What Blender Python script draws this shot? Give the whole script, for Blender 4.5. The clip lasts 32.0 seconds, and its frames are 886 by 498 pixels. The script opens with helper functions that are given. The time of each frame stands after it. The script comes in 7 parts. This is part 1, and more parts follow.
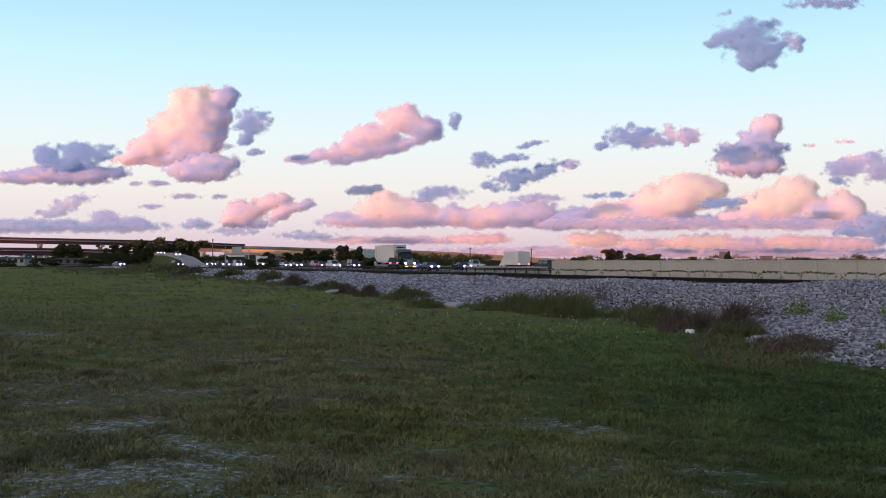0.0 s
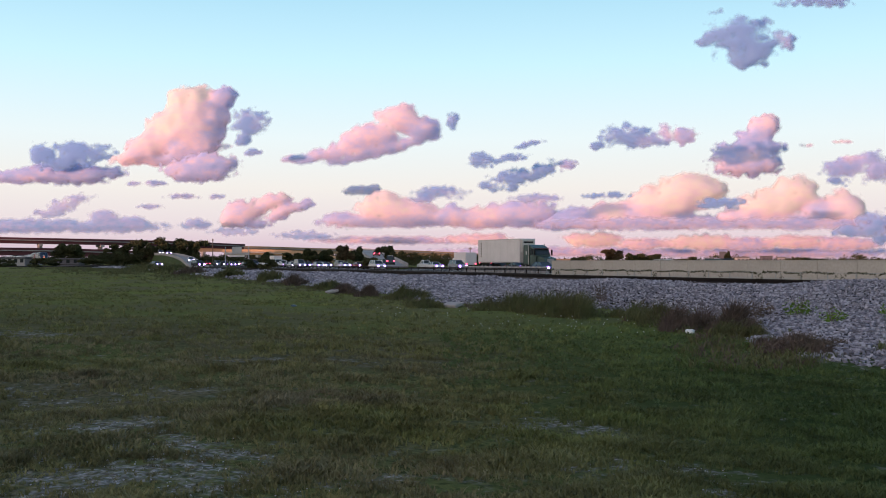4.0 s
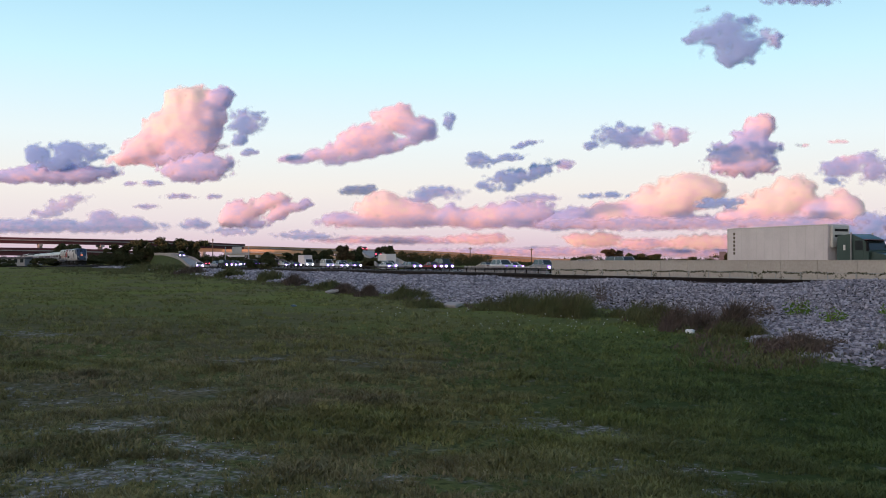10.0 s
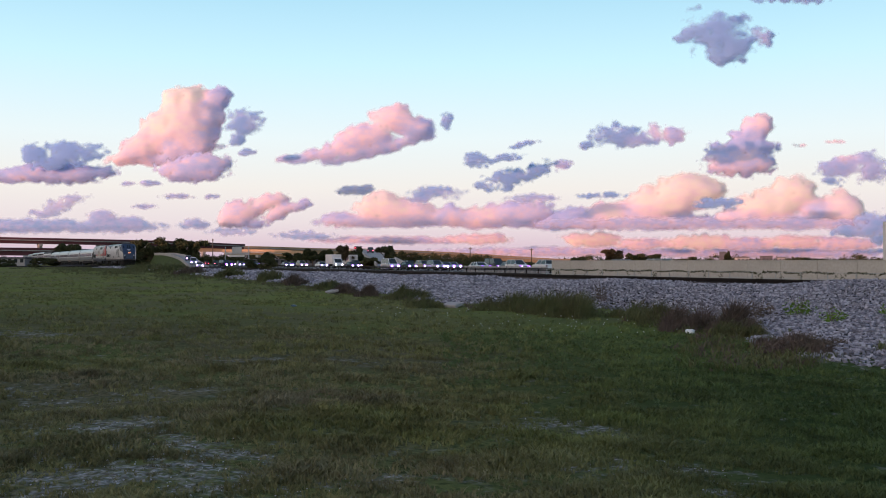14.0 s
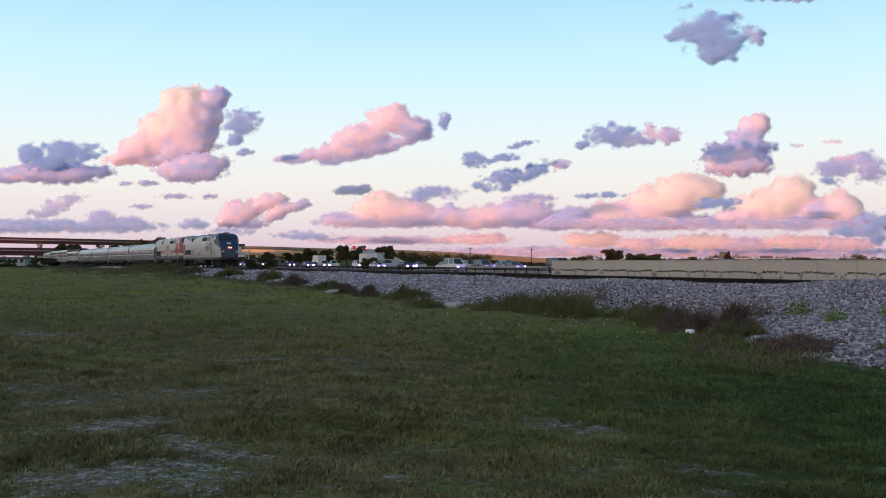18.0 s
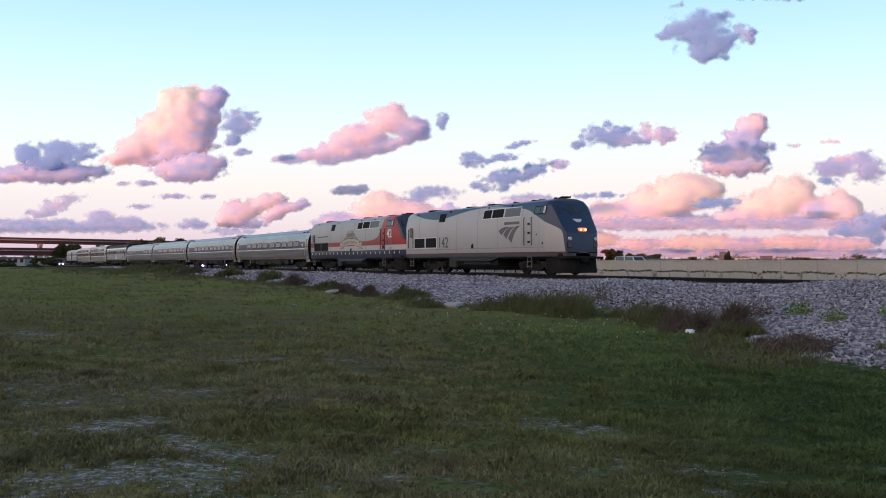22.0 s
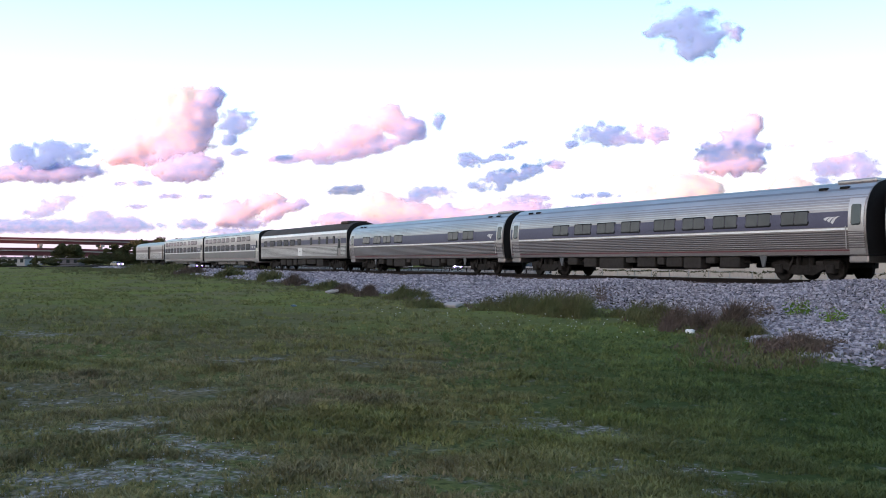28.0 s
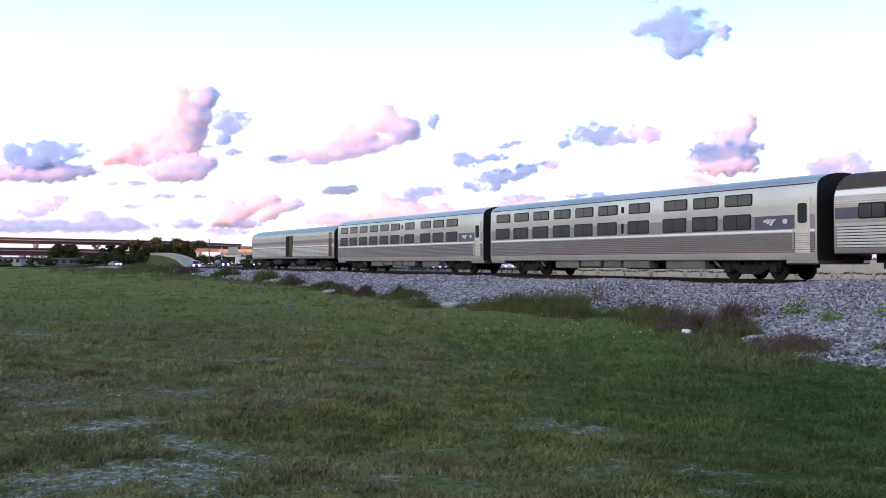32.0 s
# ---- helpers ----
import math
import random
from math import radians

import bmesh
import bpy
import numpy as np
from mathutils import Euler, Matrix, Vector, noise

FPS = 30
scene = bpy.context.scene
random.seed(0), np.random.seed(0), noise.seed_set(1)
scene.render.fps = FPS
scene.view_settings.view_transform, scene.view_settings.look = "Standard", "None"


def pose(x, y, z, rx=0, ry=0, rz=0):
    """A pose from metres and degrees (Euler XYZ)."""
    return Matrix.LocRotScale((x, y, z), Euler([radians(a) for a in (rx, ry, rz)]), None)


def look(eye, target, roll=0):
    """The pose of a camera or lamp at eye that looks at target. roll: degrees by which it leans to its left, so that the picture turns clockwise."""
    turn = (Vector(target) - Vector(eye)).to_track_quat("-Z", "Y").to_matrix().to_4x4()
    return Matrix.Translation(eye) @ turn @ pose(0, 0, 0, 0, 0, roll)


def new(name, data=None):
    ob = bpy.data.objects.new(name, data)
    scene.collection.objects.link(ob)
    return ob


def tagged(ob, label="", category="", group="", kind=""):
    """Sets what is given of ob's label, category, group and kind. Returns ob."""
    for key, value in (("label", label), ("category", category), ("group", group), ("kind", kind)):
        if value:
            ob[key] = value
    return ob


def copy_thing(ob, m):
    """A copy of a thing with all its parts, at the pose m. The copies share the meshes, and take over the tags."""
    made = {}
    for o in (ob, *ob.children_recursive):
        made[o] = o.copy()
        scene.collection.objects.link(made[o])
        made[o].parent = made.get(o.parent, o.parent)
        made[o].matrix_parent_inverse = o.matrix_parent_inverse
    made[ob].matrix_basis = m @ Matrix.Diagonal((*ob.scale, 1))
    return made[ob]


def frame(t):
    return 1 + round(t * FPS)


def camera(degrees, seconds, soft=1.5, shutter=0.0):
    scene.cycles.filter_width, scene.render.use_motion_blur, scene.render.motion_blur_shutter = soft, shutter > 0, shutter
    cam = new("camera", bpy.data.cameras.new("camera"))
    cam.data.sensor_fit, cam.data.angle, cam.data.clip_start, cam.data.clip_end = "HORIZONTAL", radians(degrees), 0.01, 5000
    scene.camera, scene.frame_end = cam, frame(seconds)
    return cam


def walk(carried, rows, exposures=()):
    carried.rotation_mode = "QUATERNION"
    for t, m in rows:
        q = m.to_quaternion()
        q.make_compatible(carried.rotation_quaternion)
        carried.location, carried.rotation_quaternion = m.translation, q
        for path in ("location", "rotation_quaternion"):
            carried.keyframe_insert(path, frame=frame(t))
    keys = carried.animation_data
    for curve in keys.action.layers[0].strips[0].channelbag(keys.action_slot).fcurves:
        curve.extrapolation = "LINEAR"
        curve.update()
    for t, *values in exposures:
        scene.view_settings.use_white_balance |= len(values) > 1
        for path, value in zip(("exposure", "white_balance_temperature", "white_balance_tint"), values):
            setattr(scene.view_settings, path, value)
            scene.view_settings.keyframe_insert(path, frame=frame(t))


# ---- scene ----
# World: x runs along the track (the train moves towards +x), y away from the camera, z = 0 at the top of the rails.
ALPHA = radians(26.99)
SA, CA = math.sin(ALPHA), math.cos(ALPHA)
EYE = Vector((0.0, 0.0, 0.76))
AHEAD = Vector((-CA, SA, 0.01320))
TRACK_Y = 31.4

cam = camera(49.03, 32.0, soft=0.95)


def aim(right):
    """The camera's pose, turned to the right by so many degrees."""
    return look(EYE, EYE + Matrix.Rotation(radians(-right), 3, "Z") @ AHEAD)


walk(cam, [(0, aim(0)), (15, aim(0)), (29.9, aim(0)), (30.4, aim(0.15)), (31.0, aim(0.15)), (31.5, aim(0.10)), (32, aim(0.20))],
     exposures=[(0, -0.14, 6180, 14), (18, -0.14, 6180, 14), (20, -0.12, 6180, 14), (22, -0.02, 6200, 17), (23, 0.07, 6220, 19), (25, 0.14, 6160, 18), (26.5, 0.34, 6000, 14), (28, 0.55, 5900, 13), (30, 0.67, 5860, 12), (32, 0.67, 5860, 12)])

# ---- light: dusk, the sun on the horizon behind the camera ----
SUN_DIR = Vector((0.20, -0.98, 0.036)).normalized()
world = bpy.data.worlds.new("world")
scene.world = world
world.use_nodes = True
wn, wl = world.node_tree.nodes, world.node_tree.links
wn.clear()
w_geo = wn.new("ShaderNodeTexCoord")
w_sep = wn.new("ShaderNodeSeparateXYZ")
wl.new(w_geo.outputs["Generated"], w_sep.inputs[0])


def ramp_of(nodes, stops):
    r = nodes.new("ShaderNodeValToRGB")
    els = r.color_ramp.elements
    els[0].position, els[0].color = stops[0][0], (*stops[0][1], 1)
    els[1].position, els[1].color = stops[-1][0], (*stops[-1][1], 1)
    for at, c in stops[1:-1]:
        els.new(at).color = (*c, 1)
    return r


w_ramp = ramp_of(wn, [(0.0, (0.60, 0.46, 0.55)), (0.018, (0.80, 0.63, 0.66)), (0.04, (0.90, 0.79, 0.75)), (0.075, (0.97, 0.92, 0.81)),
                      (0.125, (0.90, 1.0, 0.95)), (0.20, (0.66, 0.97, 1.03)), (0.27, (0.47, 0.80, 0.93)), (0.45, (0.22, 0.42, 0.66)),
                      (1.0, (0.10, 0.19, 0.35))])
wl.new(w_sep.outputs["Z"], w_ramp.inputs[0])
# the afterglow round the sun
w_dot = wn.new("ShaderNodeVectorMath")
w_dot.operation = "DOT_PRODUCT"
wl.new(w_geo.outputs["Generated"], w_dot.inputs[0])
w_dot.inputs[1].default_value = SUN_DIR
w_glow = ramp_of(wn, [(0.0, (0, 0, 0)), (0.3, (0.10, 0.08, 0.07)), (0.75, (0.75, 0.55, 0.38)), (1.0, (2.2, 1.4, 0.8))])
wl.new(w_dot.outputs["Value"], w_glow.inputs[0])
w_add = wn.new("ShaderNodeMix")
w_add.data_type, w_add.blend_type = "RGBA", "ADD"
w_add.inputs[0].default_value = 1.0
wl.new(w_ramp.outputs[0], w_add.inputs[6])
wl.new(w_glow.outputs[0], w_add.inputs[7])
w_bg = wn.new("ShaderNodeBackground")
w_bg.inputs["Strength"].default_value = 1.05
wl.new(w_add.outputs[2], w_bg.inputs["Color"])
w_out = wn.new("ShaderNodeOutputWorld")
wl.new(w_bg.outputs[0], w_out.inputs[0])

sun = new("sun", bpy.data.lights.new("sun", "SUN"))
sun.data.energy, sun.data.angle, sun.data.color = 5.4, radians(0.6), (1.0, 0.47, 0.34)
sun.matrix_world = look(SUN_DIR * 100, (0, 0, 0))


# ---- materials ----
def surface(name, col, rough=0.6, metal=0.0, fine=(9.0, 0.2), broad=(0.7, 0.25), bump=0.05, emit=0.0, coords="Object", tint=None):
    """A worn surface: fine grain and broad stains (scale per metre, depth), a little relief. tint: the colour of the stains."""
    m = bpy.data.materials.new(name)
    m.use_nodes = True
    ns, ls = m.node_tree.nodes, m.node_tree.links
    b = ns["Principled BSDF"]
    tc = ns.new("ShaderNodeTexCoord") if coords == "Object" else ns.new("ShaderNodeNewGeometry")
    src = tc.outputs["Object"] if coords == "Object" else tc.outputs["Position"]
    last = None
    for scale, depth, dark in ((fine[0], fine[1], None), (broad[0], broad[1], tint)):
        n = ns.new("ShaderNodeTexNoise")
        n.inputs["Scale"].default_value, n.inputs["Detail"].default_value = scale, 4
        ls.new(src, n.inputs["Vector"])
        r = ns.new("ShaderNodeMapRange")
        r.inputs[1].default_value, r.inputs[2].default_value = 0.35, 0.75
        ls.new(n.outputs[0], r.inputs[0])
        mx = ns.new("ShaderNodeMix")
        mx.data_type = "RGBA"
        sc = ns.new("ShaderNodeMath")
        sc.operation = "MULTIPLY"
        sc.inputs[1].default_value = depth
        ls.new(r.outputs[0], sc.inputs[0])
        ls.new(sc.outputs[0], mx.inputs[0])
        if last is None:
            mx.inputs[6].default_value = (*col, 1)
        else:
            ls.new(last, mx.inputs[6])
        mx.inputs[7].default_value = (*(dark or [c * 0.25 for c in col]), 1)
        last = mx.outputs[2]
    ls.new(last, b.inputs["Base Color"])
    b.inputs["Roughness"].default_value, b.inputs["Metallic"].default_value = rough, metal
    b.inputs["Specular IOR Level"].default_value = 0.5 if rough < 0.6 else 0.08
    if bump:
        bp = ns.new("ShaderNodeBump")
        bp.inputs["Strength"].default_value, bp.inputs["Distance"].default_value = bump, 0.05
        n = ns.new("ShaderNodeTexNoise")
        n.inputs["Scale"].default_value = fine[0] * 2
        ls.new(src, n.inputs["Vector"])
        ls.new(n.outputs[0], bp.inputs["Height"])
        ls.new(bp.outputs[0], b.inputs["Normal"])
    if emit:
        b.inputs["Emission Color"].default_value, b.inputs["Emission Strength"].default_value = (*col, 1), emit
    return m


def glow(name, col, strength):
    return surface(name, col, 0.4, 0, (5, 0), (1, 0), 0, strength)


GLASS_DARK = surface("dark_glass", (0.03, 0.035, 0.035), 0.06, 0, (3, 0.2), (0.5, 0.3), 0)
PANE = surface("tinted_pane", (0.055, 0.057, 0.060), 0.16, 0, (2, 0.35), (0.6, 0.4), 0)
PANE.node_tree.nodes["Principled BSDF"].inputs["Specular IOR Level"].default_value = 0.30
RUBBER = surface("black_rubber", (0.018, 0.018, 0.019), 0.8)
TRUCK_GREY = surface("dusty_truck_steel", (0.030, 0.027, 0.025), 0.8, 0.0, (6, 0.5), (1.2, 0.4), 0.2)
BOX_DARK = surface("dusty_dark_box", (0.044, 0.040, 0.037), 0.8, 0.0, (6, 0.4), (1.2, 0.4), 0.1)
# also laid between coach flutes, where it paints the shade of the gaps
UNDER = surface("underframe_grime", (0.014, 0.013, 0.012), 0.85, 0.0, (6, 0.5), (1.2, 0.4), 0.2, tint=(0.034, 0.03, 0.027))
STEEL = surface("stainless_steel", (0.37, 0.325, 0.312), 0.40, 0.85, (14, 0.15), (0.5, 0.35), 0.03)
STEEL_ROOF = surface("stainless_roof", (0.50, 0.462, 0.45), 0.36, 0.7, (10, 0.12), (0.35, 0.3), 0.03)
STEEL_LOW_SHADE = surface("dull_fluted_steel", (0.190, 0.165, 0.156), 0.55, 0.45, (12, 0.2), (0.5, 0.3), 0.03)
BAND_MAUVE = surface("mauve_grey_band", (0.22, 0.17, 0.175), 0.5, 0.2, (9, 0.2), (0.6, 0.25), 0.02)
LOWER_BROWN = surface("brown_grey_lower_side", (0.165, 0.142, 0.136), 0.5, 0.15, (9, 0.2), (0.6, 0.3), 0.02)
BAND_PALE = surface("pale_lilac_band", (0.235, 0.225, 0.245), 0.4, 0.2, (9, 0.2), (0.6, 0.25), 0.02)
FLUTE_STEEL = surface("polished_flutes", (0.60, 0.585, 0.575), 0.34, 0.45, (14, 0.12), (0.6, 0.25), 0.02)
SILVER = surface("silver_paint", (0.52, 0.50, 0.46), 0.42, 0.1, (12, 0.12), (0.5, 0.2), 0.02)
WHITE_STRIPE = surface("white_stripe", (0.80, 0.80, 0.78), 0.4, 0, (8, 0.1), (0.6, 0.12), 0)
BLUE_BAND = surface("blue_grey_band", (0.078, 0.073, 0.120), 0.5, 0.1, (9, 0.2), (0.6, 0.25), 0.02)
RED_LINE = surface("red_line", (0.16, 0.042, 0.05), 0.45)
LAMP_WHITE = glow("headlamp_glow", (0.95, 0.84, 1.0), 12)
LAMP_WARM = glow("warm_lamp_glow", (1.0, 0.30, 0.13), 6)
LAMP_BLOOM = glow("lamp_reflector_glow", (1.0, 0.20, 0.06), 1.1)
BANK_GRASS = surface("bank_grass", (0.060, 0.080, 0.028), 0.95, 0, (1.5, 0.4), (0.15, 0.4), 0.1, coords="Position")
LAMP_FRINGE = glow("lamp_fringe_glow", (0.46, 0.13, 1.0), 1.2)
LAMP_RED = glow("tail_lamp_glow", (1.0, 0.07, 0.12), 8)
LAMP_AMBER = glow("amber_lamp_glow", (1.0, 0.36, 0.05), 6)
CONCRETE = surface("old_concrete", (0.425, 0.39, 0.36), 0.9, 0, (5, 0.25), (0.35, 0.35), 0.15, coords="Position", tint=(0.25, 0.225, 0.19))
CONCRETE_PALE = surface("pale_concrete", (0.34, 0.32, 0.31), 0.9, 0, (3, 0.2), (0.1, 0.3), 0.1, coords="Position")
GIRDER = surface("painted_girder", (0.115, 0.046, 0.054), 0.7, 0, (1, 0.2), (0.06, 0.35), 0.05, coords="Position")
GIRDER_PALE = surface("bridge_concrete", (0.40, 0.27, 0.17), 0.85, 0, (0.8, 0.25), (0.05, 0.3), 0.05, coords="Position")
ASPHALT = surface("asphalt", (0.055, 0.053, 0.055), 0.9, 0, (6, 0.3), (0.2, 0.3), 0.1, coords="Position")
RUST = surface("rusty_steel", (0.026, 0.021, 0.020), 0.8, 0.2, (8, 0.4), (0.8, 0.4), 0.2, coords="Position")
WOOD_GREY = surface("weathered_wood", (0.10, 0.08, 0.065), 0.9, 0, (6, 0.4), (0.8, 0.3), 0.2)
GALV = surface("galvanised_steel", (0.34, 0.35, 0.36), 0.5, 0.6, (6, 0.2), (0.4, 0.2), 0.05)
BARK = surface("bark", (0.085, 0.06, 0.045), 0.95, 0, (5, 0.4), (0.8, 0.3), 0.4)
LEAF = surface("dark_leaves", (0.045, 0.055, 0.025), 0.75, 0, (1.5, 0.5), (0.25, 0.5), 0, coords="Position", tint=(0.085, 0.06, 0.025))
LEAF_DULL = surface("brownish_leaves", (0.085, 0.065, 0.035), 0.8, 0, (1.5, 0.5), (0.25, 0.5), 0, coords="Position")
WEED = surface("weed_leaves", (0.112, 0.128, 0.056), 0.7, 0, (4, 0.4), (0.8, 0.5), 0, coords="Position", tint=(0.10, 0.075, 0.04))
WEED_RED = surface("dry_weed", (0.135, 0.102, 0.088), 0.85, 0, (4, 0.5), (0.8, 0.4), 0, coords="Position", tint=(0.05, 0.06, 0.025))
WEED_LIME = surface("young_weed", (0.13, 0.22, 0.035), 0.65, 0, (4, 0.3), (0.8, 0.3), 0, coords="Position")


# ---- mesh helpers ----
class Shape:
    """Points and faces gathered for one mesh."""

    def __init__(self):
        self.v, self.f = [], []

    def add(self, pts, faces):
        n = len(self.v)
        self.v += [tuple(p) for p in pts]
        self.f += [tuple(n + i for i in f) for f in faces]
        return self

    def box(self, x0, x1, y0, y1, z0, z1, c=0.02):
        """A box with chamfered edges."""
        c = min(c, (x1 - x0) / 2.5, (y1 - y0) / 2.5, (z1 - z0) / 2.5)
        bm = bmesh.new()
        for x, sx in ((x0, 1), (x1, -1)):
            for y, sy in ((y0, 1), (y1, -1)):
                for z, sz in ((z0, 1), (z1, -1)):
                    bm.verts.new((x, y + sy * c, z + sz * c))
                    bm.verts.new((x + sx * c, y, z + sz * c))
                    bm.verts.new((x + sx * c, y + sy * c, z))
        bmesh.ops.convex_hull(bm, input=bm.verts[:])
        bm.verts.index_update()
        self.add([v.co for v in bm.verts], [[v.index for v in f.verts] for f in bm.faces])
        bm.free()
        return self

    def tube(self, p, q, r, n=8, r2=None, caps=True):
        p, q = Vector(p), Vector(q)
        m = (q - p).to_track_quat("Z", "Y").to_matrix()
        r2 = r if r2 is None else r2
        ring = [Vector((math.cos(a), math.sin(a), 0)) for a in (i * math.tau / n for i in range(n))]
        pts = [p + m @ (c * r) for c in ring] + [q + m @ (c * r2) for c in ring]
        fs = [(i, (i + 1) % n, n + (i + 1) % n, n + i) for i in range(n)]
        if caps:
            fs += [tuple(range(n))[::-1], tuple(range(n, 2 * n))]
        return self.add(pts, fs)

    def loft(self, rings, caps=True):
        n = len(rings[0])
        pts = [p for r in rings for p in r]
        fs = [(k * n + i, k * n + (i + 1) % n, (k + 1) * n + (i + 1) % n, (k + 1) * n + i) for k in range(len(rings) - 1) for i in range(n)]
        if caps:
            fs += [tuple(range(n))[::-1], tuple((len(rings) - 1) * n + i for i in range(n))]
        return self.add(pts, fs)

    def prism(self, poly, axis, a, b):
        """A polygon swept along an axis: 'x' (poly in y, z), 'y' (x, z) or 'z' (x, y)."""
        put = {"x": lambda p, w: (w, p[0], p[1]), "y": lambda p, w: (p[0], w, p[1]), "z": lambda p, w: (p[0], p[1], w)}[axis]
        return self.loft([[put(p, a) for p in poly], [put(p, b) for p in poly]])


def mesh_of(name, shape, material, smooth=0):
    me = bpy.data.meshes.new(name)
    me.from_pydata(shape.v, [], shape.f)
    bm = bmesh.new()
    bm.from_mesh(me)
    bmesh.ops.recalc_face_normals(bm, faces=bm.faces[:])
    bm.to_mesh(me)
    bm.free()
    me.materials.append(material)
    if smooth:
        me.polygons.foreach_set("use_smooth", [True] * len(me.polygons))
        me.set_sharp_from_angle(angle=radians(smooth))
    return me


def part(name, shape, material, parent=None, label="", smooth=0):
    ob = new(name, mesh_of(name, shape, material, smooth))
    ob.parent = parent
    if label:
        ob["label"] = label
    return ob


def thing(name, label, category, group="", at=None, kind=""):
    ob = tagged(new(name), label, category, group, kind)
    ob.empty_display_size = 0.5
    if at is not None:
        ob.matrix_basis = at
    return ob


def joined(name, verts, faces, material, smooth=False):
    """One mesh out of numpy arrays: points (n, 3) and triangles (m, 3)."""
    me = bpy.data.meshes.new(name)
    me.vertices.add(len(verts))
    me.vertices.foreach_set("co", np.asarray(verts, np.float32).ravel())
    me.loops.add(faces.size)
    me.loops.foreach_set("vertex_index", faces.astype(np.int32).ravel())
    me.polygons.add(len(faces))
    me.polygons.foreach_set("loop_start", np.arange(0, faces.size, 3, dtype=np.int32))
    me.polygons.foreach_set("use_smooth", np.full(len(faces), smooth))
    me.update(calc_edges=True)
    me.materials.append(material)
    return me


def scatter(variants, which, places, sizes, turns=None):
    """Copies of small meshes (points, triangles) at places, as arrays. sizes: one number or three a copy; turns: angles about z."""
    vs, fs, n = [], [], 0
    sizes = np.asarray(sizes)
    sizes = sizes[:, None] * np.ones(3) if sizes.ndim == 1 else sizes
    for k, (pv, pf) in enumerate(variants):
        pick = np.nonzero(which == k)[0]
        if not len(pick):
            continue
        v = pv[None] * sizes[pick][:, None, :]
        if turns is not None:
            c, s = np.cos(turns[pick])[:, None], np.sin(turns[pick])[:, None]
            v = np.stack([v[..., 0] * c - v[..., 1] * s, v[..., 0] * s + v[..., 1] * c, v[..., 2]], -1)
        v = v + places[pick][:, None, :]
        f = pf[None] + (np.arange(len(pick)) * len(pv))[:, None, None] + n
        vs.append(v.reshape(-1, 3))
        fs.append(f.reshape(-1, 3))
        n += len(pick) * len(pv)
    return np.concatenate(vs), np.concatenate(fs)


def ball(sub, rough, seed, flat=1.0):
    """A lumpy ball: points and triangles."""
    bm = bmesh.new()
    bmesh.ops.create_icosphere(bm, subdivisions=sub, radius=1)
    off = Vector((seed * 7.3, seed * 3.1, seed * 1.7))
    for v in bm.verts:
        v.co *= 1 + rough * (noise.noise(v.co * 1.6 + off) + 0.5 * noise.noise(v.co * 3.4 + off))
        v.co.z *= flat
    bm.verts.index_update()
    out = np.array([v.co[:] for v in bm.verts]), np.array([[v.index for v in f.verts] for f in bm.faces])
    bm.free()
    return out


def spot(side, depth, z=0.0):
    """A place by survey from the camera: metres to the side per 100 m of depth, the depth along its axis, the height."""
    sx = side * depth / 100
    return Vector((-depth * CA + sx * SA, depth * SA + sx * CA, z))


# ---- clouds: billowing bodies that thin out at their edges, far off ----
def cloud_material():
    """Vapour from white (tone 0) over mauve to blue-grey (tone 1), which paints in the shade of bases and unlit clouds,
    with patches of its own.
    """
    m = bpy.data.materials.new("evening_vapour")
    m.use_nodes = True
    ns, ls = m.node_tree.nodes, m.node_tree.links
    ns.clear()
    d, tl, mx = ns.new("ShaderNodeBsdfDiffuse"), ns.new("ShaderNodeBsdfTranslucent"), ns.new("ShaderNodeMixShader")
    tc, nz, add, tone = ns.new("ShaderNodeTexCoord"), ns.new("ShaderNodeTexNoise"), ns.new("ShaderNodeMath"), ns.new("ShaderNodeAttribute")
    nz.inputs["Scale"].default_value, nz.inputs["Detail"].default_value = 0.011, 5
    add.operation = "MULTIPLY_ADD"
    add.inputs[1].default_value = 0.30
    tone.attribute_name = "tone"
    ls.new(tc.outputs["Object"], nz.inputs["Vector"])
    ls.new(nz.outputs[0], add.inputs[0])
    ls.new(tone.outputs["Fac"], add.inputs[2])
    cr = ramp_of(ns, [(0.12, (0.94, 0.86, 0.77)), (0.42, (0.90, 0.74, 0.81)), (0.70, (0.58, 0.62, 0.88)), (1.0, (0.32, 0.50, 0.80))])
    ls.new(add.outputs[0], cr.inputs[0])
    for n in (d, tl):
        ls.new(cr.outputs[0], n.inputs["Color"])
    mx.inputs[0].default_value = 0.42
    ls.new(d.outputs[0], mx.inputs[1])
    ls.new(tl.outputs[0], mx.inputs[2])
    tr, m2, out, at = ns.new("ShaderNodeBsdfTransparent"), ns.new("ShaderNodeMixShader"), ns.new("ShaderNodeOutputMaterial"), ns.new("ShaderNodeAttribute")
    at.attribute_name = "substance"
    ls.new(at.outputs["Fac"], m2.inputs[0])
    ls.new(tr.outputs[0], m2.inputs[1])
    ls.new(mx.outputs[0], m2.inputs[2])
    ls.new(m2.outputs[0], out.inputs[0])
    return m


VAPOUR = cloud_material()
drifters = []


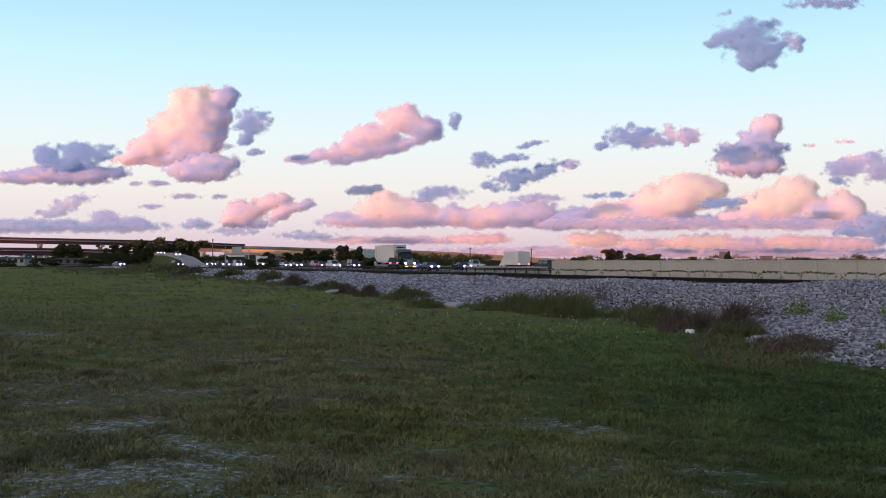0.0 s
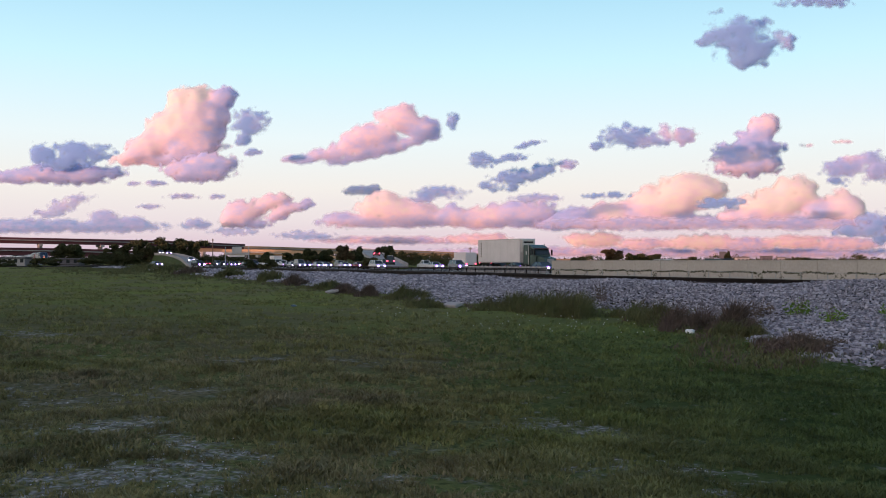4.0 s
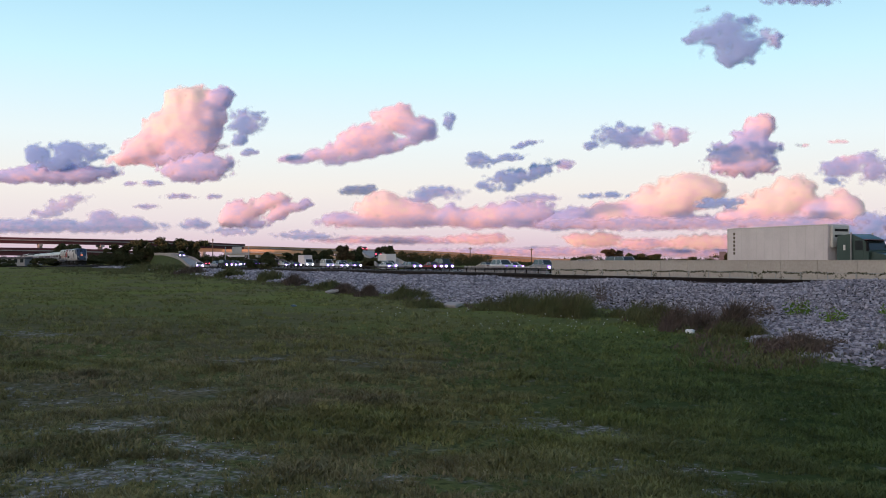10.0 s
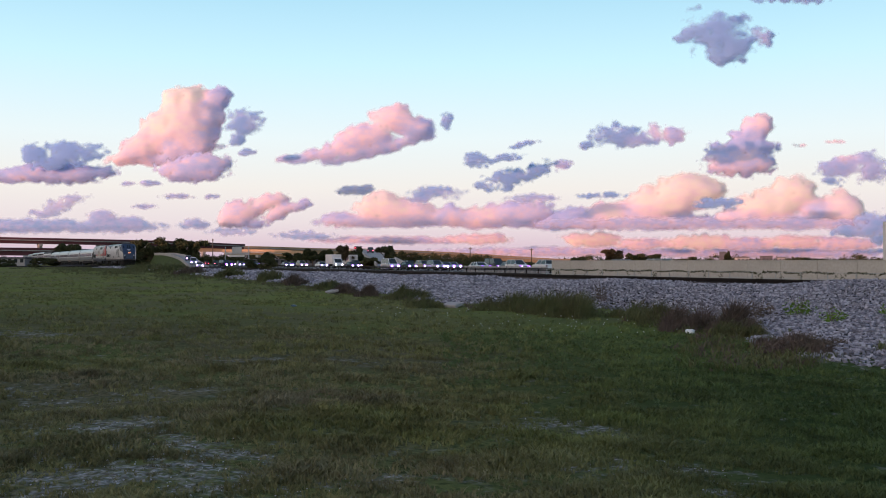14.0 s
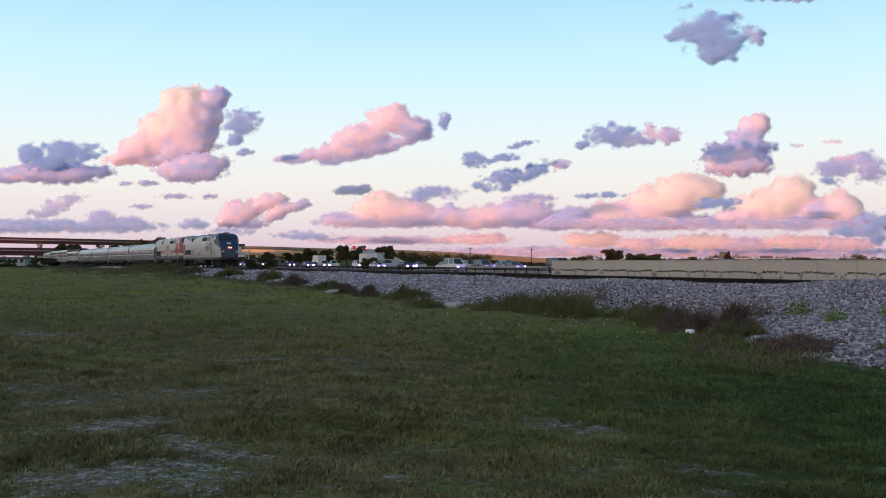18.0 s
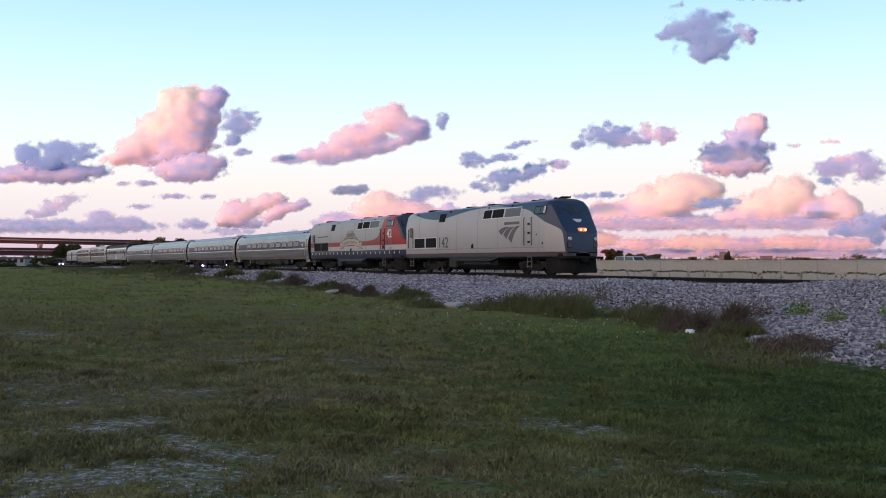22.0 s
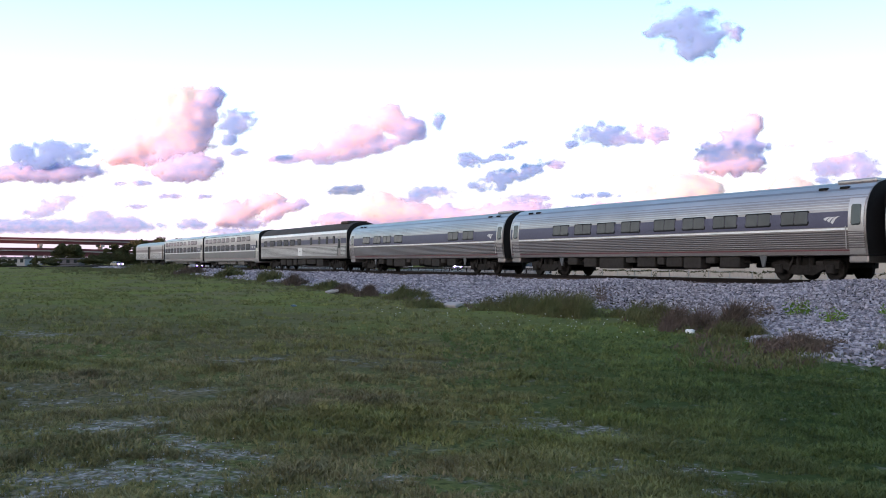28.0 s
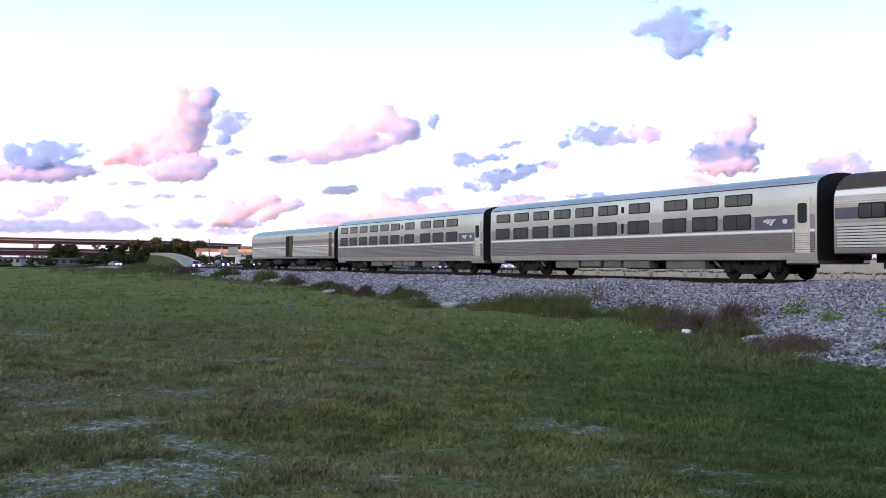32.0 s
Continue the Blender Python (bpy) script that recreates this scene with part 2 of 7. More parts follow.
def fractal(x, y, octaves, seed, billow=False):
    """Smooth fractal noise in about -1 to 1; billow: rounded bumps."""
    out, amp, norm = np.zeros_like(x), 1.0, 0.0
    for k in range(octaves):
        lat = np.random.default_rng(seed * 31 + k).uniform(-1, 1, (64, 64))
        i, j = np.floor(x).astype(int), np.floor(y).astype(int)
        u, v = x - i, y - j
        u, v = u * u * (3 - 2 * u), v * v * (3 - 2 * v)
        a = lat[i % 64, j % 64] * (1 - u) + lat[(i + 1) % 64, j % 64] * u
        b = lat[i % 64, (j + 1) % 64] * (1 - u) + lat[(i + 1) % 64, (j + 1) % 64] * u
        n = a * (1 - v) + b * v
        out += amp * (1 - 2 * np.abs(n) if billow else n)
        norm += amp
        amp *= 0.55
        x, y = x * 2.03 + 5.1, y * 2.03 + 3.7
    return out / norm


def soften(a, n):
    """A blurred copy of a grid."""
    for axis in (0, 1):
        for _ in range(2):
            pad = [(n, n) if k == axis else (0, 0) for k in (0, 1)]
            c = np.cumsum(np.insert(np.pad(a, pad, "edge"), 0, 0, axis=axis), axis=axis)
            a = (np.take(c, np.arange(2 * n + 1, c.shape[axis]), axis) - np.take(c, np.arange(0, c.shape[axis] - 2 * n - 1), axis)) / (2 * n + 1)
    return a


def islands(mask):
    """The connected parts of a grid of cells, the largest first, without the tiniest."""
    nx, ny = mask.shape
    lab = np.where(mask, np.arange(1, nx * ny + 1).reshape(nx, ny), 0)
    while True:
        pad = np.pad(lab, 1)
        best = np.max([pad[1 + i:1 + i + nx, 1 + j:1 + j + ny] for i in (-1, 0, 1) for j in (-1, 0, 1)], 0) * mask
        best = np.concatenate([[0], best.ravel()])[best]
        if (best == lab).all():
            break
        lab = best
    ids, counts = np.unique(lab[mask], return_counts=True)
    order = np.argsort(-counts)
    return [lab == ids[i] for i in order if counts[i] > 45 or i == order[0]]


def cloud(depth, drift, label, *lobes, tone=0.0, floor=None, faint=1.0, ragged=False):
    """A cloud at a depth. lobes: side and height per 1000 m of depth, half width, half height, and where given the
    painted shade's tone and a tilt in degrees.
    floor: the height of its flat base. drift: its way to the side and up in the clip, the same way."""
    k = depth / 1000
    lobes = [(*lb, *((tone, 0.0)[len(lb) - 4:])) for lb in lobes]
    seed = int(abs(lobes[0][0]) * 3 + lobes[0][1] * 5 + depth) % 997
    rnd = random.Random(seed)
    ext = max(min(lb[2], lb[3]) for lb in lobes)
    # smaller puffs round the upper rim of every lobe
    blobs = list(lobes)
    if not ragged:
        for s, h, a, b, tn, tilt in lobes:
            for _ in range(int(4 + 9 * a / (a + b))):
                an, ro = rnd.uniform(-0.5, 3.64), rnd.uniform(0.35, 0.80)
                r = min(a, b) * rnd.uniform(0.28, 0.52)
                t = radians(tilt)
                u, v = a * ro * math.cos(an), b * ro * math.sin(an)
                blobs.append((s + u * math.cos(t) - v * math.sin(t), h + u * math.sin(t) + v * math.cos(t), r * 1.15, r, tn, 0.0))
    s0, s1 = min(lb[0] - max(lb[2:4]) for lb in blobs), max(lb[0] + max(lb[2:4]) for lb in blobs)
    h0, h1 = min(lb[1] - max(lb[3], lb[2] * abs(math.sin(radians(lb[5])))) for lb in blobs), max(lb[1] + max(lb[3], lb[2] * abs(math.sin(radians(lb[5])))) for lb in blobs)
    s0, s1, h0, h1 = s0 - 0.4 * ext - 2, s1 + 0.4 * ext + 2, h0 - 0.4 * ext - 1, h1 + 0.4 * ext + 2
    cell = 0.62 if (s1 - s0) < 160 else 0.9
    S, H = np.meshgrid(np.arange(s0, s1, cell), np.arange(h0, h1, cell), indexing="ij")
    w = (0.55 if ragged else 0.20) * min(ext, 16)
    ws = S + w * fractal(S / 11, H / 9, 4, seed)
    wh = H + w * 0.7 * fractal(S / 11 + 20, H / 9 + 9, 4, seed + 1)
    E, T4, W, TN = np.zeros(S.shape), np.zeros(S.shape), np.full(S.shape, 1e-9), np.zeros(S.shape)
    for s, h, a, b, tn, tilt in blobs:
        c, si = math.cos(radians(tilt)), math.sin(radians(tilt))
        u, v = (ws - s) * c + (wh - h) * si, (wh - h) * c - (ws - s) * si
        f = 1 - (u / a) ** 2 - (v * np.where(v < 0, 1.15, 1.0) / b) ** 2
        e = np.exp(5 * np.maximum(f, -3))
        E += e
        W += e * e
        TN += e * e * tn
        T4 += (np.sqrt(np.clip(f, 0, 1)) * min(a, b)) ** 4
    F = np.log(E + 1e-7) / 5
    q = min(max(ext * 0.55, 4.5), 10)
    bumps = fractal(S / q, H / q, 5, seed + 2, True) - 0.12
    wisps = fractal(S / (q * 1.5), H / (q * 0.8), 6, seed + 3)
    shreds = fractal(S / (q * 0.9), H / (q * 0.7), 6, seed + 4)
    F = F + (0.20 * bumps + 0.85 * wisps + 1.0 * shreds + 0.12 if ragged else 0.45 * bumps + 0.60 * wisps + 0.62 * shreds + 0.10)
    full = F
    if floor is not None:
        F = np.minimum(F, (H - floor + 3.5 * wisps + 2.5 * shreds) / 7)
    dens = np.clip(F / (1.05 if ragged else 0.62), 0, 1)
    dens = soften(dens * dens * (3 - 2 * dens), 1) * (0.92 if ragged else 1.0) * faint
    relief = 0.26 if ragged else 0.64
    T = relief * (soften(T4 ** 0.25, 4) + soften(np.clip(full, 0, 1.2), 5) * (0.22 * ext) * (0.8 + 0.50 * soften(bumps, 4))) + 0.05
    # each lobe's painted shade, blurred and broken up by noise
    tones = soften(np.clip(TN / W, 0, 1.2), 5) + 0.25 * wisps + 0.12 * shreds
    inside = dens > 0.015
    nx, ny = S.shape
    idx = np.arange(nx * ny).reshape(nx, ny)
    q4 = inside[:-1, :-1] | inside[1:, :-1] | inside[:-1, 1:] | inside[1:, 1:]
    mid_s, mid_h = lobes[0][0], lobes[0][1]
    frontv = np.stack([(S - mid_s) * k, -T * k, (H - mid_h) * k], -1).reshape(-1, 3)
    backv = np.stack([(S - mid_s) * k, T * k * 0.5, (H - mid_h) * k], -1).reshape(-1, 3)
    both = np.concatenate([frontv, backv])
    n = nx * ny
    weld = np.concatenate([np.arange(n), np.where(inside.ravel(), np.arange(n) + n, np.arange(n))])
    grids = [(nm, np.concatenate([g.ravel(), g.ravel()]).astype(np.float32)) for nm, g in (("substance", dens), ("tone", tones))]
    # the body, and detached shreds as parts of it
    pieces = islands(q4)
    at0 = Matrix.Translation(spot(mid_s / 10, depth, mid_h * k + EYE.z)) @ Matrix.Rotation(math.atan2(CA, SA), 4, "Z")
    top = None
    for cells in pieces:
        a, b, c, d = (g[cells] for g in (idx[:-1, :-1], idx[1:, :-1], idx[1:, 1:], idx[:-1, 1:]))
        faces = weld[np.concatenate([np.stack([a, b, c], 1), np.stack([a, c, d], 1), np.stack([a, c, b], 1) + n, np.stack([a, d, c], 1) + n])]
        used = np.unique(faces)
        remap = np.zeros(2 * n, int)
        remap[used] = np.arange(len(used))
        me = joined("cloud", both[used], remap[faces], VAPOUR, True)
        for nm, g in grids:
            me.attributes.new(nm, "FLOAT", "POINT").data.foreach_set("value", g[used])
        if top is None:
            top = tagged(new("cloud", me), label, "cloud", "evening clouds")
            top.matrix_basis = at0
        else:
            new("cloud_shred", me).parent = top
    drifters.append((top, at0, Vector((SA, CA, 0)) * drift[0] * k + Vector((0, 0, drift[1] * k))))


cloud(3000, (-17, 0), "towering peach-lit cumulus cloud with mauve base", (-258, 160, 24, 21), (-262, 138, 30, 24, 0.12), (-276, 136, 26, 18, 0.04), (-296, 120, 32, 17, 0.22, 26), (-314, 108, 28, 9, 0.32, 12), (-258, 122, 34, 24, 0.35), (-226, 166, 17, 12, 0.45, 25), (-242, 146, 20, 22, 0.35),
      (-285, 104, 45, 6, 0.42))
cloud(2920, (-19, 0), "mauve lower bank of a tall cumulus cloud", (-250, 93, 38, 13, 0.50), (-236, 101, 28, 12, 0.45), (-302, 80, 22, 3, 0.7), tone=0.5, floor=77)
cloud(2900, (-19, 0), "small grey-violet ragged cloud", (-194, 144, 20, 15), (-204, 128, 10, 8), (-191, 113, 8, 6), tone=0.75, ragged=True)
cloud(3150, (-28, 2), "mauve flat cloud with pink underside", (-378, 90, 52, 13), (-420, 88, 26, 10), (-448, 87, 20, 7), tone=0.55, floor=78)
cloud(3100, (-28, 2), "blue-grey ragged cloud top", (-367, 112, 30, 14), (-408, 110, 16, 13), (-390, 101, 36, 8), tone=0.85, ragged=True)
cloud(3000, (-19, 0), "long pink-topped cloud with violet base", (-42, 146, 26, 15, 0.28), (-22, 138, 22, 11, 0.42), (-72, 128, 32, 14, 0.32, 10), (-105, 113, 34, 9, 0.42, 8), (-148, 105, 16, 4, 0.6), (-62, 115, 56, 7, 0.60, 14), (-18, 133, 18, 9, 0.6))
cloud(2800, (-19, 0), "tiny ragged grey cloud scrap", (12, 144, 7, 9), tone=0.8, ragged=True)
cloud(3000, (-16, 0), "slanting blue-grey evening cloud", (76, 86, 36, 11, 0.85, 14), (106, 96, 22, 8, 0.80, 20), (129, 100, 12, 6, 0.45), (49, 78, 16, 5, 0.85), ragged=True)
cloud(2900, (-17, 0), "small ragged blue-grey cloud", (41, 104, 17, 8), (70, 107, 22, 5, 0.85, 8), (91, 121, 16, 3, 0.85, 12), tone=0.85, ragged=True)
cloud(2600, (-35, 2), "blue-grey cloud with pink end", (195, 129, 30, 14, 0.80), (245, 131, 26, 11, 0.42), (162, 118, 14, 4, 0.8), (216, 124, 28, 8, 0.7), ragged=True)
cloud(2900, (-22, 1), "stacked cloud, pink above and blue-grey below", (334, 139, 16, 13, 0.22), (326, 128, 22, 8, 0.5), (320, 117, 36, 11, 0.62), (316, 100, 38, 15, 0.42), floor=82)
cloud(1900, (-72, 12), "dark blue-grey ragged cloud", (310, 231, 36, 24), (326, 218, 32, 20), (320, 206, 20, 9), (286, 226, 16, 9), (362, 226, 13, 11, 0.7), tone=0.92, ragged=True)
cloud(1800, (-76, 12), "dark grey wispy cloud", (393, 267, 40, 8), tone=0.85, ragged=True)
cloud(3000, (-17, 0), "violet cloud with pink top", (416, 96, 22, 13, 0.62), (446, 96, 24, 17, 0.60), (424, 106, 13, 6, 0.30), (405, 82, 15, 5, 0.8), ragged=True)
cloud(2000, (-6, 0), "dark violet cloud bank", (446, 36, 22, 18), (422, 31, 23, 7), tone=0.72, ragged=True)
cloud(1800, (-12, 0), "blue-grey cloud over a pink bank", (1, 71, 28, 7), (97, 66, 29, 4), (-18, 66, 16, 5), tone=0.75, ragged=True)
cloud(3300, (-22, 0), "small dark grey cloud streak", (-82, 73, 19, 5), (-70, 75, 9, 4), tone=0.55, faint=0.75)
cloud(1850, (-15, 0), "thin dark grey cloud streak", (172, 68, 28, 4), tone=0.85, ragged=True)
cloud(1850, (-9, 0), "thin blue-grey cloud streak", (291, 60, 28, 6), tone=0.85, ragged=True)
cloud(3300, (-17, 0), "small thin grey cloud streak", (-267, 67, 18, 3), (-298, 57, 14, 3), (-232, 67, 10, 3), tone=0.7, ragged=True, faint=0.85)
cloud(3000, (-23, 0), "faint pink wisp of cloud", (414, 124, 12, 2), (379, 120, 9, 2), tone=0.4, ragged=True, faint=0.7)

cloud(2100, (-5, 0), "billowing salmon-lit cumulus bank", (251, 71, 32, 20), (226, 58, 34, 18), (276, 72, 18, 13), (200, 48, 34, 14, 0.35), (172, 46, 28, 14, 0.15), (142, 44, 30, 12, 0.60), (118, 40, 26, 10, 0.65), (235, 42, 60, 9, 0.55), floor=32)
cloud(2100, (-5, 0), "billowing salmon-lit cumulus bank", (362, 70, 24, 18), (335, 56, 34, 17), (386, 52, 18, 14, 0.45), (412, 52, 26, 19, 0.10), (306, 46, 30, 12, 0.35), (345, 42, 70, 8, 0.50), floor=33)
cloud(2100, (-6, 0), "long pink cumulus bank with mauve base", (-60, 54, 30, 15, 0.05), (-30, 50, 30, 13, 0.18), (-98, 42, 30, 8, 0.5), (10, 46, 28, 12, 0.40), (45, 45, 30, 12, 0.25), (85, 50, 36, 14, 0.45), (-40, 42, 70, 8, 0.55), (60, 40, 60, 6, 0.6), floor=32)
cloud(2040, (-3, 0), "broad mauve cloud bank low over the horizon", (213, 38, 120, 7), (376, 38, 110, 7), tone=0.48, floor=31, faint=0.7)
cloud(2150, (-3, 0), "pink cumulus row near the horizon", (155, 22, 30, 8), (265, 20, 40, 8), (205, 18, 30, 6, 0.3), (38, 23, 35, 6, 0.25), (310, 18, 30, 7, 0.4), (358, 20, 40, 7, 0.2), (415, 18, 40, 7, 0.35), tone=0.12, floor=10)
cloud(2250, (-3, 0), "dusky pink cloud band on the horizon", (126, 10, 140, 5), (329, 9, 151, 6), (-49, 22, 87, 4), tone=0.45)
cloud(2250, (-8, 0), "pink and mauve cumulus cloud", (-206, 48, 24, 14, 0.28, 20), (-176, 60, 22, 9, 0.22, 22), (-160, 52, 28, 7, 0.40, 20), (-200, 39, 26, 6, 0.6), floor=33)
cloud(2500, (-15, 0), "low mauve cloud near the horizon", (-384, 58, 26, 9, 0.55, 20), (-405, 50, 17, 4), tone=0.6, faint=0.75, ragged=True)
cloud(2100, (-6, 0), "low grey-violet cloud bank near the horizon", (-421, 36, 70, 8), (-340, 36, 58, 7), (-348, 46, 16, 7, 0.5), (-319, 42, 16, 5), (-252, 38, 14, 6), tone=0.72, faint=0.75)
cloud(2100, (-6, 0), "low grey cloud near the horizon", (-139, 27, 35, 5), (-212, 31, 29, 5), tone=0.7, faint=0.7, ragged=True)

# an unseen long wall to the south, added to keep the low sun off the field
sun_block = tagged(part("wall_south", Shape().box(-800, 420, -74, -70, -2, 12.5, 0.1), CONCRETE_PALE), "unseen plain wall added to block the low sun", "wall", kind="structure")


# ---- ground, ballast bank, track ----
def height(x, y):
    """The ground's height, for arrays: grass that falls to the foot of the bank, the stone bank, the track bed, the land beyond."""
    toe = np.interp(x, [-400, -130, -70, -50, -38, -36, -31, -27, -19, -13.4, -9, 0, 60], [25, 24.5, 22, 21, 19.4, 21.5, 23.4, 23.0, 18.0, 14.0, 16, 19, 20])
    low = np.interp(x, [-400, -130, -70, -45, -35, 50], [-0.55, -0.62, -0.9, -1.1, -1.25, -1.25])
    near = np.clip(y / 16, 0, 1)
    low = -0.9 + (low + 0.9) * near * near * (3 - 2 * near) + 0.035 * np.sin(x * 0.9 + y * 0.5) * np.sin(y * 0.7 - x * 0.3)
    crest = -0.25 + 0.05 * np.sin(x * 0.31) + 0.03 * np.sin(x * 0.83 + 1) + 0.40 * np.exp(-((x + 24.0) / 3.4) ** 2) + 0.1 * np.exp(-((x + 39) / 3.0) ** 2)
    f = np.clip((y - toe) / (28.2 - toe), 0, 1)
    f = f ** 0.8
    z = low + (crest - low) * f
    z = np.where(y > 29.4, np.minimum(z, -0.17), z)
    return np.where(y > 34.2, -0.17 - np.clip((y - 34.2) * 0.3, 0, 0.75), z), f


# bare patches: to the side, ahead, half width, half depth, strength
PATCHES = [(-3.2, 9.8, 0.62, 0.50, 0.95), (-2.3, 7.5, 0.9, 0.65, 0.74), (-2.2, 8.5, 0.55, 0.4, 0.8), (-2.8, 7.1, 0.7, 0.5, 0.66), (-4.0, 9.6, 0.6, 0.8, 0.35),
           (-4.5, 11.6, 1.0, 0.8, 0.34), (-5.6, 12.6, 0.8, 0.9, 0.36), (-3.4, 17.4, 1.8, 0.7, 0.5), (-1.5, 17.7, 0.6, 0.7, 0.42), (-9.8, 22.6, 1.4, 0.9, 0.52),
           (-1.5, 7.0, 0.8, 0.5, 0.48), (-1.0, 7.5, 0.6, 0.4, 0.38), (-3.2, 12.6, 1.0, 0.6, 0.40), (-3.0, 8.6, 1.1, 1.0, 0.40), (1.3, 10.3, 1.1, 0.6, 0.46), (1.9, 8.1, 0.9, 0.6, 0.50), (1.0, 7.2, 0.8, 0.5, 0.50), (2.2, 6.9, 0.6, 0.4, 0.46)]


def bareness(x, y):
    """How far gravel and dry soil show through the grass."""
    b = np.zeros_like(x)
    u, d = x * SA + y * CA, y * SA - x * CA
    u, d = u + 0.25 * np.sin(d * 2.3 + u), d + 0.2 * np.sin(u * 3.1 + 0.7 * d)
    for px, py, a, c, s in PATCHES:
        b = np.maximum(b, s * np.exp(-((u - px) / a) ** 2 - ((d - py) / c) ** 2))
    return b


def ground_material():
    m = bpy.data.materials.new("meadow")
    m.use_nodes = True
    ns, ls = m.node_tree.nodes, m.node_tree.links
    b = ns["Principled BSDF"]
    b.inputs["Roughness"].default_value, b.inputs["Specular IOR Level"].default_value = 0.95, 0.0
    g = ns.new("ShaderNodeNewGeometry")

    def tex(scale, lo, hi, detail=5):
        n, r = ns.new("ShaderNodeTexNoise"), ns.new("ShaderNodeMapRange")
        n.inputs["Scale"].default_value, n.inputs["Detail"].default_value = scale, detail
        r.inputs[1].default_value, r.inputs[2].default_value = lo, hi
        ls.new(g.outputs["Position"], n.inputs["Vector"])
        ls.new(n.outputs[0], r.inputs[0])
        return r.outputs[0]

    def mix(fac, a, c):
        x = ns.new("ShaderNodeMix")
        x.data_type = "RGBA"
        if isinstance(fac, float):
            x.inputs[0].default_value = fac
        else:
            ls.new(fac, x.inputs[0])
        for i, v in ((6, a), (7, c)):
            if isinstance(v, tuple):
                x.inputs[i].default_value = (*v, 1)
            else:
                ls.new(v, x.inputs[i])
        return x.outputs[2]

    col = mix(tex(0.35, 0.4, 0.62), (0.098, 0.094, 0.040), (0.140, 0.120, 0.072))
    col = mix(tex(1.7, 0.42, 0.68), col, (0.071, 0.073, 0.034))
    col = mix(tex(0.12, 0.5, 0.66), col, (0.104, 0.120, 0.042))
    col = mix(tex(14, 0.45, 0.75), col, (0.028, 0.032, 0.016))
    rightward = ns.new("ShaderNodeVectorMath")
    rightward.operation = "DOT_PRODUCT"
    rightward.inputs[1].default_value = (SA, CA, 0)
    ls.new(g.outputs["Position"], rightward.inputs[0])
    lr = ns.new("ShaderNodeMapRange")
    lr.inputs[1].default_value, lr.inputs[2].default_value, lr.inputs[4].default_value = 0.0, 4.5, 0.74
    ls.new(rightward.outputs["Value"], lr.inputs[0])
    far, near_ = ns.new("ShaderNodeVectorMath"), ns.new("ShaderNodeMapRange")
    far.operation = "DOT_PRODUCT"
    far.inputs[1].default_value = (-CA, SA, 0)
    ls.new(g.outputs["Position"], far.inputs[0])
    near_.inputs[1].default_value, near_.inputs[2].default_value, near_.inputs[3].default_value, near_.inputs[4].default_value = 14, 21, 1.0, 0.15
    ls.new(far.outputs["Value"], near_.inputs[0])
    both = ns.new("ShaderNodeMath")
    both.operation = "MULTIPLY"
    ls.new(lr.outputs[0], both.inputs[0])
    ls.new(near_.outputs[0], both.inputs[1])
    # greener to the right, and much darker there near the camera
    col = mix(lr.outputs[0], col, (0.070, 0.108, 0.034))
    col = mix(both.outputs[0], col, (0.018, 0.031, 0.013))
    # lighter farther out: skylight on blades seen at a slant, painted in
    fr_ = ns.new("ShaderNodeMapRange")
    fr_.inputs[1].default_value, fr_.inputs[2].default_value, fr_.inputs[4].default_value = 18, 48, 0.9
    ls.new(far.outputs["Value"], fr_.inputs[0])
    col = mix(fr_.outputs[0], col, mix(tex(0.16, 0.42, 0.6), (0.146, 0.166, 0.050), (0.140, 0.132, 0.068)))
    at = ns.new("ShaderNodeAttribute")
    at.attribute_name = "bare"
    s = ns.new("ShaderNodeMath")
    s.operation = "ADD"
    ls.new(at.outputs["Fac"], s.inputs[0])
    ls.new(tex(3.4, 0.30, 0.75, 10), s.inputs[1])
    r = ns.new("ShaderNodeMapRange")
    r.inputs[1].default_value, r.inputs[2].default_value = 0.66, 1.08
    ls.new(s.outputs[0], r.inputs[0])
    speck, broken = ns.new("ShaderNodeMath"), ns.new("ShaderNodeMath")
    speck.operation, broken.operation = "MULTIPLY_ADD", "MULTIPLY"
    speck.inputs[1].default_value, speck.inputs[2].default_value = 0.85, 0.15
    ls.new(tex(24, 0.38, 0.60, 6), speck.inputs[0])
    ls.new(r.outputs[0], broken.inputs[0])
    ls.new(speck.outputs[0], broken.inputs[1])
    soil = mix(tex(11, 0.36, 0.66, 9), (0.088, 0.080, 0.068), (0.36, 0.345, 0.33))
    col = mix(broken.outputs[0], col, soil)
    # near black under the stones: the shade in their gaps, painted in
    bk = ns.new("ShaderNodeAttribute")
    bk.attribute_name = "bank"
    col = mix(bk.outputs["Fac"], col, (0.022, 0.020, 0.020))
    ls.new(col, b.inputs["Base Color"])
    bp = ns.new("ShaderNodeBump")
    bp.inputs["Strength"].default_value, bp.inputs["Distance"].default_value = 0.8, 0.06
    ls.new(tex(9, 0.2, 0.8), bp.inputs["Height"])
    ls.new(bp.outputs[0], b.inputs["Normal"])
    return m


MEADOW = ground_material()
gx = np.concatenate([[-4800, -2500, -1500, -900, -600, -420, -320, -260], np.arange(-220, -60, 2.0), np.arange(-60, -18, 0.5), np.arange(-18, 6, 0.22), [8, 12, 20, 40, 100, 400, 2000, 4800]])
gy = np.concatenate([[-4800, -1500, -400, -120, -40, -15, -6], np.arange(-3, 14, 0.2), np.arange(14, 36, 0.4), [37, 40, 45, 55, 70, 100, 200, 500, 1500, 4800]])
GX, GY = np.meshgrid(gx, gy, indexing="ij")
GZ, GF = height(GX.ravel(), GY.ravel())
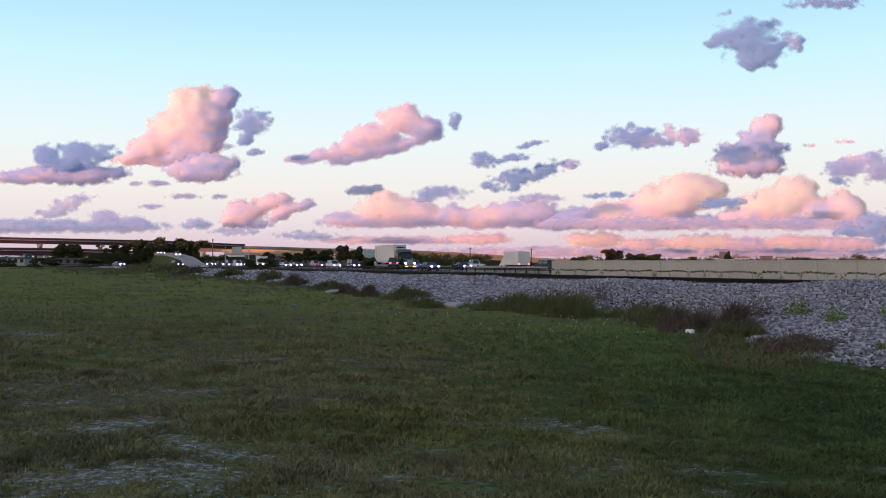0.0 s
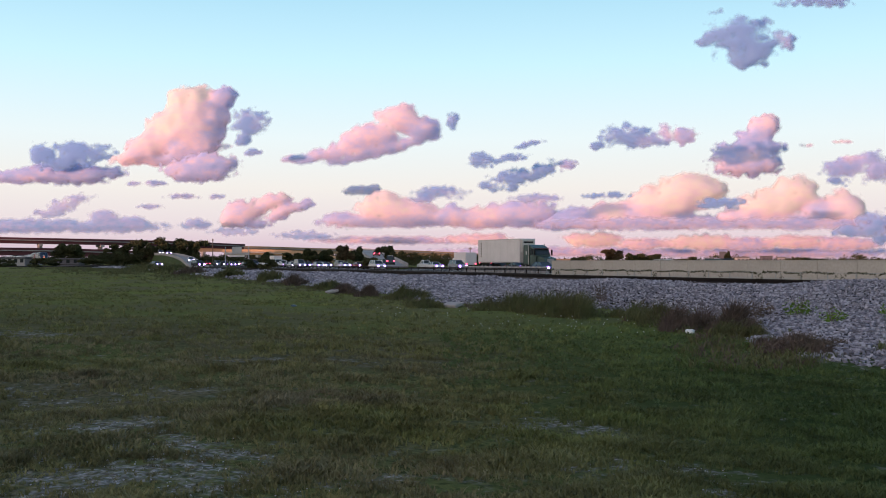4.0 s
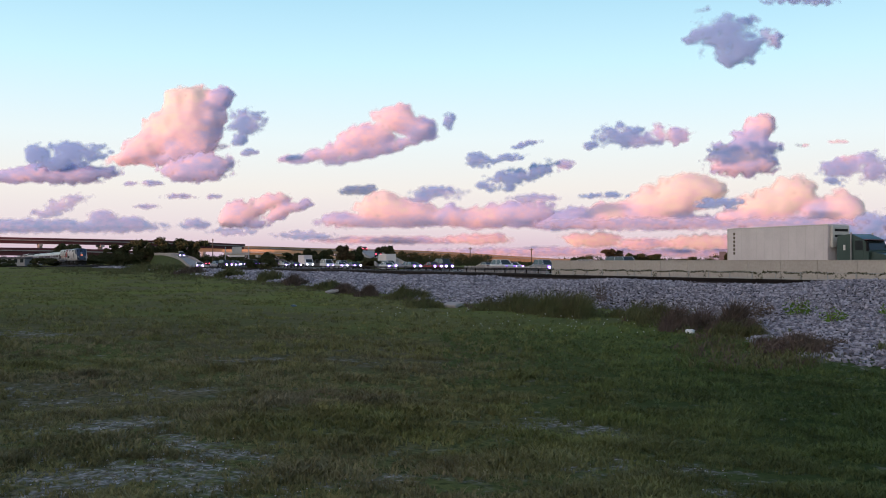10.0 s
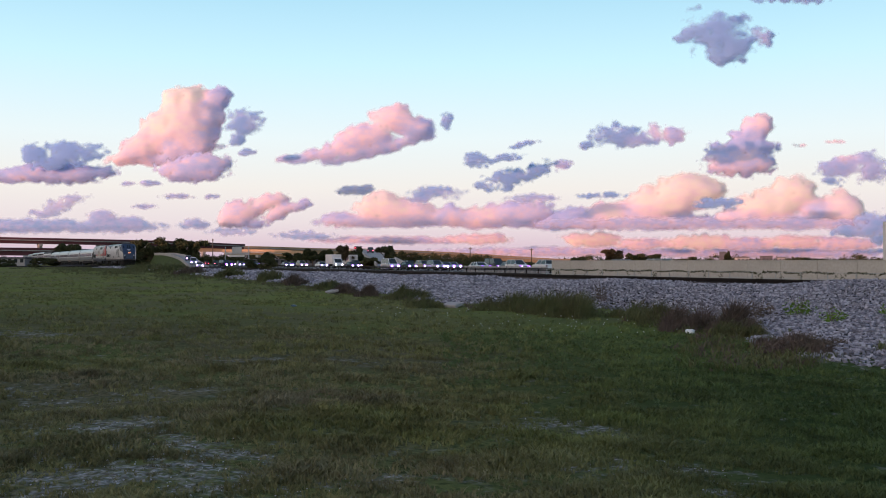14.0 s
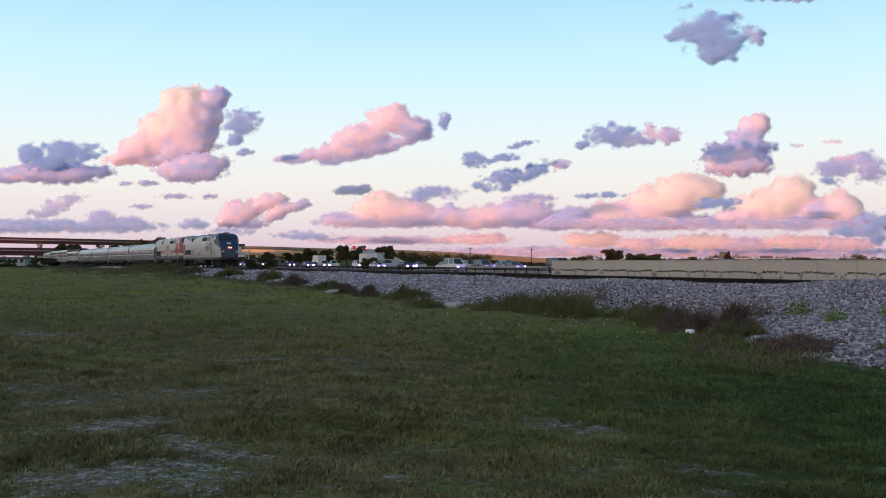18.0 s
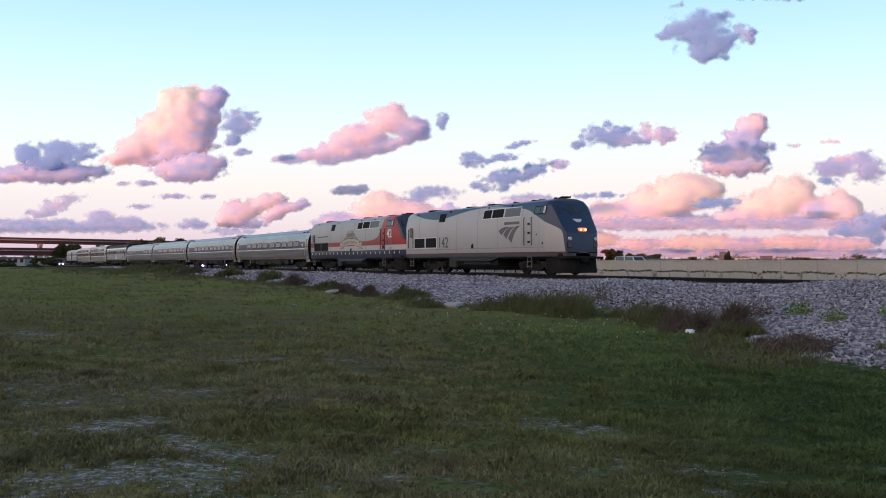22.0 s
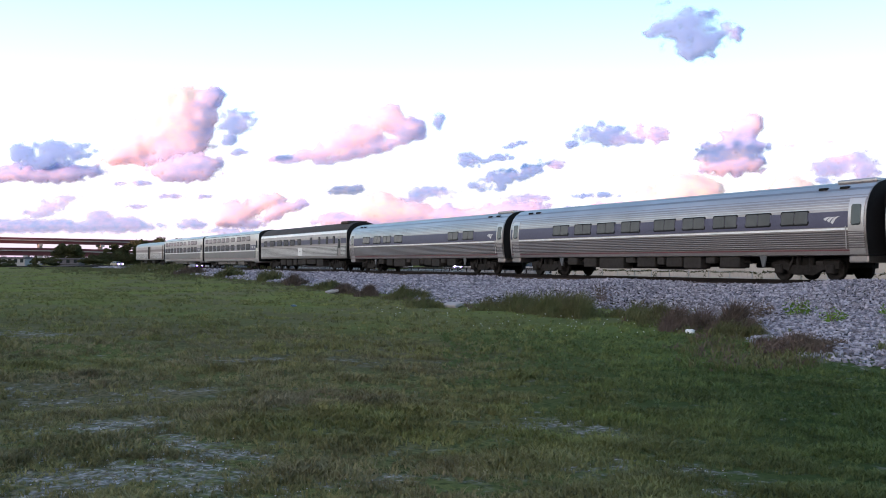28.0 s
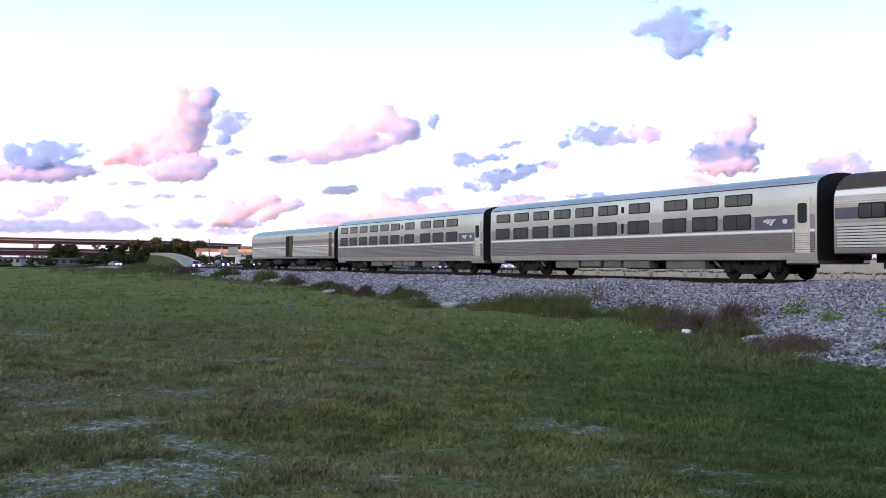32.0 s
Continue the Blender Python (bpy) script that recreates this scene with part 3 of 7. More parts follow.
GZ = np.where((GX.ravel() < -300) | (GY.ravel() > 300), np.minimum(GZ, -0.9), GZ)
nx, ny = len(gx), len(gy)
ii = (np.arange(nx - 1)[:, None] * ny + np.arange(ny - 1)[None]).ravel()
tri = np.concatenate([np.stack([ii, ii + ny, ii + ny + 1], 1), np.stack([ii, ii + ny + 1, ii + 1], 1)])
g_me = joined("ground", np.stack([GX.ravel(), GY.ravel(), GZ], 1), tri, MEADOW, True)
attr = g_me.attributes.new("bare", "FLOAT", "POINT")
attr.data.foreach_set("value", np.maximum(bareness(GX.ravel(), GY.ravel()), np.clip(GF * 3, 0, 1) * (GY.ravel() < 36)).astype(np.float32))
# where the shade between the bank's stones is painted
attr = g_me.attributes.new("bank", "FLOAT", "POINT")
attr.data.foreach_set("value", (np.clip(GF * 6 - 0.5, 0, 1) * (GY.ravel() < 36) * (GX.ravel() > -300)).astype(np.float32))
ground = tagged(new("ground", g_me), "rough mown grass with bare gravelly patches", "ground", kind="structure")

def leaves(n, w, h, leaf, seed, lean=0.3):
    """A dome of small leaves: points and triangles."""
    r = np.random.default_rng(seed)
    u = r.normal(0, 1, (n, 3))
    u /= np.linalg.norm(u, axis=1)[:, None]
    rad = r.random(n) ** 0.45 * (0.75 + 0.5 * r.random(n))
    c = u * rad[:, None] * np.array([w, w * 0.7, h * 0.62])
    c[:, 2] = np.abs(c[:, 2] + h * 0.25)
    a, e = r.normal(0, 1, (n, 3)), r.normal(0, 1, (n, 3))
    a /= np.linalg.norm(a, axis=1)[:, None]
    e -= a * (a * e).sum(1)[:, None]
    e /= np.linalg.norm(e, axis=1)[:, None]
    s = leaf * r.uniform(0.6, 1.4, n)[:, None]
    v = np.stack([c - a * s, c + e * s * 0.45, c + a * s, c - e * s * 0.45], 1).reshape(-1, 3)
    k = np.arange(n) * 4
    return v, np.concatenate([np.stack([k, k + 1, k + 2], 1), np.stack([k, k + 2, k + 3], 1)])


# grass tufts
rng = np.random.default_rng(3)


def tuft(seed, n):
    r = np.random.default_rng(seed)
    v, f = [], []
    for i in range(n):
        a, d, h = r.uniform(0, 6.28), r.uniform(0, 0.7), r.uniform(0.4, 1.0)
        x, y = d * math.cos(a), d * math.sin(a)
        lx, ly = r.normal(0, 0.45, 2)
        t, w = r.uniform(0, 3.14), 0.085
        cx, cy = w * math.cos(t), w * math.sin(t)
        k = len(v)
        v += [(x - cx, y - cy, -0.1), (x + cx, y + cy, -0.1), (x + lx * 0.4 + cx * 0.7, y + ly * 0.4 + cy * 0.7, h * 0.6), (x + lx * 0.4 - cx * 0.7, y + ly * 0.4 - cy * 0.7, h * 0.6), (x + lx, y + ly, h)]
        f += [(k, k + 1, k + 2), (k, k + 2, k + 3), (k + 3, k + 2, k + 4)]
    return np.array(v), np.array(f)


def grass_material():
    m = bpy.data.materials.new("grass_blades")
    m.use_nodes = True
    ns, ls = m.node_tree.nodes, m.node_tree.links
    b = ns["Principled BSDF"]
    b.inputs["Roughness"].default_value, b.inputs["Specular IOR Level"].default_value = 0.7, 0.1
    g = ns.new("ShaderNodeNewGeometry")
    n = ns.new("ShaderNodeTexNoise")
    n.inputs["Scale"].default_value, n.inputs["Detail"].default_value = 0.42, 6
    ls.new(g.outputs["Position"], n.inputs["Vector"])
    add = ns.new("ShaderNodeMath")
    add.operation = "MULTIPLY_ADD"
    add.inputs[1].default_value = 0.16
    ls.new(g.outputs["Random Per Island"], add.inputs[0])
    ls.new(n.outputs[0], add.inputs[2])
    r = ramp_of(ns, [(0.40, (0.112, 0.119, 0.040)), (0.54, (0.142, 0.135, 0.054)), (0.66, (0.142, 0.132, 0.062)), (0.82, (0.17, 0.145, 0.088))])
    ls.new(add.outputs[0], r.inputs[0])
    rightward, lr, mx = ns.new("ShaderNodeVectorMath"), ns.new("ShaderNodeMapRange"), ns.new("ShaderNodeMix")
    rightward.operation, mx.data_type = "DOT_PRODUCT", "RGBA"
    rightward.inputs[1].default_value = (SA, CA, 0)
    ls.new(g.outputs["Position"], rightward.inputs[0])
    lr.inputs[1].default_value, lr.inputs[2].default_value, lr.inputs[4].default_value = 0.0, 4.5, 0.72
    ls.new(rightward.outputs["Value"], lr.inputs[0])
    far, near_ = ns.new("ShaderNodeVectorMath"), ns.new("ShaderNodeMapRange")
    far.operation = "DOT_PRODUCT"
    far.inputs[1].default_value = (-CA, SA, 0)
    ls.new(g.outputs["Position"], far.inputs[0])
    near_.inputs[1].default_value, near_.inputs[2].default_value, near_.inputs[3].default_value, near_.inputs[4].default_value = 14, 21, 1.0, 0.15
    ls.new(far.outputs["Value"], near_.inputs[0])
    both = ns.new("ShaderNodeMath")
    both.operation = "MULTIPLY"
    ls.new(lr.outputs[0], both.inputs[0])
    ls.new(near_.outputs[0], both.inputs[1])
    # blades greener to the right, darker there near the camera
    m0 = ns.new("ShaderNodeMix")
    m0.data_type = "RGBA"
    ls.new(lr.outputs[0], m0.inputs[0])
    ls.new(r.outputs[0], m0.inputs[6])
    m0.inputs[7].default_value = (0.092, 0.145, 0.040, 1)
    ls.new(both.outputs[0], mx.inputs[0])
    ls.new(m0.outputs[2], mx.inputs[6])
    mx.inputs[7].default_value = (0.026, 0.046, 0.017, 1)
    # lighter farther out, the same painted skylight as on the ground
    fr_, m3 = ns.new("ShaderNodeMapRange"), ns.new("ShaderNodeMix")
    m3.data_type = "RGBA"
    fr_.inputs[1].default_value, fr_.inputs[2].default_value, fr_.inputs[4].default_value = 18, 45, 0.8
    ls.new(far.outputs["Value"], fr_.inputs[0])
    ls.new(fr_.outputs[0], m3.inputs[0])
    ls.new(mx.outputs[2], m3.inputs[6])
    m3.inputs[7].default_value = (0.160, 0.174, 0.058, 1)
    # darker and lighter clumps
    n2, r2, vm = ns.new("ShaderNodeTexNoise"), ns.new("ShaderNodeMapRange"), ns.new("ShaderNodeVectorMath")
    n2.inputs["Scale"].default_value, n2.inputs["Detail"].default_value, n2.inputs["Roughness"].default_value = 1.5, 5, 0.72
    r2.inputs[1].default_value, r2.inputs[2].default_value, r2.inputs[3].default_value, r2.inputs[4].default_value = 0.34, 0.66, 0.48, 1.50
    vm.operation = "SCALE"
    ls.new(g.outputs["Position"], n2.inputs["Vector"])
    ls.new(n2.outputs[0], r2.inputs[0])
    ls.new(m3.outputs[2], vm.inputs[0])
    ls.new(r2.outputs[0], vm.inputs["Scale"])
    ls.new(vm.outputs[0], b.inputs["Base Color"])
    return m


TUFTS = [tuft(s, 9) for s in range(10)]
N = 44000
depth = 1 / rng.uniform(1 / 62, 1 / 6.2, N)
side = rng.uniform(-0.50, 0.50, N) * depth
px, py = -depth * CA + side * SA, depth * SA + side * CA
pz, pf = height(px, py)
clump = np.array([noise.noise((a * 1.3, b * 1.3, 0)) + 0.5 * noise.noise((a * 0.35, b * 0.35, 3)) for a, b in zip(px, py)])
keep = (pf < 0.02) & ((bareness(px, py) + 0.30 * rng.uniform(-1, 1, N) < 0.30) | (rng.random(N) < 0.16)) & (clump + rng.uniform(-0.35, 0.35, N) > -0.28)
px, py, pz, depth, clump = px[keep], py[keep], pz[keep], depth[keep], clump[keep]
size = (0.032 + 0.03 * rng.random(len(px)) + 0.075 * np.clip(clump + 0.1, 0, 0.8)) * np.minimum(0.8 + depth / 40, 1.45) * (1 - 0.65 * np.clip(bareness(px, py), 0, 1))
gv, gf = scatter(TUFTS, rng.integers(0, 10, len(px)), np.stack([px, py, pz], 1), np.stack([size * 1.3, size * 1.3, size], 1), rng.uniform(0, 6.28, len(px)))
tagged(new("grass", joined("grass", gv, gf, grass_material())), "short green and straw-coloured grass blades", "grass", kind="stuff")

# coarser tufts farther out
n = 9000
d = 1 / rng.uniform(1 / 150, 1 / 42, n)
s = rng.uniform(-0.5, 0.1, n) * d
qx, qy = -d * CA + s * SA, d * SA + s * CA
qz, qf = height(qx, qy)
clump = np.array([noise.noise((a * 0.25, b * 0.6, 5)) + 0.5 * noise.noise((a * 0.07, b * 0.2, 3)) for a, b in zip(qx, qy)])
ok = (qf < 0.02) & (qy < 27) & (clump + rng.uniform(-0.3, 0.3, n) > -0.1)
qx, qy, qz, d, clump = qx[ok], qy[ok], qz[ok], d[ok], clump[ok]
size = (0.06 + 0.07 * np.clip(clump, 0, 1) + 0.04 * rng.random(len(qx))) * (0.5 + d / 110)
gv, gf = scatter(TUFTS, rng.integers(0, 10, len(qx)), np.stack([qx, qy, qz], 1), np.stack([size * 1.8, size * 1.8, size], 1), rng.uniform(0, 6.28, len(qx)))
tagged(new("grass", joined("grass", gv, gf, bpy.data.materials["grass_blades"])), "rough grass tufts farther out in the field", "grass", kind="stuff")

# low broad-leaved plants in the greener strip before the bank
n = 2600
d = rng.uniform(9, 27, n)
s = rng.uniform(0.0, 0.5, n) * d
qx, qy = -d * CA + s * SA, d * SA + s * CA
qz, qf = height(qx, qy)
clump = np.array([noise.noise((a * 0.8, b * 0.8, 15)) for a, b in zip(qx, qy)])
ok = (qf < 0.06) & (clump + 0.05 * (d - 17) + rng.uniform(-0.2, 0.2, n) > 0.0)
qx, qy, qz, qs = qx[ok], qy[ok], qz[ok], d[ok]
LEAFY = [leaves(16, 0.13, 0.11, 0.034, 200 + k) for k in range(8)]
gv, gf = scatter(LEAFY, rng.integers(0, 8, len(qx)), np.stack([qx, qy, qz], 1), rng.uniform(0.5, 1.1, len(qx)) * np.clip(qs / 20, 0.5, 1.1), rng.uniform(0, 6.28, len(qx)))
HERB = surface("herb_leaves", (0.088, 0.125, 0.046), 0.7, 0, (6, 0.4), (0.9, 0.4), 0, coords="Position", tint=(0.055, 0.075, 0.03))
tagged(new("low_herbs", joined("low_herbs", gv, gf, HERB)), "low broad-leaved green plants in the grass", "plants", kind="stuff")

# pale pebbles lying in the grass
n = 1700
d = 1 / rng.uniform(1 / 30, 1 / 6.5, n)
s = rng.uniform(-0.5, 0.45, n) * d
qx, qy = -d * CA + s * SA, d * SA + s * CA
near_bare = (bareness(qx, qy) > 0.25) | (rng.random(n) < 0.04)
qx, qy = qx[near_bare], qy[near_bare]
qz, _ = height(qx, qy)
PEBBLE = surface("limestone", (0.44, 0.43, 0.44), 0.9, 0, (20, 0.3), (2.5, 0.45), 0.2, coords="Position")
ROCKS = [ball(1, 0.55, 20 + k, 0.75) for k in range(8)]
v, f = scatter(ROCKS, rng.integers(0, 8, len(qx)), np.stack([qx, qy, qz + 0.008], 1), rng.uniform(0.004, 0.010, len(qx)), rng.uniform(0, 6.28, len(qx)))
tagged(new("pebbles", joined("pebbles", v, f, PEBBLE)), "pale pebbles strewn in worn grass", "pebbles", kind="stuff")

# the stones of the bank
CRUSHED = [ball(0, 1.25, 40 + k, 0.75) for k in range(12)]
sx, sy = [], []
for x0, x1, gap in ((-10, 0, 0.24), (-25, -10, 0.094), (-45, -25, 0.112), (-75, -45, 0.18), (-130, -75, 0.32), (-210, -130, 0.6)):
    a, b = np.meshgrid(np.arange(x0, x1, gap), np.arange(14.5, 33.8, gap * 1.05), indexing="ij")
    sx.append(np.stack([a.ravel(), b.ravel(), np.full(a.size, gap)], 1))
st = np.concatenate(sx)
st[:, :2] += rng.uniform(-0.5, 0.5, (len(st), 2)) * st[:, 2:]
sz, sf = height(st[:, 0], st[:, 1])
edge = np.array([noise.noise((a * 0.5, b * 0.5, 4)) for a, b in zip(st[:, 0], st[:, 1])])
ok = (sf + 0.06 * edge + 0.04 * rng.random(len(st)) > np.where(st[:, 0] < -120, 0.4, 0.10)) & ~((st[:, 1] > 30.0) & (st[:, 0] < -75)) & ~((st[:, 1] > 30.0) & (rng.random(len(st)) < 0.5))
st, sz = st[ok], sz[ok]
ssize = st[:, 2] * rng.uniform(0.31, 0.62, len(st))
ssize = np.minimum(ssize, 0.13)
STONE = bpy.data.materials.new("ballast_stone")
STONE.use_nodes = True
ns, ls = STONE.node_tree.nodes, STONE.node_tree.links
gg = ns.new("ShaderNodeNewGeometry")
oi = ns.new("ShaderNodeObjectInfo")
sm = ns.new("ShaderNodeMath")
sm.operation = "ADD"
ls.new(gg.outputs["Random Per Island"], sm.inputs[0])
ls.new(oi.outputs["Random"], sm.inputs[1])
fr = ns.new("ShaderNodeMath")
fr.operation = "FRACT"
ls.new(sm.outputs[0], fr.inputs[0])
sr = ramp_of(ns, [(0.0, (0.12, 0.115, 0.138)), (0.5, (0.243, 0.234, 0.270)), (1.0, (0.41, 0.392, 0.43))])
ls.new(fr.outputs[0], sr.inputs[0])
ls.new(sr.outputs[0], ns["Principled BSDF"].inputs["Base Color"])
ns["Principled BSDF"].inputs["Roughness"].default_value, ns["Principled BSDF"].inputs["Specular IOR Level"].default_value = 0.92, 0.05
bank = thing("ballast_bank", "bank of pale grey crushed limestone beside the track", "ballast bank", kind="structure")
front = (st[:, 0] > -19) & (st[:, 0] < -12.4) & (st[:, 1] < 20.5)
pick = np.nonzero(front)[0]
pick = pick[np.argsort(st[pick, 1])][:300]
rest = np.setdiff1d(np.arange(len(st)), pick)
which = rng.integers(0, 12, len(st))
turn = rng.uniform(0, 6.28, len(st))
place = np.stack([st[:, 0], st[:, 1], sz + ssize * rng.uniform(-0.25, 0.65, len(st))], 1)
v, f = scatter(CRUSHED, which[rest], place[rest], ssize[rest], turn[rest])
loose = new("loose_stones", joined("loose_stones", v, f, STONE))
loose.parent = bank
loose["kind"] = "stuff"
STONE_MESHES = [joined("stone", pv, pf_, STONE) for pv, pf_ in CRUSHED]

# rails, ties
RAIL_PROFILE = [(-0.075, -0.17), (0.075, -0.17), (0.07, -0.15), (0.012, -0.13), (0.012, -0.04), (0.036, -0.03), (0.036, 0.0), (-0.036, 0.0), (-0.036, -0.03), (-0.012, -0.04), (-0.012, -0.13), (-0.07, -0.15)]
track = thing("railway_track", "straight railway track with dark rusty rails on ballast", "railway track", kind="structure")
for dy in (-0.755, 0.755):
    part("rail", Shape().prism([(TRACK_Y + dy + a, b) for a, b in RAIL_PROFILE], "x", -1500, 600), RUST, track, "dark rusty steel rail")
tie_me = mesh_of("tie", Shape().box(-0.12, 0.12, -1.3, 1.3, -0.17, -0.005, 0.015), WOOD_GREY)
for i in range(200):
    t_ob = new("tie", tie_me)
    t_ob.parent = track
    t_ob.matrix_basis = Matrix.Translation((2 - i * 0.6, TRACK_Y, -0.155))


# ---- weeds along the foot of the bank ----
def blades(n, w, h, seed, width):
    """A mound of arching blades that lean with the wind: points and triangles."""
    r = np.random.default_rng(seed)
    a, d = r.uniform(0, 6.28, n), r.random(n) ** 0.55
    lobe = 0.75 + 0.25 * np.sin(3 * a + seed) + 0.12 * np.sin(7 * a + 2 * seed)
    x, y = w * d * lobe * np.cos(a), w * 0.7 * d * lobe * np.sin(a)
    patch = 0.55 + 0.30 * np.sin(x * 2.9 + seed) * np.sin(y * 3.7 + 2 * seed) + 0.22 * np.sin(x * 7.1 + 3 * seed + y * 2.0) + 0.15 * np.sin(y * 9.3 - x * 4.0)
    tall = h * (1 - 0.6 * d ** 2) * np.clip(patch, 0.12, 1.1) * r.uniform(0.5, 1.25, n)
    lx, ly = tall * (r.normal(0.22, 0.32, n)), tall * (r.normal(0.12, 0.32, n))
    t = r.uniform(0, 3.14, n)
    cx, cy = width * np.cos(t), width * np.sin(t)
    z = np.zeros(n)
    v = np.stack([np.stack([x - cx, y - cy, z - 0.06], 1), np.stack([x + cx, y + cy, z - 0.06], 1),
                  np.stack([x + lx * 0.35 + cx * 0.8, y + ly * 0.35 + cy * 0.8, tall * 0.62], 1), np.stack([x + lx * 0.35 - cx * 0.8, y + ly * 0.35 - cy * 0.8, tall * 0.62], 1),
                  np.stack([x + lx, y + ly, tall], 1)], 1).reshape(-1, 3)
    k = np.arange(n) * 5
    return v, np.concatenate([np.stack([k, k + 1, k + 2], 1), np.stack([k, k + 2, k + 3], 1), np.stack([k + 3, k + 2, k + 4], 1)])


def weed(x, y, w, h, material, label, seed, count=700, leaf=0.05):
    z = float(height(np.array([x]), np.array([y]))[0][0])
    top = thing("weed_clump", label, "weed", "weeds along the ballast bank", Matrix.Translation((x, y, z)))
    far = min(1.0, 30 / abs(x)) ** 0.8
    w, h = w * (1.1 if x > -45 else 0.62), h * (1.2 if count > 300 else 1.1)
    if count > 300:
        v, f = blades(int(count * 4.0), w, h, seed, 0.011 / far)
        v2, f2 = leaves(int(count * 1.0), w * 0.9, h * 0.85, leaf * 0.6, seed)
        v, f = np.concatenate([v, v2]), np.concatenate([f, f2 + len(v)])
    else:
        v, f = leaves(int(count * 1.6), w, h, leaf, seed)
    ob = new("foliage", joined("foliage", v, f, material))
    ob.parent = top
    r = random.Random(seed)
    sh = Shape()
    for _ in range(12):
        a = r.uniform(0, 6.28)
        q = (w * 0.75 * r.random() * math.cos(a), w * 0.5 * r.random() * math.sin(a), h * r.uniform(0.7, 1.12))
        sh.tube((q[0] * 0.3, q[1] * 0.3, -0.05), q, 0.008, 4, 0.003)
    part("stem_tangle", sh, WEED_RED, top)["kind"] = "stuff"


weed(-34.0, 20.7, 2.1, 0.75, WEED, "low dark green weeds at the foot of the stones", 1, 1200)
weed(-31.2, 21.0, 1.9, 1.0, WEED, "dense dark green weed clump with dry stems", 2, 1300)
weed(-29.2, 20.2, 1.3, 0.85, WEED, "dark green weed clump against the stones", 3, 800)
weed(-26.8, 21.6, 1.5, 0.55, WEED, "low dark green weeds at the foot of the stones", 4, 900)
weed(-24.6, 20.2, 1.3, 0.6, WEED, "dark green weed clump against the stones", 5, 900)
weed(-22.0, 19.2, 1.3, 0.75, WEED_RED, "reddish-brown dry weed clump on the stones", 6, 900)
weed(-20.0, 19.0, 0.8, 0.75, WEED_RED, "reddish-brown dry weed clump on the stones", 7, 900)
weed(-18.8, 18.2, 0.9, 0.5, WEED, "small green weed at the foot of the stones", 8, 600)
weed(-14.6, 15.8, 0.9, 0.35, WEED_RED, "low brownish weed tuft before the stones", 9, 600)
weed(-15.2, 16.7, 1.2, 0.28, WEED_RED, "thin dry weed on the stones", 10, 700)
weed(-38.2, 18.4, 1.2, 0.4, WEED, "low dark green weeds at the foot of the stones", 11, 700)
weed(-44.0, 20.4, 1.6, 0.6, WEED, "dark green weed clump against the stones", 12, 800)
weed(-48.0, 19.9, 1.5, 0.6, WEED_RED, "reddish-brown dry weed clump on the stones", 13, 700)
weed(-52.0, 20.3, 1.6, 0.7, WEED_RED, "reddish-brown dry weed clump on the stones", 14, 700)
weed(-57.5, 21.2, 2.2, 0.7, WEED, "dark green weed clump against the stones", 15, 700, 0.07)
weed(-66.0, 21.8, 2.4, 0.9, WEED_RED, "reddish-brown dry weed clump on the stones", 16, 700, 0.08)
weed(-76.0, 23.0, 3.0, 0.9, WEED, "dark green weed clump against the stones", 17, 700, 0.09)
weed(-92.0, 24.0, 3.6, 0.9, WEED, "long dark green weed clump by the track", 18, 800, 0.1)
weed(-110.0, 24.5, 4.5, 0.9, WEED_RED, "dry brown weed clump by the track", 19, 800, 0.12)
weed(-128.0, 26.0, 6.0, 1.0, WEED, "long dark green weed clump by the track", 20, 900, 0.14)
weed(-150.0, 26.5, 8.0, 1.0, WEED, "long dark green weed clump by the track", 21, 1000, 0.16)
weed(-12.2, 17.0, 1.2, 0.45, WEED, "green weed tuft beside the stone heap", 22, 800)
weed(-20.4, 22.0, 0.5, 0.55, WEED_LIME, "yellow-green weed sprig growing through stones", 23, 120)
weed(-18.3, 21.0, 0.4, 0.4, WEED_LIME, "yellow-green weed sprig growing through stones", 24, 90)
weed(-16.9, 21.6, 0.4, 0.5, WEED_LIME, "yellow-green weed sprig growing through stones", 25, 90)
weed(-15.4, 20.4, 0.35, 0.5, WEED_LIME, "yellow-green weed sprig growing through stones", 26, 90)
weed(-21.6, 21.6, 0.7, 0.5, WEED_RED, "thin dry mauve weed on the stones", 27, 160)
weed(-33.0, 24.2, 0.7, 0.7, WEED_RED, "thin dry mauve weed on the stones", 28, 160)


# a fringe of uneven tufts where the grass meets the stones
n = 1500
tx = -13 - 110 * rng.random(n) ** 1.6
toe_y = np.interp(tx, [-130, -70, -50, -38, -36, -31, -27, -19, -13.4], [24.5, 22, 21, 19.4, 21.5, 23.4, 23.0, 18.0, 14.0])
ty = toe_y + rng.normal(-0.35, 0.75, n)
tz, tf = height(tx, ty)
ok2 = (tf < 0.30) & (np.array([noise.noise((a * 0.55, b * 0.5, 11)) for a, b in zip(tx, ty)]) + rng.uniform(-0.25, 0.25, n) > -0.12)
tx, ty, tz = tx[ok2], ty[ok2], tz[ok2]
hs = rng.uniform(0.10, 0.34, len(tx))
TUSSOCKS = [blades(26, 0.8, 1.0, 300 + k, 0.035) for k in range(10)]
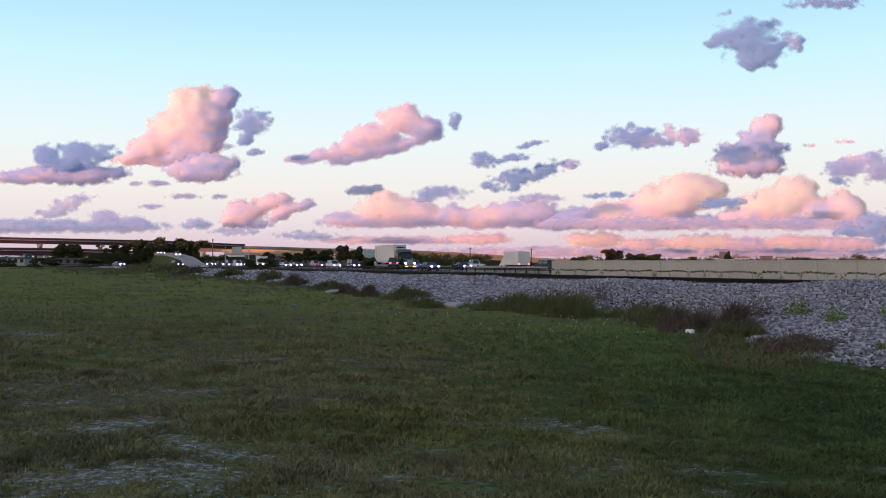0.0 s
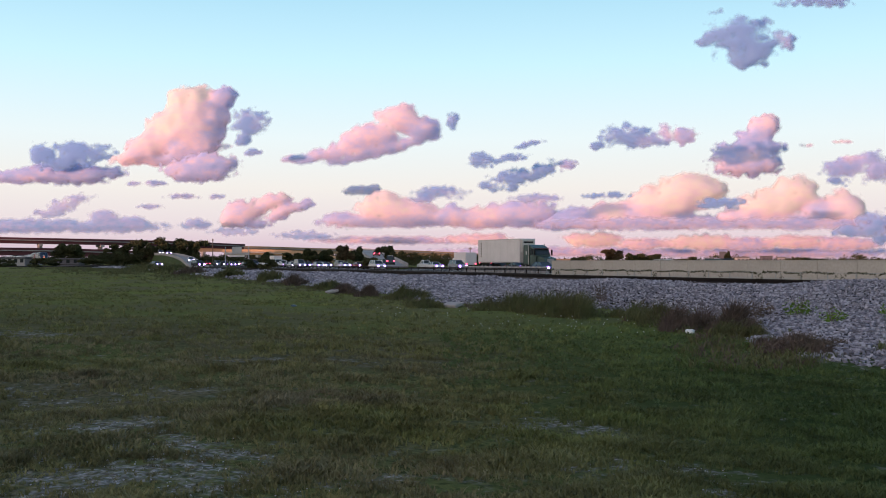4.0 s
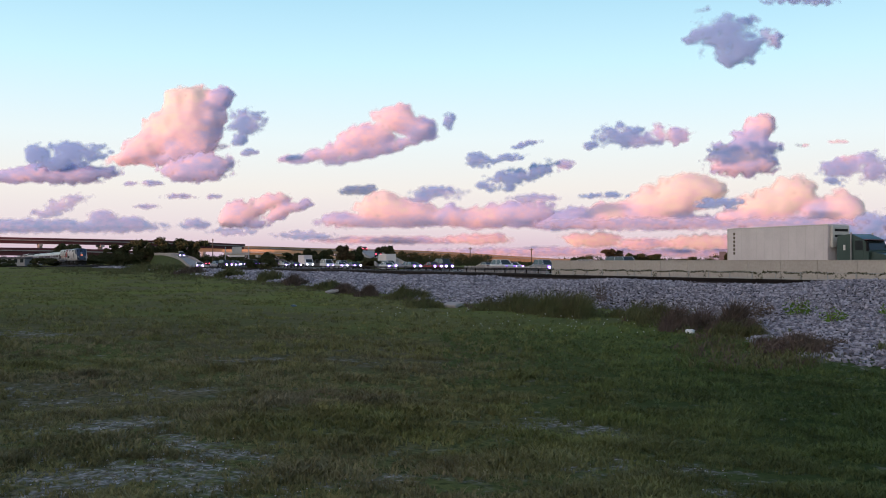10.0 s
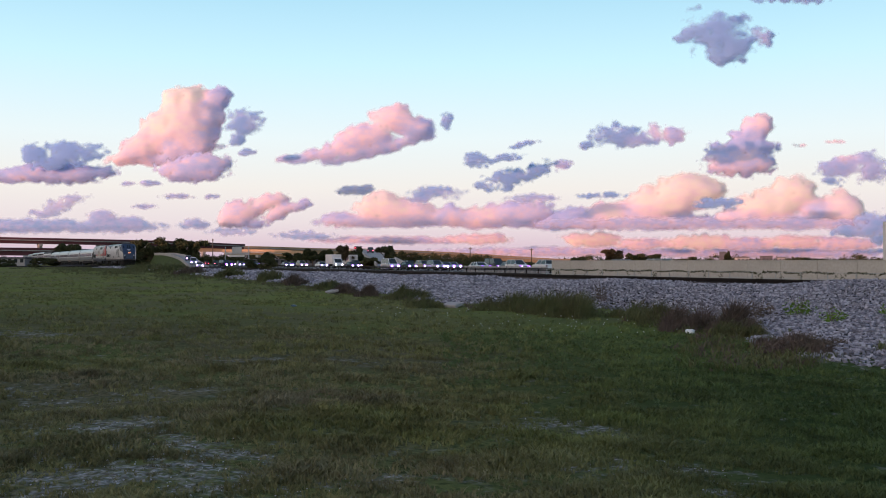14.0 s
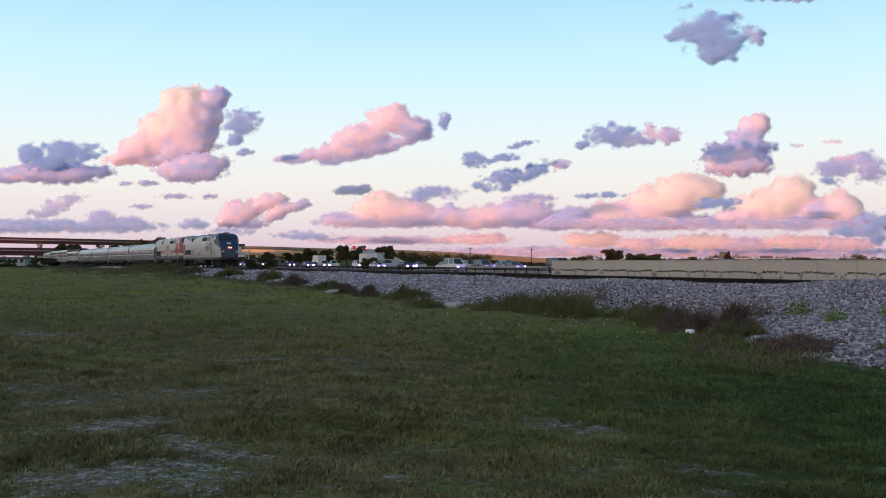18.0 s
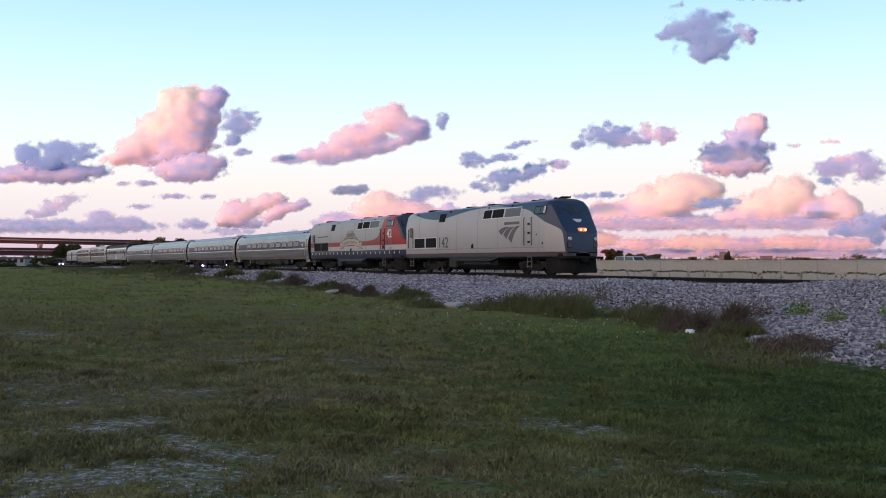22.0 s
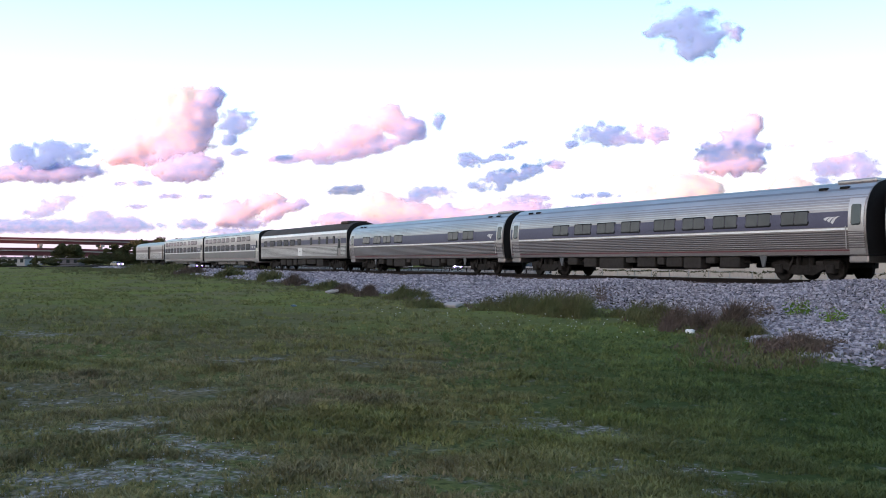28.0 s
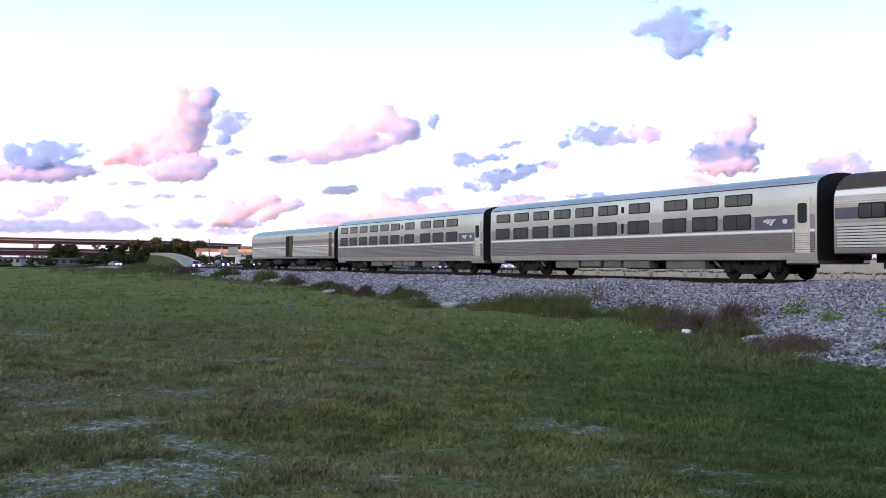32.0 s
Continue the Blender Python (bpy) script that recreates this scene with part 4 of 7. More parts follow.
for lo, mat, lb in ((0, WEED, "uneven green weeds where grass meets the stones"), (1, WEED_RED, "dry brownish weeds where grass meets the stones")):
    sel = (np.arange(len(tx)) % 4 == 0) == bool(lo)
    v, f = scatter(TUSSOCKS, rng.integers(0, 10, sel.sum()), np.stack([tx, ty, tz], 1)[sel], np.stack([hs * 1.5, hs * 1.5, hs], 1)[sel], rng.uniform(0, 6.28, sel.sum()))
    tagged(new("weeds", joined("weeds", v, f, mat)), lb, "weeds", kind="stuff")


def on_ground(x, y):
    return float(height(np.array([x]), np.array([y]))[0][0])


# litter
lx, ly = -21.0, 18.4
bag_v, bag_f = ball(2, 0.5, 77, 0.55)
bag_ob = new("plastic_bag", joined("plastic_bag", bag_v * 0.14, bag_f, WHITE_STRIPE, True))
bag_ob.matrix_basis = Matrix.Translation((lx, ly, on_ground(lx, ly) + 0.06))
tagged(bag_ob, "crumpled white plastic bag lying in grass", "litter")
for (x, y, w, d_, a) in ((-37.4, 19.5, 0.42, 0.24, 0.3), (-52.5, 19.6, 0.6, 0.3, -0.2)):
    sl = part("concrete_slab", Shape().box(-w, w, -d_, d_, -0.06, 0.09, 0.03), CONCRETE_PALE)
    sl.matrix_basis = Matrix.Translation((x, y, on_ground(x, y) + 0.10)) @ Euler((0.25, 0.0, a)).to_matrix().to_4x4()
    tagged(sl, "broken pale concrete slab at the bank's foot", "slab", "broken slabs")

bx, by = -39.4, 13.0
scrap_v, scrap_f = ball(1, 0.6, 91, 0.4)
scrap = new("plastic_scrap", joined("plastic_scrap", scrap_v * 0.16, scrap_f, surface("blue_plastic", (0.08, 0.14, 0.22), 0.4), True))
scrap.matrix_basis = Matrix.Translation((bx, by, on_ground(bx, by) + 0.05))
tagged(scrap, "small blue plastic scrap lying in grass", "litter")

# taller grass towards the track, and small white flowers
n = 5200
tx, ty = rng.uniform(-230, -30, n), rng.uniform(10, 27.5, n)
tz, tf = height(tx, ty)
nz = np.array([noise.noise((a * 0.12, b * 0.35, 8)) for a, b in zip(tx, ty)])
ok2 = (tf < 0.25) & (nz + (ty - 18) * 0.06 + rng.uniform(-0.25, 0.25, n) > 0.12)
tx, ty, tz = tx[ok2], ty[ok2], tz[ok2]
hs = rng.uniform(0.12, 0.34, len(tx)) * np.clip(-tx / 90, 0.6, 1.4)
v, f = scatter(TUFTS, rng.integers(0, 10, len(tx)), np.stack([tx, ty, tz], 1), np.stack([hs * 1.2, hs * 1.2, hs], 1), rng.uniform(0, 6.28, len(tx)))
tagged(new("tall_grass", joined("tall_grass", v, f, WEED)), "taller dark green grass along the track", "grass", kind="stuff")
n = 120
fx, fy = rng.uniform(-36, -20, n), rng.uniform(13.5, 21, n)
fz, ff = height(fx, fy)
k2 = ff < 0.05
v, f = scatter([leaves(2, 0.01, 0.01, 0.02, s) for s in range(5)], rng.integers(0, 5, k2.sum()), np.stack([fx, fy, fz + rng.uniform(0.06, 0.16, n)], 1)[k2], np.ones(k2.sum()))
tagged(new("flowers", joined("flowers", v, f, WHITE_STRIPE)), "tiny white wildflowers among the weeds", "flowers", kind="stuff")


# ---- the road beyond the track ----
LANE_P, LANE_D = Vector((-89.6, 71.5)), Vector((0.9988, -0.049)).normalized()
LANE_N = Vector((-LANE_D.y, LANE_D.x))
ROAD_Z = -0.70
HEADING = math.degrees(math.atan2(LANE_D.y, LANE_D.x))


def lane(off, r, z=ROAD_Z):
    p = LANE_P + LANE_D * r + LANE_N * off
    return Vector((p.x, p.y, z))


def along(bearing, off):
    """How far along a lane the sight line lies whose bearing (thousandths, right of the camera's axis) is given."""
    b = bearing / 1000
    w = Vector((-CA + b * SA, SA + b * CA))
    p = LANE_P + LANE_N * off
    # p + r * D = k * w
    det = LANE_D.x * -w.y + w.x * LANE_D.y
    return (-p.x * -w.y + -w.x * p.y) / det if det else 0.0


def slab(name, a, b, off0, off1, z0, z1, material, label, kind="structure"):
    pts = [lane(off0, a), lane(off0, b), lane(off1, b), lane(off1, a)]
    ob = part(name, Shape().loft([[(p.x, p.y, z0) for p in pts], [(p.x, p.y, z1) for p in pts]]), material)
    return tagged(ob, label, name, kind=kind)


slab("road", -520, 160, -6.5, 20, -1.0, ROAD_Z, ASPHALT, "wide grey asphalt road behind the track")
for off in (-5.9, 1.9, 5.7, 9.4, 19.4):
    slab("road_line", -420, 120, off - 0.08, off + 0.08, ROAD_Z - 0.01, ROAD_Z + 0.006, WHITE_STRIPE, "painted white road line")

# the low wall along the road, panel by panel
WALL_Y = 59.0
wall = thing("wall_east", "low cream concrete wall of panels along the road", "wall", kind="structure")
panel_me = mesh_of("panel", Shape().box(0.015, 3.645, 0, 0.22, -1.05, 0.84, 0.02), CONCRETE)
cap_me = mesh_of("cap", Shape().box(0, 3.66, -0.04, 0.26, 0.84, 0.90, 0.015), CONCRETE)
for i in range(34):
    for me in (panel_me, cap_me):
        ob = new(me.name.split(".")[0], me)
        ob.parent = wall
        ob.matrix_basis = Matrix.Translation((-89.6 + 3.66 * i, WALL_Y, 0))
# a wire fence with creepers before it
fence = thing("wire_fence", "low wire fence overgrown with dark creeper", "fence")
post_me = mesh_of("post", Shape().tube((0, 0, -1.0), (0, 0, 0.02), 0.045, 8), GALV)
for i in range(40):
    ob = new("post", post_me)
    ob.parent = fence
    ob.matrix_basis = Matrix.Translation((-86.0 + 2.44 * i, 56.0, 0))
for z in (-0.03, -0.5):
    part("wire", Shape().tube((-86, 56, z), (10, 56, z), 0.018, 5), GALV, fence)
vr = np.random.default_rng(9)
n = 9500
vx = vr.uniform(-86, 8, n)
vz = -0.05 + vr.normal(0, 0.035, n) + 0.04 * np.sin(vx * 1.7) - np.where(np.sin(vx * 2.3 + 2 * np.sin(vx * 0.71)) > 0.86, vr.uniform(0, 0.6, n), 0)
v, f = scatter([leaves(1, 0.01, 0.01, 0.065, s) for s in range(12)], vr.integers(0, 12, n), np.stack([vx, 56 + vr.normal(0, 0.07, n), vz], 1), np.ones(n))
cr = new("creeper", joined("creeper", v, f, LEAF))
cr.parent, cr["kind"], cr["label"] = fence, "stuff", "dark green creeper leaves"


# ---- bridges and ramps in the distance ----
def sweep(path, profile):
    """Rings of a profile (across, up) along a path of points."""
    rings = []
    for i, p in enumerate(path):
        a, b = path[max(0, i - 1)], path[min(len(path) - 1, i + 1)]
        d = Vector((b.x - a.x, b.y - a.y, 0)).normalized()
        nrm = Vector((-d.y, d.x, 0))
        rings.append([p + nrm * u + Vector((0, 0, w)) for u, w in profile])
    return Shape().loft(rings)


def smooth_path(pts, n=8):
    out = []
    for i in range(len(pts) - 1):
        p0, p1, p2, p3 = pts[max(0, i - 1)], pts[i], pts[i + 1], pts[min(len(pts) - 1, i + 2)]
        for k in range(n):
            t = k / n
            out.append(0.5 * ((2 * p1) + (p2 - p0) * t + (2 * p0 - 5 * p1 + 4 * p2 - p3) * t * t + (3 * p1 - p0 - 3 * p2 + p3) * t ** 3))
    return out + [pts[-1]]


def flyover(label, pts, width, deep, girder, piers, parapet=1.0):
    path = smooth_path([spot(*p) for p in pts])
    top = thing("flyover_bridge", label, "bridge", "flyover bridges")
    h = width / 2
    part("deck", sweep(path, [(-h, -0.5), (h, -0.5), (h, 0), (-h, 0)]), CONCRETE_PALE, top)
    for s in (-1, 1):
        part("parapet", sweep(path, [(s * h - 0.15, 0.0), (s * h + 0.15, 0.0), (s * h + 0.12, parapet), (s * h - 0.12, parapet)]), girder, top)
        u = s * (h - 1.2)
        part("girder", sweep(path, [(u - 0.25, -0.5 - deep), (u + 0.25, -0.5 - deep), (u + 0.25, -0.5), (u - 0.25, -0.5)]), girder, top, "deep bridge girder")
    for k in piers:
        p = path[min(len(path) - 1, int(k * (len(path) - 1)))]
        a = path[max(0, int(k * (len(path) - 1)) - 1)]
        d = Vector((p.x - a.x, p.y - a.y, 0)).normalized() if (p - a).length > 0 else Vector((1, 0, 0))
        nrm = Vector((-d.y, d.x, 0))
        zc = p.z - 0.5 - deep
        sh = Shape()
        q = [p + nrm * u for u in (-h * 0.9, h * 0.9)]
        pier = part("pier", Shape().tube((p.x, p.y, -1.0), (p.x, p.y, zc - 0.9), 1.3, 12), CONCRETE_PALE, top, "round concrete pier")
        ring = [(w.x + d.x * e, w.y + d.y * e) for w, e in ((q[0], -1), (q[1], -1), (q[1], 1), (q[0], 1))]
        part("pier_cap", Shape().loft([[(x, y, zc - 1.2) for x, y in ring], [(x, y, zc) for x, y in ring]]), CONCRETE_PALE, pier)
    return top


flyover("high flyover on dark red girders and piers", [(-60, 490, 13.6), (-45.6, 500, 12.4), (-30, 545, 11.6), (-21, 600, 10.6)], 10, 1.5, GIRDER, (0.26, 0.424, 0.564, 0.72))
flyover("lower flyover on dark red girders", [(-60, 430, 6.3), (-45.6, 440, 6.2), (-36, 455, 5.6), (-26, 480, 3.6)], 10, 2.0, GIRDER, (0.2, 0.45, 0.7))
flyover("long flyover in orange evening light", [(-26, 640, 10.4), (-19, 660, 10.2), (-13, 690, 9.4), (-2, 740, 8.0), (5.6, 765, 4.9), (11.1, 780, 2.4), (18, 800, 0.2)], 11, 2.4, GIRDER_PALE, (0.05, 0.18, 0.32, 0.46, 0.58))
flyover("short curved ramp bridge on piers", [(-22, 470, 5.6), (-18, 450, 5.4), (-14.5, 425, 4.0), (-12, 400, 2.0)], 8, 1.0, GIRDER_PALE, (0.3, 0.6))


def ramp(label, pts, width):
    """A sloping roadway on a grass bank, with pale parapets."""
    path = smooth_path([spot(*p) for p in pts])
    top = thing("ramp_road", label, "ramp", "approach ramps", kind="structure")
    h = width / 2
    rings = []
    sh = sweep(path, [(-h, -0.4), (h, -0.4), (h, 0.0), (-h, 0.0)])
    part("roadway", sh, CONCRETE_PALE, top, "pale concrete roadway")
    for s in (-1, 1):
        part("parapet", sweep(path, [(s * h - 0.12, -0.1), (s * h + 0.12, -0.1), (s * h + 0.1, 0.6), (s * h - 0.1, 0.6)]), CONCRETE_PALE, top)
    for i, p in enumerate(path):
        a, b = path[max(0, i - 1)], path[min(len(path) - 1, i + 1)]
        d = Vector((b.x - a.x, b.y - a.y, 0)).normalized()
        nrm = Vector((-d.y, d.x, 0))
        drop = max(0.3, p.z + 1.0)
        rings.append([p + nrm * (-h - drop * 0.45) + Vector((0, 0, -drop)), p + nrm * (h + drop * 0.45) + Vector((0, 0, -drop)), p + nrm * h + Vector((0, 0, -0.35)), p + nrm * -h + Vector((0, 0, -0.35))])
    part("bank", Shape().loft(rings), BANK_GRASS, top, "grass bank under the roadway")
    return path


RAMP_1 = ramp("pale concrete ramp road coming down a grass bank", [(-29.2, 385, 3.7), (-28.0, 350, 3.3), (-26.5, 300, 1.7), (-25.4, 250, -0.4), (-25.0, 235, -0.8)], 4)
RAMP_2 = ramp("pale concrete ramp road climbing to a flyover", [(-9.2, 390, 5.6), (-8.0, 330, 4.4), (-6.6, 250, 1.9), (-5.2, 190, -0.1)], 6)
side_road = part("side_road", sweep([spot(-47, 330), spot(-33, 280), spot(-22, 225)], [(-4, -1.2), (4, -1.2), (4, -0.55), (-4, -0.55)]), ASPHALT)
tagged(side_road, "narrow asphalt side road below the flyovers", "road", kind="structure")


# ---- trees ----
def tree(side, depth, tall, wide, label, seed, material=LEAF, base=-1.0, low=0.25, leaf=0.38, count=1500):
    at = spot(side, depth, base)
    top = thing("tree", label, "tree", "distant trees", Matrix.Translation(at))
    r = random.Random(seed)
    trunk = Shape().tube((0, 0, 0), (0.1, 0, tall * 0.55), tall * 0.035, 8, tall * 0.018)
    part("trunk", trunk, BARK, top)
    rng_t = np.random.default_rng(seed)
    vs, fs, n = [], [], 0
    for k in range(9):
        a = r.uniform(0, 6.28)
        q = Vector((wide * r.uniform(0.15, 0.72) * math.cos(a), wide * r.uniform(0.15, 0.72) * math.sin(a), tall * r.uniform(low + 0.2, 0.86)))
        part("limb", Shape().tube((0.05, 0, tall * r.uniform(0.2, 0.5)), q, tall * 0.014, 5, tall * 0.005), BARK, top)
        v, f = leaves(count // 4, wide * r.uniform(0.26, 0.5), tall * r.uniform(0.14, 0.30), leaf, seed * 13 + k)
        v = v + np.array([q.x, q.y, q.z - tall * 0.08])
        vs.append(v)
        fs.append(f + n)
        n += len(v)
    cr_ob = new("crown", joined("crown", np.concatenate(vs), np.concatenate(fs), material))
    cr_ob.parent = top


tree(-38.4, 380, 9.4, 6.2, "round dark tree beside the flyover", 1, leaf=0.6)
tree(-33.5, 400, 10.0, 6.0, "dark tree below the flyover", 2, leaf=0.6)
tree(-30.6, 395, 11.0, 7.5, "dark tree below the flyover", 3, leaf=0.6)
tree(-28.0, 385, 12.0, 8.0, "broad dark tree on the grass bank", 4, leaf=0.6)
tree(-25.8, 385, 11.2, 6.5, "broad dark tree on the grass bank", 5, leaf=0.6)
tree(-9.9, 242, 6.0, 2.8, "upright tree with reddish lower leaves", 6, LEAF_DULL, leaf=0.4)
tree(-9.0, 244, 5.5, 2.6, "upright tree with reddish lower leaves", 7, LEAF, leaf=0.4)
tree(-5.8, 236, 6.0, 3.0, "small dark spreading tree", 8, leaf=0.42)
tree(-13.4, 330, 6.6, 4.0, "dark tree behind the road", 31, leaf=0.5)
tree(-12.0, 335, 6.2, 4.0, "dark tree behind the road", 32, leaf=0.5)
tree(-15.2, 360, 5.6, 5.0, "low dark tree behind the road", 33, leaf=0.5)
tree(-17.8, 370, 5.4, 5.0, "low dark tree behind the road", 34, leaf=0.5)
tree(-4.2, 420, 6.6, 4.0, "small dark tree by the ramp", 9, leaf=0.5)
tree(-3.0, 420, 6.0, 3.5, "small dark tree by the ramp", 10, leaf=0.5)
tree(17.5, 300, 6.0, 4.0, "rounded brown-green tree beyond the wall", 11, LEAF_DULL, leaf=0.42)
tree(13.9, 340, 3.8, 4.0, "low dark tree beyond the wall", 12, leaf=0.45)
tree(19.6, 330, 4.5, 4.4, "low dark tree beyond the wall", 13, leaf=0.45)
tree(21.4, 330, 4.4, 4.4, "low dark tree beyond the wall", 14, leaf=0.45)
tree(25.0, 380, 3.8, 5.5, "low dark tree beyond the wall", 15, leaf=0.45)
tree(29.3, 300, 4.9, 1.4, "slim dark palm-like tree beyond the wall", 16, leaf=0.4)
tree(36.5, 420, 3.4, 6.5, "low dark tree beyond the wall", 17, leaf=0.55)
tree(38.3, 420, 3.0, 6.5, "low dark tree beyond the wall", 18, leaf=0.55)
tree(-19.2, 172, 2.6, 2.4, "round dark green roadside shrub", 19, leaf=0.26, low=0.0)
tree(-18.0, 172, 2.4, 2.2, "round dark green roadside shrub", 20, leaf=0.26, low=0.0)
tree(-7.6, 205, 2.8, 3.0, "green roadside shrub below the ramp", 21, leaf=0.3, low=0.0)
tree(-41.0, 300, 2.8, 6.0, "low dark thicket beside the track", 22, leaf=0.4, low=0.0)
tree(-45.0, 300, 2.6, 6.0, "low dark thicket beside the track", 23, leaf=0.4, low=0.0)
tree(-36.0, 310, 3.0, 6.0, "low dark thicket beside the track", 24, leaf=0.4, low=0.0)

# the dark belt of woods behind the road and the far tree line
wr = np.random.default_rng(21)
CLUMPS = [leaves(46, 1.0, 1.2, 0.2, 60 + s) for s in range(8)]
n = 900
sd = wr.uniform(-6.5, 12.5, n)
dp = wr.uniform(395, 440, n)
hh = np.interp(sd, [-6.5, -3, 2, 6, 10, 12.5], [4.6, 3.8, 2.3, 1.2, 0.7, 0.5]) * wr.uniform(0.5, 1.0, n)
pl = np.array([spot(a, b, -1.0 + h * wr.random()) for a, b, h in zip(sd, dp, hh)])
v, f = scatter(CLUMPS, wr.integers(0, 8, n), pl, wr.uniform(0.6, 1.3, n))
tagged(new("woodland", joined("woodland", v, f, LEAF)), "dark green belt of roadside woods", "woods", kind="stuff")
n = 700
sd = wr.uniform(-60, -24, n)
dp = wr.uniform(570, 640, n)
hh = (4.6 + 1.2 * np.sin(sd * 0.9)) * wr.uniform(0.4, 1.0, n)
pl = np.array([spot(a, b, -1.2 + h * wr.random()) for a, b, h in zip(sd, dp, hh)])
v, f = scatter(CLUMPS, wr.integers(0, 8, n), pl, wr.uniform(1.6, 3.0, n))
tagged(new("woodland", joined("woodland", v, f, LEAF)), "dark woods behind the flyovers", "woods", kind="stuff")
for count_, s0_, s1_, d0_, d1_, tall_, label_ in ((800, -25, 5, 560, 620, 6.4, "dark brownish woods under the long flyover"), (420, -31.8, -25.2, 383, 398, 9.4, "dense dark thicket behind the grass bank"), (200, -40.3, -37.0, 376, 386, 8.6, "dense dark thicket below the flyover"),
                                                  (260, -36.5, -31.5, 385, 400, 5.0, "low dark thicket below the flyover")):
    sd, dp = wr.uniform(s0_, s1_, count_), wr.uniform(d0_, d1_, count_)
    mid_ = (sd - s0_) / (s1_ - s0_)
    hh = tall_ * (0.70 + 0.30 * np.sin(mid_ * math.pi)) * (0.9 + 0.1 * np.sin(sd * 4.1)) * wr.random(count_) ** 0.6
    pl = np.array([spot(a, b, -1.2 + h) for a, b, h in zip(sd, dp, hh)])
    v, f = scatter(CLUMPS, wr.integers(0, 8, count_), pl, wr.uniform(0.9, 1.7, count_) * (1.5 if d0_ > 500 else 1.0))
    tagged(new("woodland", joined("woodland", v, f, LEAF)), label_, "woods", kind="stuff")
n = 2200
sd = wr.uniform(-60, 60, n)
dp = wr.uniform(860, 960, n)
hh = (4.5 + 3.0 * np.sin(sd * 0.7) * np.sin(sd * 0.23 + 1)) * wr.uniform(0.3, 1.0, n)
pl = np.array([spot(a, b, -1.5 + h * wr.random()) for a, b, h in zip(sd, dp, hh)])
v, f = scatter(CLUMPS, wr.integers(0, 8, n), pl, wr.uniform(2.2, 4.2, n))
tagged(new("woodland", joined("woodland", v, f, LEAF)), "far dark tree line on the horizon", "woods", kind="stuff")


# ---- poles, signs, buildings ----
def pole(side, depth, top_z, label):
    at = spot(side, depth, -1.0)
    t = thing("utility_pole", label, "utility pole", "utility poles", Matrix.Translation(at))
    h = top_z + 1.0
    part("post", Shape().tube((0, 0, 0), (0, 0, h), 0.28, 8, 0.2), WOOD_GREY, t)
    part("crossarm", Shape().box(-1.6, 1.6, -0.12, 0.12, h - 0.9, h - 0.6, 0.03), WOOD_GREY, t)
    for dx in (-1.4, -0.6, 0.6, 1.4):
        part("insulator", Shape().tube((dx, 0, h - 0.6), (dx, 0, h - 0.25), 0.12, 6), GALV, t)


pole(2.8, 480, 8.0, "wooden utility pole with crossarm beyond the road")
pole(9.1, 480, 7.4, "wooden utility pole with crossarm beyond the road")
pole(-23.7, 480, 12.2, "tall wooden utility pole by the flyover")
at = spot(-21.2, 300, -1.0)
sign = thing("gantry_sign", "grey overhead road sign seen from behind", "road sign", at=Matrix.Translation(at) @ Matrix.Rotation(math.atan2(CA, SA), 4, "Z"))
for dx in (-3.6, 3.6):
    part("post", Shape().tube((dx, 0, 0), (dx, 0, 6.4), 0.16, 8), GALV, sign)
part("beam", Shape().box(-3.8, 3.8, -0.15, 0.15, 4.0, 4.5, 0.04), GALV, sign)
part("panel", Shape().box(-1.5, 1.5, -0.32, -0.2, 4.4, 6.4, 0.04), GALV, sign, "grey metal sign back")
part("panel", Shape().box(-2.4, 2.4, -0.32, -0.2, 3.3, 3.9, 0.04), SILVER, sign, "pale lower sign panel")


def low_building(side, depth, w, h, label, material, roof_w=0.4):
    m = Matrix.Translation(spot(side, depth, -1.0)) @ Matrix.Rotation(math.atan2(CA, SA), 4, "Z")
    t = thing("building", label, "building", at=m)
    part("wall", Shape().box(-w / 2, w / 2, 0, w * 0.7, 0, h, 0.1), material, t)
    part("roof", Shape().box(-w / 2 - roof_w, w / 2 + roof_w, -roof_w, w * 0.7 + roof_w, h, h + 0.5, 0.1), MARK_ROOF, t)
    nwin = max(2, int(w / 2.2))
    for i in range(nwin):
        x = -w / 2 + (i + 0.5) * w / nwin
        part("window", Shape().box(x - 0.6, x + 0.6, -0.06, 0.05, h * 0.5, h * 0.5 + 1.3, 0.03), GLASS_DARK, t)


MARK_ROOF = surface("grey_roofing", (0.13, 0.12, 0.13), 0.8, 0, (3, 0.3), (0.3, 0.3), 0.05)
low_building(30.9, 600, 7.5, 4.4, "small pale flat-roofed building beyond the wall", CONCRETE_PALE)
low_building(33.4, 700, 7.5, 5.6, "grey square building beyond the wall", MARK_ROOF)
low_building(34.9, 700, 4.5, 4.8, "small pale building beyond the wall", CONCRETE_PALE)
low_building(-38.6, 352, 8, 2.6, "small low dark shed under the flyovers", MARK_ROOF)
low_building(-44.3, 360, 9, 3.0, "low pale shed under the flyovers", CONCRETE_PALE)
low_building(-16.5, 390, 30, 2.4, "low dark building behind the road", MARK_ROOF)
bb = thing("billboard", "dark billboard seen edge-on beyond the wall", "billboard", at=Matrix.Translation(spot(28.8, 400, -1.0)) @ Matrix.Rotation(math.atan2(CA, SA), 4, "Z"))
part("board", Shape().box(-1.4, 1.4, -0.2, 0.2, 2.2, 6.0, 0.05), MARK_ROOF, bb)
part("post", Shape().tube((0, 0, 0), (0, 0, 2.3), 0.25, 8), GALV, bb)


